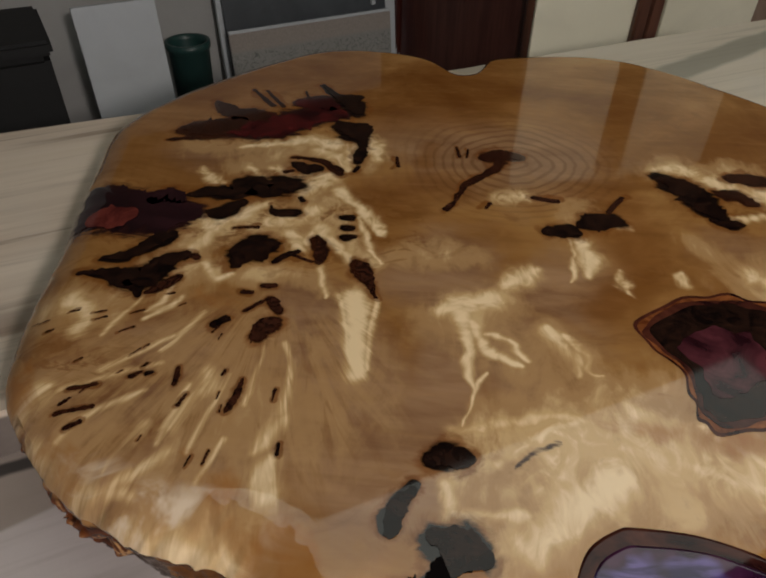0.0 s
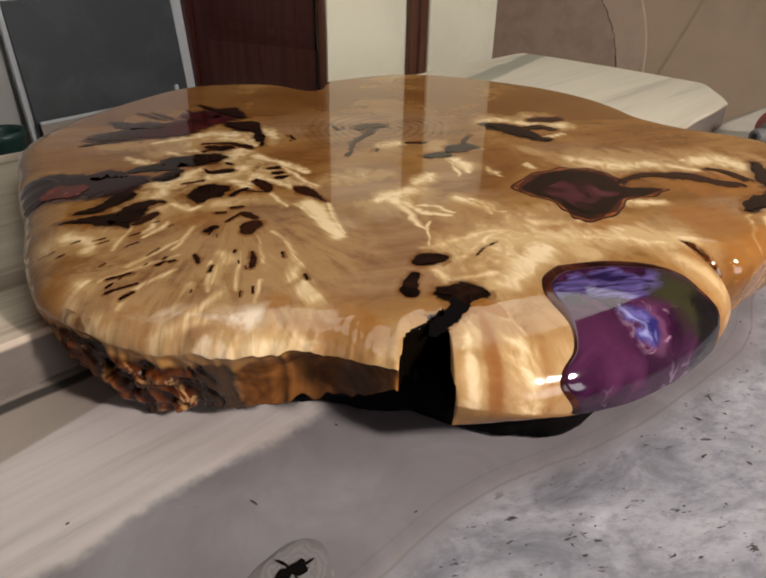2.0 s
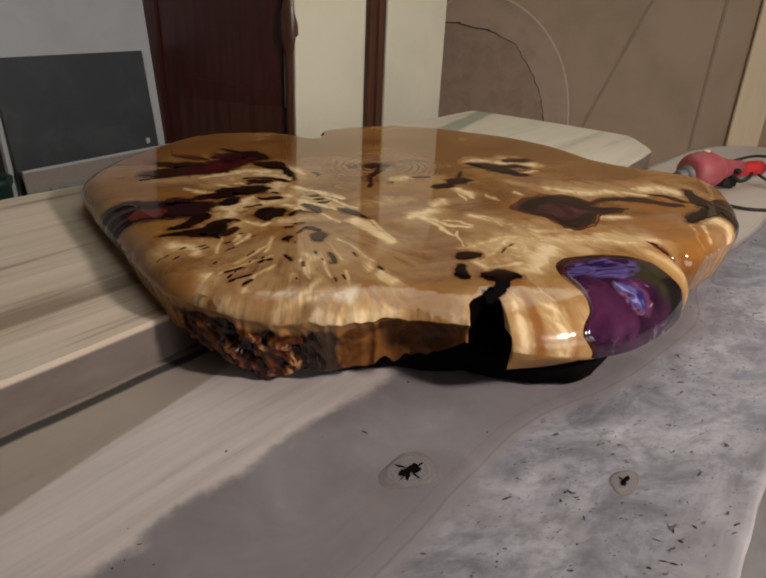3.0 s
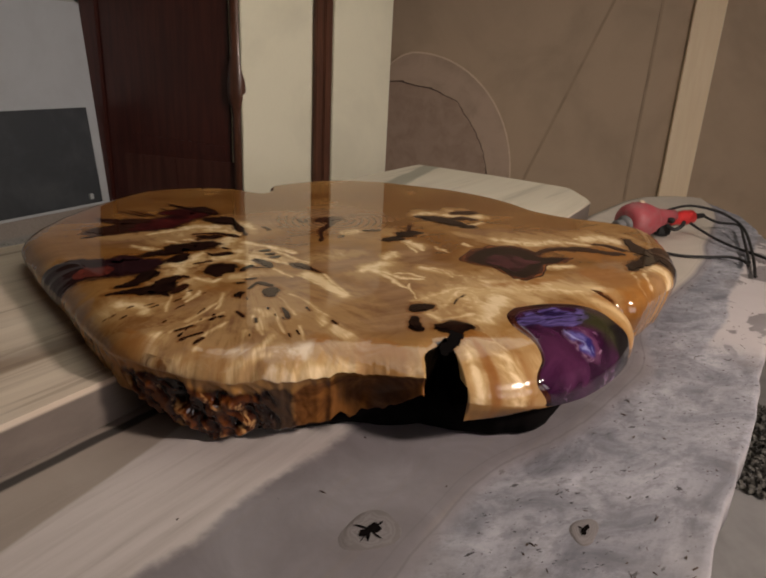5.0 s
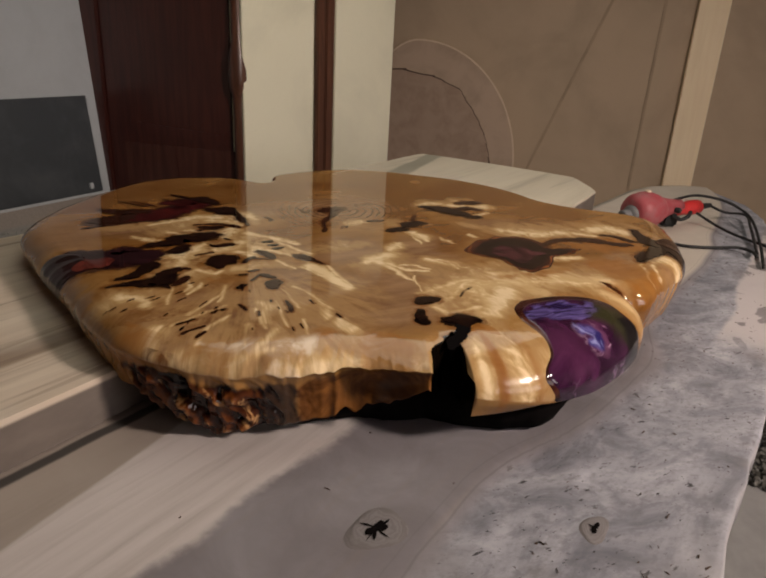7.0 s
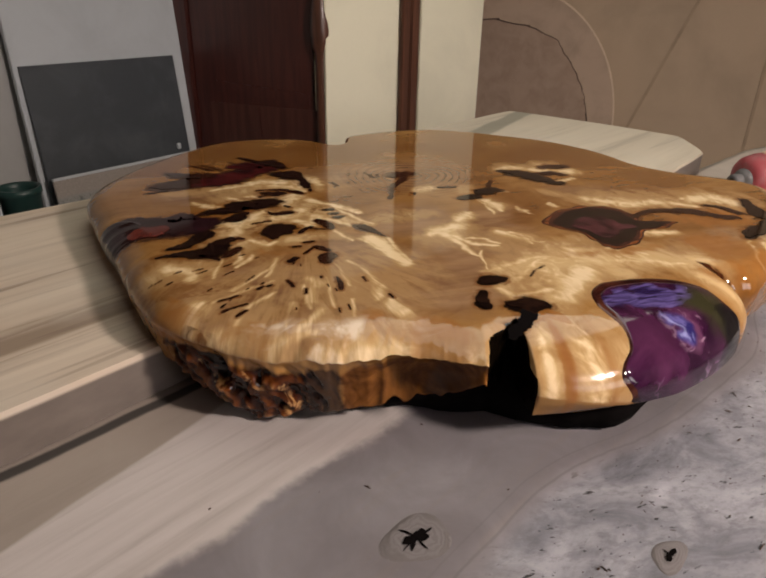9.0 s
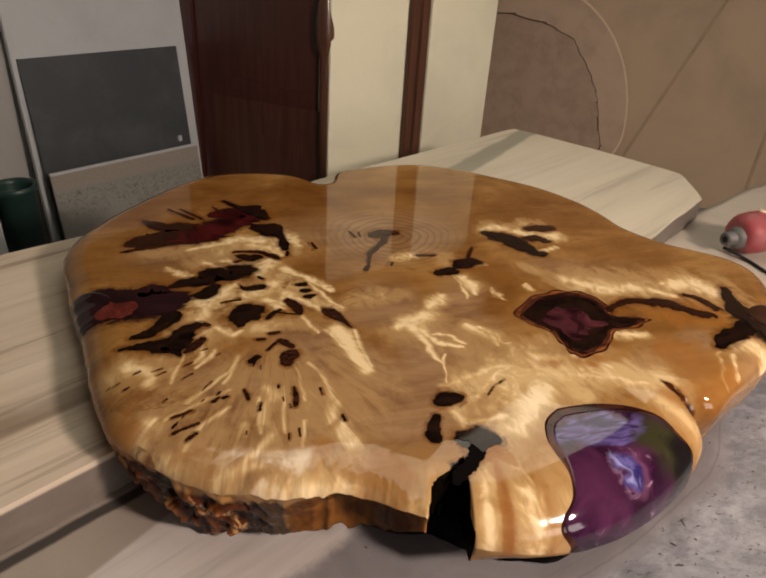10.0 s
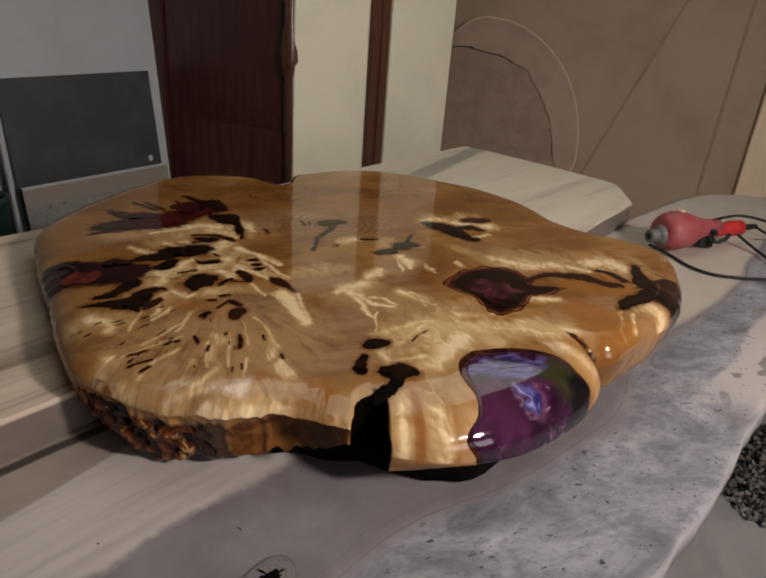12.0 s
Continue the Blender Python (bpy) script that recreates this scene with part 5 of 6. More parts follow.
figure("pale", 0.9, (-0.125, 0.904, 0.0389), (-0.086, 0.837, 0.0332), (-0.050, 0.764, 0.0274), (-0.019, 0.721, 0.0181))
figure("pale", 0.85, (-0.237, 0.704, 0.0191), (-0.197, 0.675, 0.0187), (-0.121, 0.691, 0.0211), (-0.078, 0.664, 0.0203))
figure("pale", 0.75, (-0.251, 0.973, 0.0365), (-0.161, 1.033, 0.0393), (-0.099, 1.020, 0.0380), (-0.056, 1.007, 0.0305))
figure("pale", 0.8, (-0.408, 0.591, 0.0394), (-0.370, 0.603, 0.0378), (-0.322, 0.589, 0.0188))
figure("pale", 0.75, (-0.350, 0.392, 0.0299), (-0.314, 0.389, 0.0252), (-0.269, 0.375, 0.0150))
figure("pale", 0.7, (-0.195, 0.415, 0.0159), (-0.200, 0.385, 0.0162), (-0.212, 0.362, 0.0143))
figure("pale", 0.7, (-0.101, 0.446, 0.0148), (-0.108, 0.403, 0.0140), (-0.093, 0.365, 0.0153))
figure("pale", 0.7, (-0.178, 0.502, 0.0166), (-0.185, 0.487, 0.0138))
figure("pale", 0.75, (0.467, 1.018, 0.0454), (0.518, 0.998, 0.0419), (0.577, 1.028, 0.0335), (0.588, 0.950, 0.0418))
figure("pale", 0.7, (0.263, 0.866, 0.0260), (0.304, 0.890, 0.0190))
figure("pale", 0.75, (0.074, 0.610, 0.0305), (0.122, 0.613, 0.0407), (0.178, 0.694, 0.0239))
figure("pale", 0.75, (0.193, 0.610, 0.0207), (0.221, 0.562, 0.0271), (0.248, 0.526, 0.0189))
figure("pale", 0.7, (0.041, 0.748, 0.0340), (0.109, 0.742, 0.0282))
figure("pale", 0.6, (0.442, 0.804, 0.0258), (0.494, 0.740, 0.0302))
figure("pale", 0.85, (0.100, 0.389, 0.0307), (0.172, 0.440, 0.0447), (0.254, 0.478, 0.0421), (0.320, 0.531, 0.0181))
figure("pale", 0.9, (0.118, 0.374, 0.0203), (0.216, 0.408, 0.0385), (0.319, 0.438, 0.0420), (0.394, 0.456, 0.0320))
figure("cream", 1.3, (-0.037, 0.646, 0.0164), (-0.027, 0.576, 0.0141), (-0.022, 0.512, 0.0105))
figure("cream", 1.0, (-0.056, 0.651, 0.0059), (-0.046, 0.610, 0.0043), (-0.034, 0.551, 0.0032))
figure("cream", 1.0, (-0.010, 0.650, 0.0035), (-0.012, 0.586, 0.0050), (-0.011, 0.522, 0.0030))
figure("cream", 1.1, (0.081, 0.628, 0.0127), (0.108, 0.641, 0.0222), (0.137, 0.653, 0.0186))
figure("cream", 1.0, (0.158, 0.687, 0.0129), (0.186, 0.710, 0.0177), (0.206, 0.721, 0.0081))
figure("cream", 1.1, (0.104, 0.621, 0.0126), (0.108, 0.578, 0.0086), (0.105, 0.530, 0.0045), (0.105, 0.487, 0.0025), (0.096, 0.452, 0.0016))
figure("cream", 1.1, (0.118, 0.604, 0.0082), (0.128, 0.571, 0.0078), (0.147, 0.553, 0.0072), (0.164, 0.541, 0.0029))
figure("cream", 1.0, (0.132, 0.588, 0.0041), (0.155, 0.581, 0.0040), (0.172, 0.551, 0.0032))
figure("cream", 1.0, (0.120, 0.524, 0.0021), (0.112, 0.509, 0.0029), (0.104, 0.491, 0.0018))
figure("cream", 1.0, (0.196, 0.608, 0.0082), (0.208, 0.585, 0.0124), (0.221, 0.562, 0.0103), (0.229, 0.528, 0.0043))
figure("cream", 0.9, (0.221, 0.595, 0.0049), (0.233, 0.567, 0.0060), (0.241, 0.533, 0.0039), (0.257, 0.530, 0.0022))
figure("cream", 1.1, (0.276, 0.795, 0.0093), (0.279, 0.756, 0.0161), (0.274, 0.710, 0.0072))
figure("cream", 0.9, (0.263, 0.795, 0.0041), (0.257, 0.721, 0.0035), (0.249, 0.694, 0.0025))
figure("cream", 0.9, (0.318, 0.731, 0.0036), (0.323, 0.695, 0.0110), (0.327, 0.675, 0.0049))
figure("cream", 0.8, (0.400, 0.732, 0.0042), (0.407, 0.712, 0.0085))
figure("cream", 1.0, (0.445, 1.013, 0.0131), (0.470, 1.027, 0.0177), (0.500, 1.018, 0.0182))
figure("cream", 1.0, (0.580, 0.949, 0.0237), (0.594, 0.943, 0.0271))
figure("cream", 0.9, (0.510, 0.997, 0.0139), (0.535, 0.976, 0.0206), (0.551, 0.954, 0.0132))
figure("cream", 0.9, (0.520, 0.867, 0.0082), (0.570, 0.884, 0.0089))
figure("cream", 0.9, (0.337, 0.835, 0.0104), (0.347, 0.833, 0.0079))
figure("cream", 0.9, (0.184, 0.901, 0.0195), (0.207, 0.910, 0.0175))
figure("cream", 0.9, (-0.291, 0.820, 0.0098), (-0.259, 0.784, 0.0115), (-0.266, 0.735, 0.0113))
figure("cream", 1.0, (-0.255, 0.797, 0.0208), (-0.218, 0.826, 0.0188), (-0.191, 0.842, 0.0138))
figure("cream", 0.95, (-0.168, 0.798, 0.0175), (-0.143, 0.819, 0.0179), (-0.117, 0.848, 0.0154))
figure("cream", 1.0, (-0.139, 0.889, 0.0143), (-0.122, 0.935, 0.0192), (-0.093, 0.962, 0.0157))
figure("cream", 1.0, (-0.087, 0.908, 0.0108), (-0.059, 0.867, 0.0115), (-0.035, 0.841, 0.0096), (-0.013, 0.791, 0.0046))
figure("cream", 1.0, (-0.041, 0.827, 0.0050), (-0.023, 0.766, 0.0057), (-0.005, 0.717, 0.0028))
figure("cream", 0.9, (-0.096, 0.797, 0.0128), (-0.069, 0.751, 0.0107), (-0.045, 0.719, 0.0072))
figure("cream", 1.0, (-0.086, 0.699, 0.0047), (-0.073, 0.664, 0.0047), (-0.073, 0.643, 0.0021))
figure("cream", 1.0, (-0.143, 0.781, 0.0132), (-0.119, 0.759, 0.0162), (-0.105, 0.784, 0.0083))
figure("cream", 0.9, (-0.240, 0.704, 0.0060), (-0.215, 0.669, 0.0075), (-0.198, 0.680, 0.0054))
figure("cream", 0.9, (-0.270, 0.659, 0.0040), (-0.271, 0.620, 0.0060), (-0.289, 0.600, 0.0036))
figure("cream", 1.0, (-0.269, 1.036, 0.0073), (-0.216, 1.053, 0.0108), (-0.150, 1.074, 0.0166), (-0.095, 1.057, 0.0220))
figure("cream", 0.9, (-0.135, 0.974, 0.0110), (-0.153, 0.933, 0.0123), (-0.199, 0.961, 0.0090))
figure("cream", 1.0, (-0.073, 1.014, 0.0142), (-0.049, 1.080, 0.0231), (-0.023, 1.018, 0.0146))
figure("cream", 0.9, (-0.131, 1.035, 0.0165), (-0.094, 1.012, 0.0183), (-0.073, 0.972, 0.0096))
figure("cream", 0.8, (-0.322, 0.958, 0.0065), (-0.287, 0.921, 0.0109), (-0.272, 0.892, 0.0043))
figure("cream", 0.8, (-0.241, 0.965, 0.0076), (-0.209, 0.928, 0.0102))
figure("cream", 0.9, (-0.108, 0.558, 0.0029), (-0.095, 0.527, 0.0035), (-0.096, 0.487, 0.0051), (-0.096, 0.453, 0.0046))
figure("cream", 1.0, (-0.094, 0.447, 0.0057), (-0.104, 0.421, 0.0064), (-0.113, 0.403, 0.0029))
figure("cream", 1.1, (-0.092, 0.398, 0.0045), (-0.098, 0.378, 0.0091), (-0.091, 0.355, 0.0102))
figure("cream", 0.8, (-0.187, 0.505, 0.0063), (-0.179, 0.484, 0.0098), (-0.189, 0.473, 0.0042))
figure("cream", 0.8, (-0.188, 0.480, 0.0032), (-0.195, 0.459, 0.0054), (-0.204, 0.426, 0.0063))
figure("cream", 0.8, (-0.162, 0.504, 0.0016), (-0.169, 0.448, 0.0022), (-0.180, 0.398, 0.0022))
figure("cream", 0.9, (-0.202, 0.486, 0.0022), (-0.207, 0.439, 0.0038), (-0.213, 0.407, 0.0029))
figure("cream", 0.8, (-0.231, 0.431, 0.0051), (-0.240, 0.400, 0.0043), (-0.255, 0.376, 0.0028))
figure("cream", 0.9, (-0.199, 0.397, 0.0046), (-0.221, 0.375, 0.0050), (-0.244, 0.360, 0.0050))
figure("cream", 0.8, (-0.146, 0.418, 0.0022), (-0.153, 0.388, 0.0025), (-0.161, 0.366, 0.0022))
figure("cream", 0.8, (-0.132, 0.560, 0.0016), (-0.133, 0.498, 0.0021), (-0.136, 0.463, 0.0021))
figure("cream", 0.9, (-0.240, 0.560, 0.0027), (-0.272, 0.534, 0.0032), (-0.305, 0.501, 0.0032))
figure("cream", 0.9, (-0.217, 0.606, 0.0025), (-0.237, 0.552, 0.0035), (-0.249, 0.535, 0.0025))
figure("cream", 0.8, (-0.243, 0.516, 0.0022), (-0.291, 0.494, 0.0040), (-0.341, 0.469, 0.0029))
figure("cream", 1.0, (-0.355, 0.472, 0.0049), (-0.364, 0.461, 0.0120), (-0.380, 0.439, 0.0106))
figure("cream", 0.9, (-0.246, 0.476, 0.0022), (-0.291, 0.439, 0.0039), (-0.317, 0.406, 0.0028))
figure("cream", 0.9, (-0.392, 0.611, 0.0180), (-0.351, 0.587, 0.0097), (-0.358, 0.560, 0.0120))
figure("cream", 0.8, (-0.359, 0.409, 0.0085), (-0.333, 0.387, 0.0100), (-0.344, 0.370, 0.0103))
figure("cream", 0.8, (-0.299, 0.647, 0.0028), (-0.316, 0.589, 0.0035), (-0.326, 0.554, 0.0028))
figure("cream", 0.9, (-0.249, 0.631, 0.0039), (-0.262, 0.611, 0.0054), (-0.285, 0.587, 0.0039))
figure("cream", 0.9, (-0.283, 0.352, 0.0081), (-0.252, 0.357, 0.0063), (-0.222, 0.351, 0.0050))
figure("cream", 0.7, (0.212, 0.443, 0.0235), (0.255, 0.458, 0.0297), (0.286, 0.480, 0.0169))
figure("cream", 0.8, (0.130, 0.408, 0.0052), (0.171, 0.434, 0.0074), (0.217, 0.469, 0.0057))
figure("cream", 0.8, (0.350, 0.459, 0.0103), (0.372, 0.436, 0.0085), (0.390, 0.420, 0.0067))
figure("cream", 0.9, (0.449, 0.558, 0.0177), (0.477, 0.514, 0.0174), (0.533, 0.494, 0.0107))
figure("cream", 0.9, (0.497, 0.734, 0.0143), (0.550, 0.676, 0.0218), (0.633, 0.664, 0.0167), (0.691, 0.619, 0.0110))
figure("cream", 1.0, (0.670, 0.438, 0.0113), (0.684, 0.421, 0.0223), (0.713, 0.412, 0.0228), (0.706, 0.381, 0.0166))
figure("cream", 0.9, (0.623, 0.413, 0.0050), (0.590, 0.368, 0.0050), (0.567, 0.337, 0.0035))
figure("cream", 0.9, (0.649, 0.400, 0.0045), (0.608, 0.348, 0.0045))
figure("cream", 1.0, (0.717, 0.652, 0.0228), (0.778, 0.643, 0.0361), (0.789, 0.592, 0.0224))
figure("pale", 0.8, (0.208, 0.471, 0.0500), (0.290, 0.473, 0.0724), (0.364, 0.426, 0.0722), (0.447, 0.394, 0.0544))
figure("pale", 0.9, (0.171, 0.357, 0.0642), (0.235, 0.373, 0.0709), (0.302, 0.375, 0.0302))
figure("pale", 0.8, (0.530, 0.704, 0.0691), (0.644, 0.662, 0.0705), (0.771, 0.619, 0.0864))
figure("pale", 0.6, (0.117, 0.613, 0.0588), (0.192, 0.543, 0.0562))
figure("cream", 1.0, (0.153, 0.321, 0.0158), (0.194, 0.366, 0.0263), (0.246, 0.393, 0.0247))
figure("cream", 0.8, (0.079, 0.375, 0.0088), (0.088, 0.347, 0.0119), (0.114, 0.348, 0.0089), (0.155, 0.360, 0.0078))
figure("cream", 0.8, (0.084, 0.446, 0.0062), (0.133, 0.452, 0.0087), (0.208, 0.471, 0.0081), (0.281, 0.458, 0.0067))
figure("cream", 0.8, (0.194, 0.441, 0.0067), (0.283, 0.425, 0.0117), (0.364, 0.394, 0.0118), (0.436, 0.365, 0.0068))
figure("brown", 0.7, (0.149, 0.404, 0.0035), (0.174, 0.420, 0.0050), (0.192, 0.429, 0.0040))
figure("amber", 0.7, (0.244, 0.464, 0.0172), (0.337, 0.448, 0.0242), (0.441, 0.446, 0.0222))
figure("amber", 0.9, (0.613, 0.552, 0.0493), (0.686, 0.519, 0.0598))
figure("amber", 1.0, (0.539, 0.428, 0.0688), (0.561, 0.373, 0.0702), (0.587, 0.352, 0.0464))
figure("deep", 0.7, (0.492, 0.685, 0.0531), (0.613, 0.619, 0.0529), (0.718, 0.557, 0.0527))
figure("amber", 0.8, (0.602, 0.554, 0.0290), (0.609, 0.532, 0.0329))
figure("amber", 0.8, (0.457, 0.338, 0.0311), (0.477, 0.312, 0.0309))


def rim_patch(name, material, label, deg0, s0, rdeg, rs, lift, seed, ragged=0.06, lean=0.0, rings=36, sides=140, outline=None):
    """A resin window that wraps over the rounded rim: an oval in direction and in the way down over the rim (0 flat top, 1 rim, 2 underside)."""
    rnd = random.Random(seed)
    waves = [(k, rnd.uniform(-1, 1) / k, rnd.uniform(0, 6.3)) for k in range(2, 7)]
    deg, way = [deg0], [s0]
    for j in range(1, rings + 1):
        for i in range(sides):
            a = 2 * math.pi * i / sides
            r = j / rings * (1 + ragged * sum(w * math.cos(k * a + p) for k, w, p in waves))
            ca, sa = math.cos(a), math.sin(a)
            ca, sa = math.copysign(abs(ca) ** 0.8, ca), math.copysign(abs(sa) ** 0.8, sa)
            if outline:
                k, t = int(i * len(outline) / sides), i * len(outline) / sides % 1
                p0, p1, p2, p3 = (Vector(outline[(k + d) % len(outline)]) for d in (-1, 0, 1, 2))
                p = 0.5 * (2 * p1 + (p2 - p0) * t + (2 * p0 - 5 * p1 + 4 * p2 - p3) * t * t + (3 * p1 - p0 - 3 * p2 + p3) * t ** 3)
                deg.append(deg0 + (p.x - deg0) * r), way.append(s0 + (p.y - s0) * r)
            else:
                deg.append(deg0 + rdeg * r * ca + lean * rs * r * sa), way.append(s0 + rs * r * sa)
    deg, way = np.array(deg), np.array(way)
    q, f = np.clip(way, -0.5, 1), np.clip(way - 1, 0, 1)
    e, drop, low, under = (rim_row(deg, k) for k in (1, 2, 3, 4))
    r = rim_radius(deg) - e + e * q - under * f ** 1.6
    z = np.where(way > 1, (TOP - drop) * (1 - f) + low * f, TOP - fall(deg, q))
    off = lift * np.where(np.arange(len(deg)) < len(deg) - sides, 1.0, -0.5)
    tilt = np.clip(way, 0, 1) ** 2
    r, z = r + off * tilt, z + off * (1 - 0.8 * tilt)
    bm = bmesh.new()
    c, sn = np.cos(np.radians(deg)), np.sin(np.radians(deg))
    vs = [bm.verts.new(p) for p in zip(HEART[0] + r * c, HEART[1] + r * sn, z)]
    for i in range(sides):
        bm.faces.new((vs[0], vs[1 + i], vs[1 + (i + 1) % sides]))
        for j in range(rings - 1):
            a, b = 1 + j * sides, 1 + (j + 1) * sides
            bm.faces.new((vs[a + i], vs[b + i], vs[b + (i + 1) % sides], vs[a + (i + 1) % sides]))
    return part(name, bm, material, slab, label, True)


rim_patch("inlay", PLUM, "dark plum resin window on the rounded edge", 181.5, 0.75, 5.2, 0.80, 0.0012, 80, 0.08, 0.0, 14, 60)
rim_patch("inlay", BROWN, "smoky brown resin tip of the slab", 331.0, 0.72, 4.2, 0.75, 0.0014, 81, 0.14, 1.5, 14, 60)
# the purple window: direction and way down over the rim, round its outline
WINDOW = [(266.4, 0.27), (268.3, 0.12), (273.0, 0.11), (279.2, 0.20), (284.5, 0.38), (288.0, 0.60), (288.6, 0.80), (289.0, 0.98), (285.0, 1.05),
          (279.0, 1.07), (272.0, 1.06), (266.5, 1.03), (263.6, 0.97), (263.9, 0.89), (265.8, 0.79), (266.7, 0.62), (266.3, 0.42)]
rim_patch("inlay_rim", MAROON, "dark maroon rim of the purple inlay", 276.5, 0.72, 0, 0, 0.0010, 47, 0.012, outline=WINDOW)
rim_patch("inlay", PURPLE, "purple pearl resin inlay wrapped over the rounded edge", 276.5, 0.76, 0, 0, 0.0018, 47, 0.02,
          outline=[(d + (276.5 - d) * (0.10 if w < 0.5 else 0.03), w + (0.76 - w) * (0.13 if w < 0.5 else 0.03)) for d, w in WINDOW])


def shade_skirt():
    """A black skirt put in as the shade under the overhanging front and inside the open crack, standing back from the
    rim.
    """
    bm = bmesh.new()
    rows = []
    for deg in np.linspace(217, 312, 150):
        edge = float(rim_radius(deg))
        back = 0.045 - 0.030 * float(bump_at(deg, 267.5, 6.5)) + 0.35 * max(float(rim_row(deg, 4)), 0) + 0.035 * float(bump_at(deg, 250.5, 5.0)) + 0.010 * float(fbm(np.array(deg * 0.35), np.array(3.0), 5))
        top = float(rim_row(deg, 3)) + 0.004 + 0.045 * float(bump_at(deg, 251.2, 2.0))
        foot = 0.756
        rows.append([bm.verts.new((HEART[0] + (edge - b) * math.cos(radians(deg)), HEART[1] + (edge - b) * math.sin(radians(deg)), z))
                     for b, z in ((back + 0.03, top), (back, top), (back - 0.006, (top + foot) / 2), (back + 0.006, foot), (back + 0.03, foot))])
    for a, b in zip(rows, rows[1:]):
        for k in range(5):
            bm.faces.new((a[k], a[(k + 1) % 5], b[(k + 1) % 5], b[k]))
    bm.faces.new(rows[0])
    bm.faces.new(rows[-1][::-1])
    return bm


part("shade_skirt", shade_skirt(), PITCH, slab, "black skirt put in as the shade under the slab", True)
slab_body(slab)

# ---- the boards underneath ----
def board_outline(rows):
    return [tuple((D * u + N * n)[:2]) for u, n in rows]


def wavy(rows, step=0.05, amount=0.006, seed=3):
    """Splits a closed outline into short pieces with an uneven edge."""
    out = []
    for (u0, n0), (u1, n1) in zip(rows, rows[1:] + rows[:1]):
        k = max(1, int(math.hypot(u1 - u0, n1 - n0) / step))
        for i in range(k):
            f = i / k
            u, n = u0 + (u1 - u0) * f, n0 + (n1 - n0) * f
            w = amount * (noise.noise((u * 6, n * 6, seed)) if 0 < i else 0)
            out.append((u + w, n + w))
    return out


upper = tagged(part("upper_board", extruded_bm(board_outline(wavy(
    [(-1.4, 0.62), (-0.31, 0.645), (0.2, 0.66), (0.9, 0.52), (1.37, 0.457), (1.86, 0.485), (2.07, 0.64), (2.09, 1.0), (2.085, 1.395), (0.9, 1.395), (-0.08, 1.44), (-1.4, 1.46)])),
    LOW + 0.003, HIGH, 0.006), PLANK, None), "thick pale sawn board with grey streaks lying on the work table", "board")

table = thing("work_table", un(0.6, 0.3), "long work table with a dusty grey live-edge top", "work table")


def edge_line(u):
    """Where the smooth top ends and the waney edge begins."""
    return float(np.mean(np.interp(np.linspace(u - 0.07, u + 0.07, 9), (-1.5, -0.4, 0.11, 0.32, 0.66, 0.77, 0.97, 1.36, 1.6, 1.84, 2.4), (0.12, 0.11, 0.115, 0.035, -0.006, 0.045, 0.056, 0.02, 0.012, 0.05, 0.02))))


def table_z(u, n):
    """Height of the table's top, with its dips and the drop towards the waney edge."""
    slope = max(0.0, edge_line(u) - n)
    w = 0.004 * noise.noise((u * 5, n * 5, 1)) + (0.003 * noise.noise((u * 22, n * 22, 2)) if n < edge_line(u) else 0.0)
    return LOW - 0.003 * (1 - math.exp(-slope / 0.006)) - 0.07 * slope + (w if n < 0.55 else min(w, 0))


def low_slab():
    """The table's top: a thick slab, its near side sloping off to a sawn edge."""
    bm = bmesh.new()
    lay = bm.verts.layers.float.new("edge")
    us = np.concatenate([np.linspace(-1.5, 2.5, 260), np.linspace(2.515, 2.76, 30)])
    ns = np.concatenate([[-0.205], np.linspace(-0.20, 0.15, 36), np.linspace(0.20, 1.5, 14)])
    grid = []
    for u in us:
        row = []
        for n in ns:
            edge = 0.014 * noise.noise((u * 2.5, 7, 1)) + 0.006 * noise.noise((u * 13, 3, 1))
            near, far = np.interp(u, (1.9, 2.3, 2.56, 2.70, 2.76), (-0.205, -0.09, 0.02, 0.13, 0.20)), np.interp(u, (1.25, 1.65, 2.0, 2.4, 2.58, 2.66, 2.72, 2.76), (1.5, 0.53, 0.50, 0.47, 0.42, 0.36, 0.30, 0.24))
            across = 0.2 + (n - 0.2) * (far - 0.2) / 1.3 if n > 0.2 else 0.2 - (0.2 - n) * (0.2 - near) / 0.405
            p = un(u, across + (edge if n < 0 else 0), table_z(u, n) - (0.006 if n < -0.203 else 0))
            v = bm.verts.new(p)
            v[lay] = n - edge_line(u)
            row.append(v)
        grid.append(row)
    for a, b in zip(grid, grid[1:]):
        for k in range(len(ns) - 1):
            bm.faces.new((a[k], b[k], b[k + 1], a[k + 1]))
    rim = [r[0] for r in grid] + [v for v in grid[-1][1:]] + [r[-1] for r in grid[::-1][1:]] + [v for v in grid[0][::-1][1:-1]]
    low = [bm.verts.new((v.co.x, v.co.y, LOW - 0.085)) for v in rim]
    for k in range(len(rim)):
        j = (k + 1) % len(rim)
        bm.faces.new((rim[k], low[k], low[j], rim[j]))
    bm.faces.new(low)
    return bm


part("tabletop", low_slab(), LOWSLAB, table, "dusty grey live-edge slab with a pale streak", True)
for u, n in ((-1.2, 0.1), (-1.2, 1.2), (2.1, 0.2), (1.1, 1.2)):
    part("leg", box_bm((0.1, 0.1, LOW - 0.09), Matrix.Translation(un(u, n, (LOW - 0.088) / 2)), 0.004), TIMBER, table)


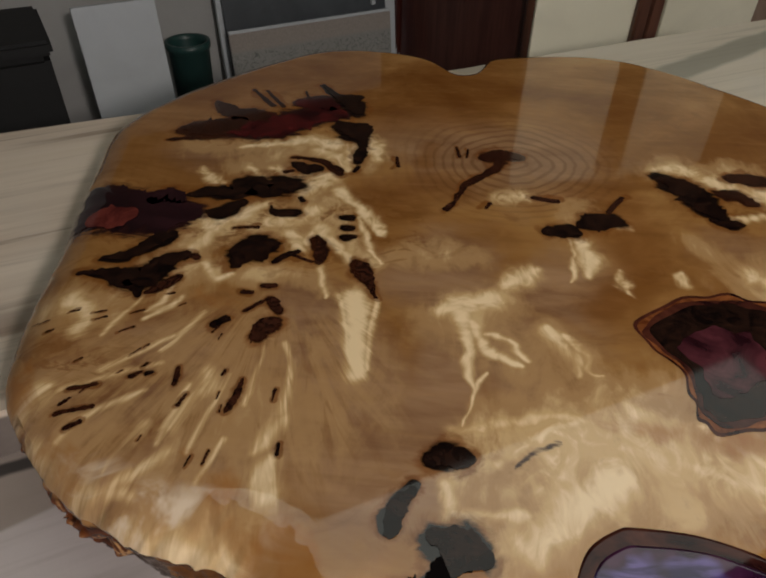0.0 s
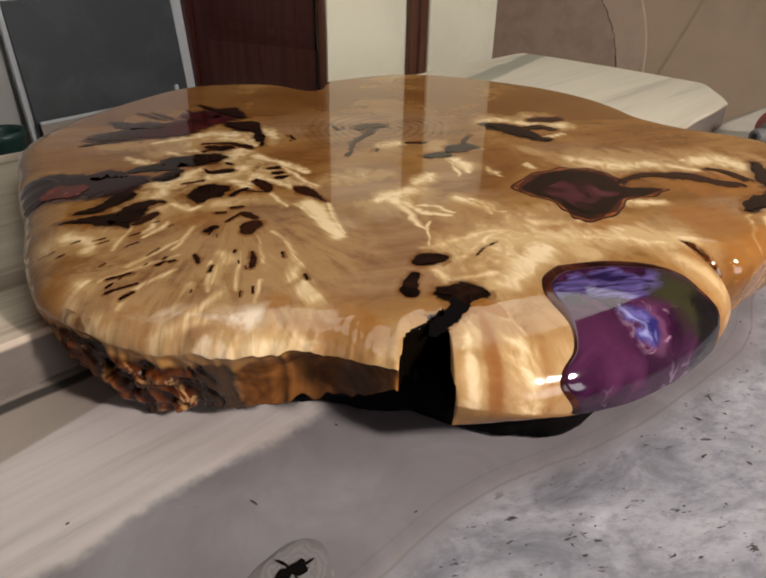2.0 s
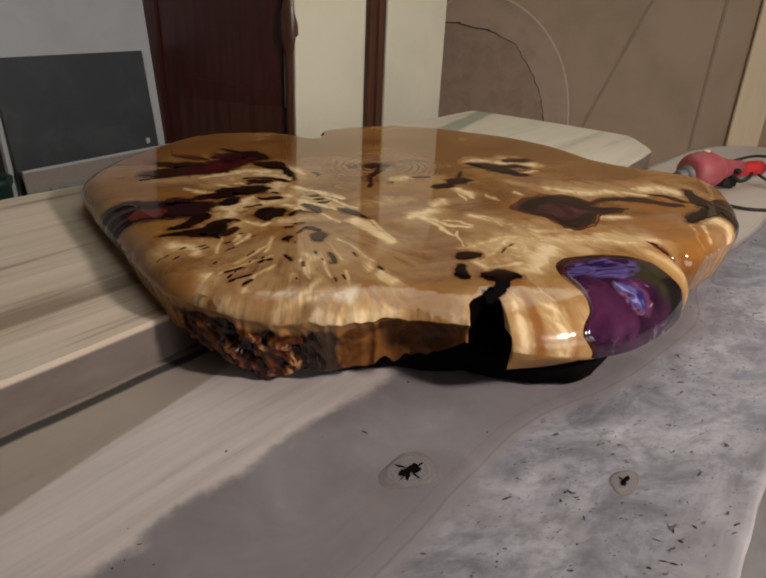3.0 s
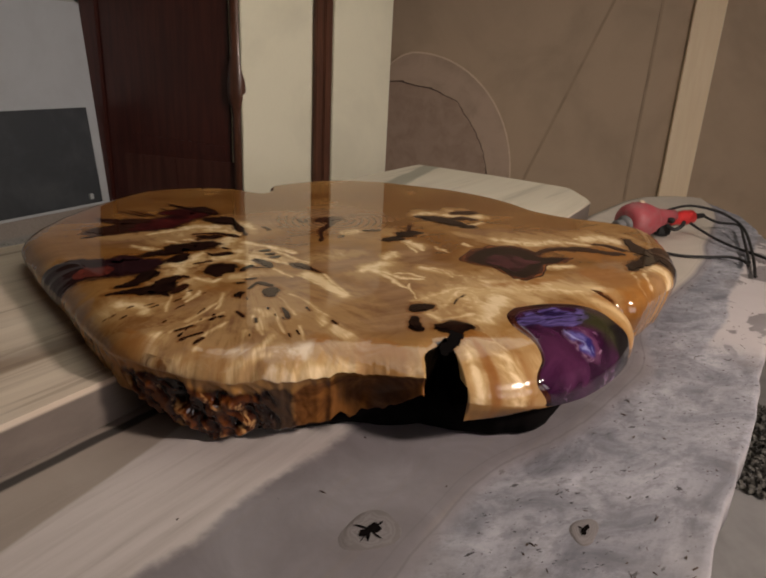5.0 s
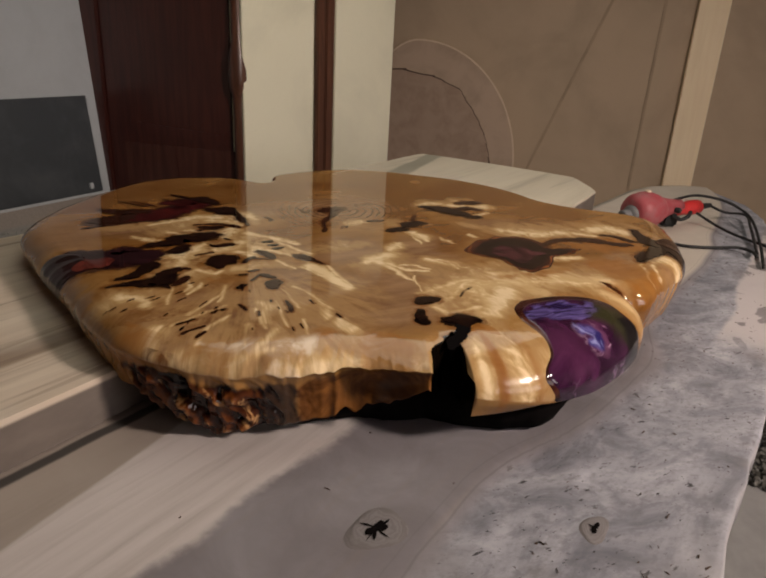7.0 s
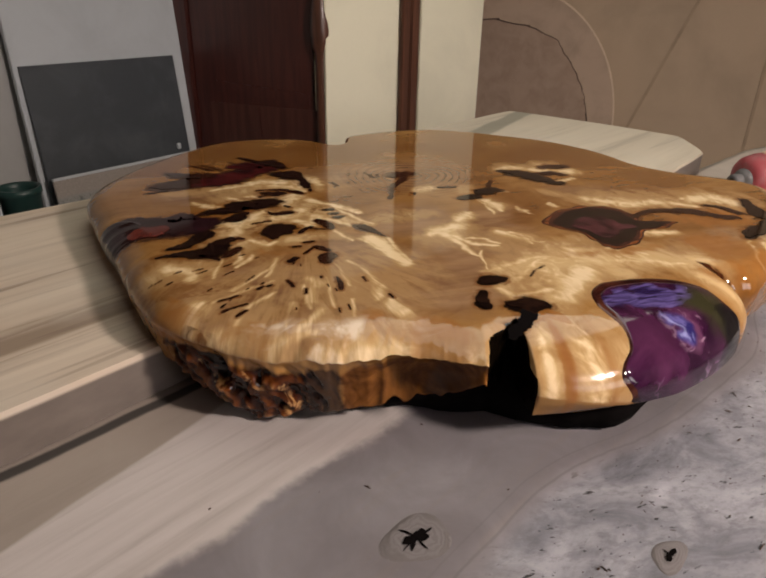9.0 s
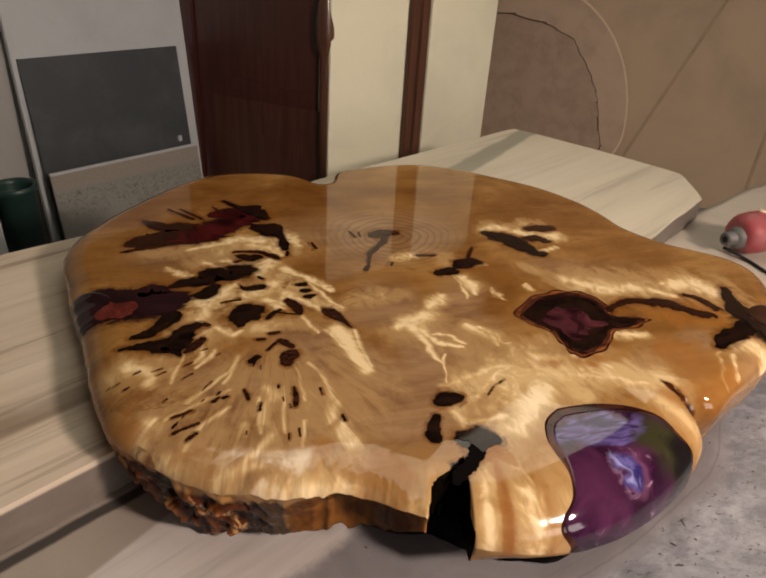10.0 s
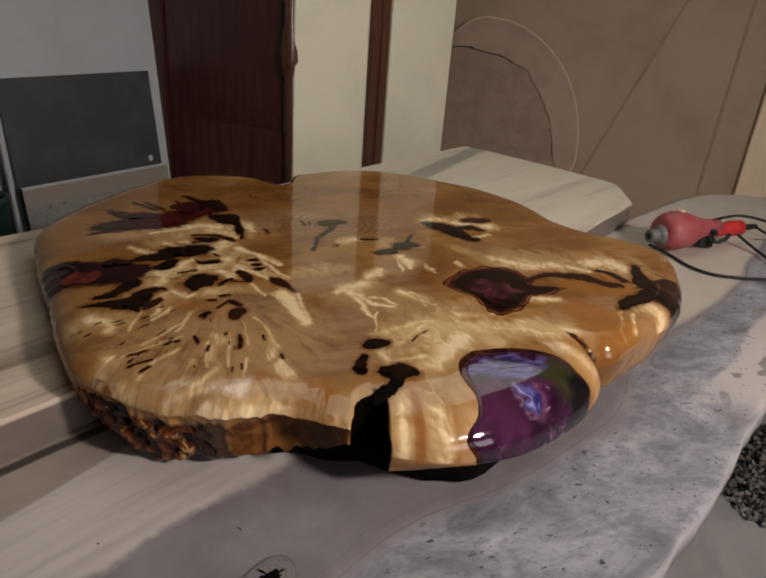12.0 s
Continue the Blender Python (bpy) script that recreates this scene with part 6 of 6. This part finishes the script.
def make_knot():
    """Weathered knot: growth rings, dark towards the rim."""
    m = Nodes("grey knot wood")
    ring = m.math("ADD", m.attr("ring"), m.math("MULTIPLY", m.noise(42.0, 4), 0.9))
    wave = m.math("SINE", m.math("MULTIPLY", ring, 34.0))
    c = m.mix(m.step(wave, -0.5, 0.9), (0.200, 0.183, 0.187), (0.168, 0.152, 0.153))
    c = m.mix(m.step(m.math("ABSOLUTE", m.math("SUBTRACT", ring, 1.42)), 0.25, 0.0), c, (0.150, 0.134, 0.132))
    m.bump(wave, 0.15, 0.001)
    return m.done(c, 0.8)


KNOT = make_knot()


def on_table(x, y, up):
    u, n = x * D.x + y * D.y, x * N.x + y * N.y
    return Vector((x, y, table_z(u, n) + up))


def table_knot(x, y, size, arms, seed, squash=0.55, turn=12):
    """A knot in the table's top with a splintered star of open cracks."""
    rnd = random.Random(seed)
    bm = bmesh.new()
    lay = bm.verts.layers.float.new("ring")
    c, s = math.cos(radians(turn)), math.sin(radians(turn))

    def at(r, a, up):
        u, v = size * r * math.cos(a), squash * size * r * math.sin(a)
        return on_table(x + u * c - v * s, y + u * s + v * c, up)
    rings = []
    for r, up in ((0.02, 0.0012), (0.3, 0.0012), (0.6, 0.0013), (0.85, 0.0011), (1.0, 0.0006), (1.12, -0.001)):
        row = []
        for k in range(40):
            a = 2 * math.pi * k / 40
            v = bm.verts.new(at(0.8 * r * (1 + 0.10 * math.sin(3 * a + seed) * r), a, up))
            v[lay] = r
            row.append(v)
        rings.append(row)
    bm.faces.new(rings[0])
    for p, q in zip(rings, rings[1:]):
        for k in range(40):
            bm.faces.new((p[k], q[k], q[(k + 1) % 40], p[(k + 1) % 40]))
    knot = part("knot", bm, KNOT, table, "weathered knot with a star of cracks", True)
    for k in range(arms):
        a, far, wide, swirl = 2 * math.pi * (k + rnd.uniform(-0.3, 0.3)) / arms, 0.22 + 0.45 * rnd.random() ** 2, rnd.uniform(0.12, 0.34), rnd.uniform(-0.12, 0.12)
        bm = bmesh.new()
        left, right = [], []
        for f in (0, 0.2, 0.4, 0.6, 0.8, 1):
            w = wide * (1 - f) ** 0.7 * (0.75 + 0.5 * rnd.random())
            left.append(bm.verts.new(at(f * far, a + w + swirl * f * f, 0.0022)))
            right.append(bm.verts.new(at(f * far + 0.01, a - w + swirl * f * f, 0.0022)))
        for i in range(5):
            bm.faces.new((left[i], left[i + 1], right[i + 1], right[i]))
        part("crack", bm, PITCH, knot)
    bm = bmesh.new()
    bm.faces.new([bm.verts.new(at(0.24 + 0.10 * math.cos(2.0 * a) + 0.05 * math.sin(3.0 * a + seed) + rnd.uniform(-0.05, 0.05), a, 0.0024)) for a in [2 * math.pi * k / 18 for k in range(18)]])
    part("hole", bm, PITCH, knot)


table_knot(-0.172, 0.110, 0.052, 11, 5, 0.75)
table_knot(0.098, 0.000, 0.034, 9, 9, 0.6, 25)


def chips():
    """Splinters and bark crumbs strewn on the table: small wedges."""
    rnd = random.Random(12)
    bm = bmesh.new()
    drift = (0.5, -0.1)
    for k in range(260):
        u, n = (rnd.uniform(-0.2, 1.9), rnd.uniform(-0.18, 0.03)) if k % 5 else (rnd.uniform(-0.6, 0.4), rnd.uniform(0.05, 0.45))
        if k % 3 and k > 20:                     # most crumbs gather in loose drifts
            u, n = drift[0] + rnd.gauss(0, 0.05), min(0.03, drift[1] + rnd.gauss(0, 0.025))
        else:
            drift = (u, min(n, 0.0))
        a, l, w = rnd.uniform(0, 6.3), 0.001 + 0.006 * rnd.random() ** 2.5, rnd.uniform(0.0004, 0.0015)
        m = Matrix.Translation(un(u, n, table_z(u, n) + 0.001)) @ pose(0, 0, 0, rnd.uniform(-10, 10), rnd.uniform(-10, 10), math.degrees(a))
        v = [bm.verts.new(m @ Vector(p)) for p in ((-l, -w, 0), (l, -w * 0.4, 0), (l * 0.8, w, 0), (-l * 0.7, w * 0.8, 0), (0, 0, w * 1.4))]
        for i in range(4):
            bm.faces.new((v[i], v[(i + 1) % 4], v[4]))
        bm.faces.new((v[3], v[2], v[1], v[0]))
    return bm


tagged(part("wood_chips", chips(), SEAM, None), "dark splinters and bark crumbs strewn on the table", "wood chips", kind="stuff")


def shavings(cx, cy, wide, count, seed):
    """A heap of curled shavings."""
    rnd = random.Random(seed)
    bm = bmesh.new()
    for k in range(count):
        r, a = wide * math.sqrt(rnd.random()), rnd.uniform(0, 6.3)
        h = max(0.0, 0.14 * (1 - (r / wide) ** 2)) * rnd.random()
        m = Matrix.Translation((cx + r * math.cos(a), cy + r * math.sin(a), h + 0.004)) @ pose(0, 0, 0, rnd.uniform(-60, 60), rnd.uniform(-60, 60), rnd.uniform(0, 360))
        rad, w, turn = rnd.uniform(0.005, 0.016), rnd.uniform(0.003, 0.007), rnd.uniform(1.5, 4.5)
        strip = []
        for i in range(6):
            t = turn * i / 5
            strip.append([bm.verts.new(m @ Vector((rad * math.cos(t), y, rad * math.sin(t) + rad))) for y in (-w, w)])
        for p, q in zip(strip, strip[1:]):
            bm.faces.new((p[0], p[1], q[1], q[0]))
    return bm


tagged(part("shavings", shavings(1.80, 0.58, 0.32, 3200, 3), SHAVINGS, None), "heap of dark curled shavings on the concrete floor", "shavings", kind="stuff")


# ---- along the walls ----
def flush_door(m, wide, high):
    """A dark varnished flush door leaf: a leaning rail across it and a dusty board below."""
    ob = thing("door_1", m.translation, "dark red varnished wooden door, dusty below", "door", kind="structure")
    part("leaf", box_bm((wide, 0.03, high), m @ pose(0, 0.0, high / 2), 0.003), DOOR, ob)
    low = 0.80
    part("rail", box_bm((wide - 0.16, 0.005, 0.055), m @ pose(0.05, -0.0180, low + 0.02, 0, 3.5), 0.002), DOOR, ob)
    part("panel", box_bm((0.66, 0.004, low - 0.08), m @ pose(0.06, -0.0175, (low - 0.08) / 2 + 0.03), 0.0015), DOORPANEL, ob, "dusty brown lower board")
    part("split", box_bm((0.008, 0.004, 0.16), m @ pose(0.040, -0.0215, 0.66, 0, -4), 0.0015), DOOR, ob)
    return ob


def turned_post(m, high):
    """The door post: a round bead with a thickened head at breast height."""
    rows = [(0.030, 0.0), (0.030, 0.99), (0.034, 1.03), (0.046, 1.06), (0.052, 1.12), (0.050, 1.20), (0.040, 1.26), (0.032, 1.30), (0.030, high)]
    return lathe_bm(rows, 20, m)


long_b = (Vector(B1) - Vector(A1)).length
flush_door(on_wall(A1, B1, long_b / 2 + 0.06, 0.03, 0.0), long_b - 0.12, 2.02)
door_frame = thing("door_frame", (*B1, 0), "dark red varnished door post", "door frame", kind="structure")
part("jamb", box_bm((0.10, 0.06, 2.1), on_wall(A1, B1, 0.07, 0.035, 1.05), 0.006), DOOR, door_frame)
part("post", turned_post(on_wall(A1, B1, long_b + 0.052, 0.055, 0.0), 2.1), TRIM, door_frame, "turned brown post", True)

# the cream cupboard front with its brown posts
cup_long = (Vector(C1) - Vector(C0)).length
cupboard = thing("cupboard", (*C0, 0), "tall cream-painted cupboard with brown varnished posts", "cupboard")
cm = on_wall(C0, C1, cup_long / 2, 0.0, 0.0)
part("body", box_bm((cup_long, 0.10, 2.03), cm @ pose(0, 0.08, 1.016)), CREAM, cupboard)
for x0, x1 in ((0.0, 0.445), (0.60, 1.056)):
    part("door_panel", box_bm((x1 - x0, 0.02, 1.94), on_wall(C0, C1, (x0 + x1) / 2, -0.015, 1.0), 0.003), CREAM, cupboard)
for x in (0.493, 0.554):
    part("post", box_bm((0.056, 0.035, 2.0), on_wall(C0, C1, x, -0.010, 1.0), 0.006), TRIM, cupboard)
part("cornice", box_bm((cup_long + 0.06, 0.16, 0.06), cm @ pose(0, 0.05, 2.062), 0.008), TRIM, cupboard)


def leaning(name, a, b, along, wide, high, thick, z0, lean, out, material, label, category, rim=None):
    m = on_wall(a, b, along, out, z0) @ pose(0, 0, 0, -lean)
    ob = thing(name, m.translation, label, category)
    part("sheet", box_bm((wide, thick, high), m @ pose(0, 0, high / 2), 0.003), material, ob)
    if rim:
        part("edge_strip", box_bm((wide, thick + 0.004, 0.012), m @ pose(0, 0, high + 0.006), 0.002), rim, ob)
    return ob


LA = (Vector(A1) - Vector(A0)).length
stone = leaning("stone_panel", A0, A1, LA - 0.51, 0.80, 0.98, 0.02, 0.0, 7, 0.20, SLATE, "dark grey stone panel leaning against the wall", "stone panel", SLATE)
stone_m = on_wall(A0, A1, LA - 0.51, 0.20, 0.0) @ pose(0, 0, 0, -7)
part("edge_strip", box_bm((0.012, 0.024, 0.98), stone_m @ pose(0.406, 0, 0.49), 0.002), WHITE, stone)
part("clip", box_bm((0.022, 0.016, 0.03), stone_m @ pose(0.33, -0.016, 0.53), 0.003), WHITE, stone, "small white clip")
leaning("ceramic_tile", A0, A1, LA - 0.525, 0.80, 0.50, 0.012, 0.0, 7, 0.28, ORNAMENT, "ceramic tile with a grey scroll border leaning on a stone panel", "tile", WHITE)
leaning("white_board", A0, A1, LA - 0.42, 1.02, 1.5, 0.03, 0.0, 4, 0.13, WHITE, "white painted board leaning against the wall", "board")
leaning("white_board", A0, A1, LA - 1.38, 0.30, 0.72, 0.03, 0.0, 6, 0.42, WHITE, "white panel leaning against the wall", "panel")
bin_m = on_wall(A0, A1, LA - 1.13, 0.34, 0.0) @ Matrix.Diagonal((0.68, 0.68, 1.06, 1))
crate_m = on_wall(A0, A1, LA - 1.95, 0.45, 0.0)
crate = thing("storage_crate", crate_m.translation, "black plastic storage crate on the floor", "crate")
part("body", box_bm((0.60, 0.40, 0.66), crate_m @ pose(0, 0, 0.331), 0.02), RUBBER, crate)
part("lid", box_bm((0.63, 0.43, 0.05), crate_m @ pose(0, 0, 0.688), 0.012), RUBBER, crate)
bin_ob = thing("plastic_bin", bin_m.translation, "dark green plastic bin on the floor", "bin")
part("body", lathe_bm([(0.10, 0.0), (0.12, 0.48), (0.132, 0.485), (0.132, 0.51), (0.115, 0.51), (0.11, 0.49), (0.095, 0.03)], 28, bin_m), GREEN, bin_ob, "", True)


# the oval table top, leaning on its long side
DISC = on_wall(D0, D1, 0.62, 0.20, 0.0) @ pose(0, 0, 0, -6)


def egg(inset, low=0, high=360):
    """The tabletop's outline, flatter at its foot and on the side behind the cupboard."""
    out = []
    for a in range(low, high, 4):
        c, s = math.cos(radians(a)), math.sin(radians(a))
        out.append((c * ((0.766 if c > 0 else 0.45) - inset), s * ((0.885 if s > 0 else 0.47) - inset)))
    return out


def leaf_bm(outline, out, thick, bevel):
    bm = extruded_bm(outline, 0.0, thick, bevel)
    bm.transform(DISC @ pose(0, out, 0.48, 90))
    return bm


roundel = thing("oval_tabletop", DISC.translation, "oval brown wooden tabletop leaning on the hardboard wall", "tabletop")
part("disc", leaf_bm(egg(0.0), 0.02, 0.04, 0.006), EDGE, roundel, "pale cut edge")
part("sapwood", leaf_bm(egg(0.012), -0.0195, 0.004, 0.0), SAPWOOD, roundel)
crack_at = [(-0.35, 0.66), (-0.105, 0.67), (0.11, 0.633), (0.20, 0.60), (0.31, 0.553), (0.36, 0.50), (0.425, 0.413), (0.48, 0.335), (0.527, 0.248), (0.55, 0.17), (0.574, 0.082), (0.60, 0.0), (0.635, -0.099), (0.625, -0.19)]
part("heartwood", leaf_bm(crack_at + [p for p in reversed(egg(0.03, 150, 336))], -0.0225, 0.004, 0.0), ROUNDEL, roundel, "brown heartwood")
jag = random.Random(4)
for k in range(len(crack_at) - 1):           # splits that vary in width and overlap end to end
    (x0, z0), (x1, z1) = crack_at[k], crack_at[k + 1]
    run = [(x0 + (x1 - x0) * f + jag.uniform(-0.006, 0.006), z0 + (z1 - z0) * f + jag.uniform(-0.006, 0.006)) for f in (-0.06, 0.3, 0.65, 1.06)]
    part("crack", tube_bm([DISC @ Vector((x, -0.0255, 0.48 + z)) for x, z in run], jag.uniform(0.0018, 0.0055)), SEAM, roundel, "dark crack in the wood")
# dark strips: a slanting shade line put in as colour, and an upright gap
for along, tilt in ((1.675, 20.0), (2.267, 1.0)):
    seam = tagged(part("panel_line", box_bm((0.018, 0.006, 1.7), on_wall(D0, D1, along, 0.0015, 0.98) @ pose(0, 0, 0, 0, tilt)), PANEL_LINE, None), "thin dark line on the hardboard", "seam", kind="structure")

plank_m = on_wall(D0, D1, 2.585, 0.03, 0.0)
plank_ob = thing("pine_plank", plank_m.translation, "pale pine plank standing against the hardboard wall", "plank")
part("plank", box_bm((0.20, 0.04, 2.3), plank_m @ pose(0, 0, 1.15), 0.004), PINE, plank_ob)

# ---- on the work table ----
def polisher():
    """A red power tool lying on its side: steel nose, ribbed motor, trigger, handle and cord sleeve."""
    nose, tail = Vector((1.264, 1.019, 0.810)), Vector((1.686, 1.035, 0.808))
    ob = thing("power_tool", (1.48, 1.03, LOW), "dusty red power tool with steel spindle on the pale slab", "power tool")
    q = (tail - nose).to_track_quat("Z", "Y").to_matrix().to_4x4()
    m = Matrix.Translation(nose) @ q
    body = Matrix.Translation((0, 0, 0.012)) @ m
    part("spindle", lathe_bm([(0.010, 0.0), (0.019, 0.0), (0.021, 0.005), (0.021, 0.03), (0.026, 0.034)], 24, m), STEEL, ob, "steel spindle", True)
    part("spindle_bore", lathe_bm([(0.0095, -0.0015), (0.0095, 0.004)], 18, m), RUBBER, ob)
    part("gear_head", lathe_bm([(0.026, 0.030), (0.034, 0.045), (0.040, 0.075), (0.044, 0.095)], 28, m), STEEL, ob, "grey metal gear head", True)
    part("motor_housing", lathe_bm([(0.036, 0.048), (0.052, 0.053), (0.062, 0.072), (0.066, 0.10), (0.064, 0.135), (0.056, 0.165), (0.046, 0.185), (0.030, 0.205)], 36, body, 0.96), TOOLRED, ob, "", True)
    part("neck", lathe_bm([(0.050, 0.15), (0.044, 0.19), (0.034, 0.225), (0.028, 0.27), (0.024, 0.31)], 24, Matrix.Translation((0, 0, 0.012)) @ m), TOOLRED, ob, "", True)
    part("gearbox_cover", box_bm((0.056, 0.030, 0.075), body @ pose(0.006, 0.046, 0.115), 0.012), TOOLRED, ob)
    part("lock_button", lathe_bm([(0.010, 0.0), (0.011, 0.004), (0.007, 0.008)], 16, body @ pose(0.010, 0.060, 0.13, -90)), EDGE, ob, "pale worn button")
    part("handle", lathe_bm([(0.020, 0.285), (0.024, 0.30), (0.023, 0.35), (0.028, 0.365), (0.027, 0.42)], 24, m), BRIGHTRED, ob, "bright red handle end", True)
    part("trigger", box_bm((0.040, 0.046, 0.085), m @ pose(-0.006, -0.030, 0.245, 10), 0.008), RUBBER, ob, "black trigger")
    part("switch_lock", lathe_bm([(0.008, 0.0), (0.010, 0.004), (0.010, 0.018), (0.006, 0.022)], 14, m @ pose(-0.030, 0.010, 0.245, 0, -80)), RUBBER, ob)
    part("cord_grip", tube_bm([m @ Vector(p) for p in ((-0.03, -0.01, 0.24), (-0.055, -0.02, 0.25), (-0.062, -0.01, 0.28), (-0.05, 0.0, 0.31))], 0.007), RUBBER, ob)
    part("cord_sleeve", lathe_bm([(0.014, 0.42), (0.012, 0.44), (0.009, 0.50)], 16, m), RUBBER, ob, "", True)
    return ob


polisher()


def cable(points, label):
    ob = thing("cable", (points[0][0], points[0][1], LOW), label, "cable", "cables on the table")
    part("cord", tube_bm(points, 0.0050, 8, 12), RUBBER, ob, "", True)


cable([(1.528, 1.028, 0.845), (1.67, 1.044, 0.85), (1.774, 1.012, 0.835), (1.837, 0.977, 0.81), (1.812, 0.896, 0.785), (1.623, 0.736, 0.757), (1.416, 0.592, 0.745)],
      "black power cord arching over the tool's handle")
cable([(1.765, 1.038, 0.806), (1.79, 0.99, 0.79), (1.936, 0.994, 0.765), (1.786, 0.874, 0.758), (1.50, 0.668, 0.757)], "black power cord trailing from the tool's handle")
cable([(1.655, 1.02, 0.795), (1.665, 0.93, 0.765), (1.64, 0.83, 0.757), (1.615, 0.70, 0.757), (1.60, 0.62, 0.757)], "black cord lying on the pale slab")
cable([(1.30, 1.045, 0.768), (1.326, 0.974, 0.757), (1.318, 0.88, 0.757), (1.345, 0.81, 0.757), (1.42, 0.765, 0.757), (1.50, 0.735, 0.757), (1.50, 0.685, 0.757), (1.465, 0.649, 0.757)],
      "black cord curving over the pale slab")
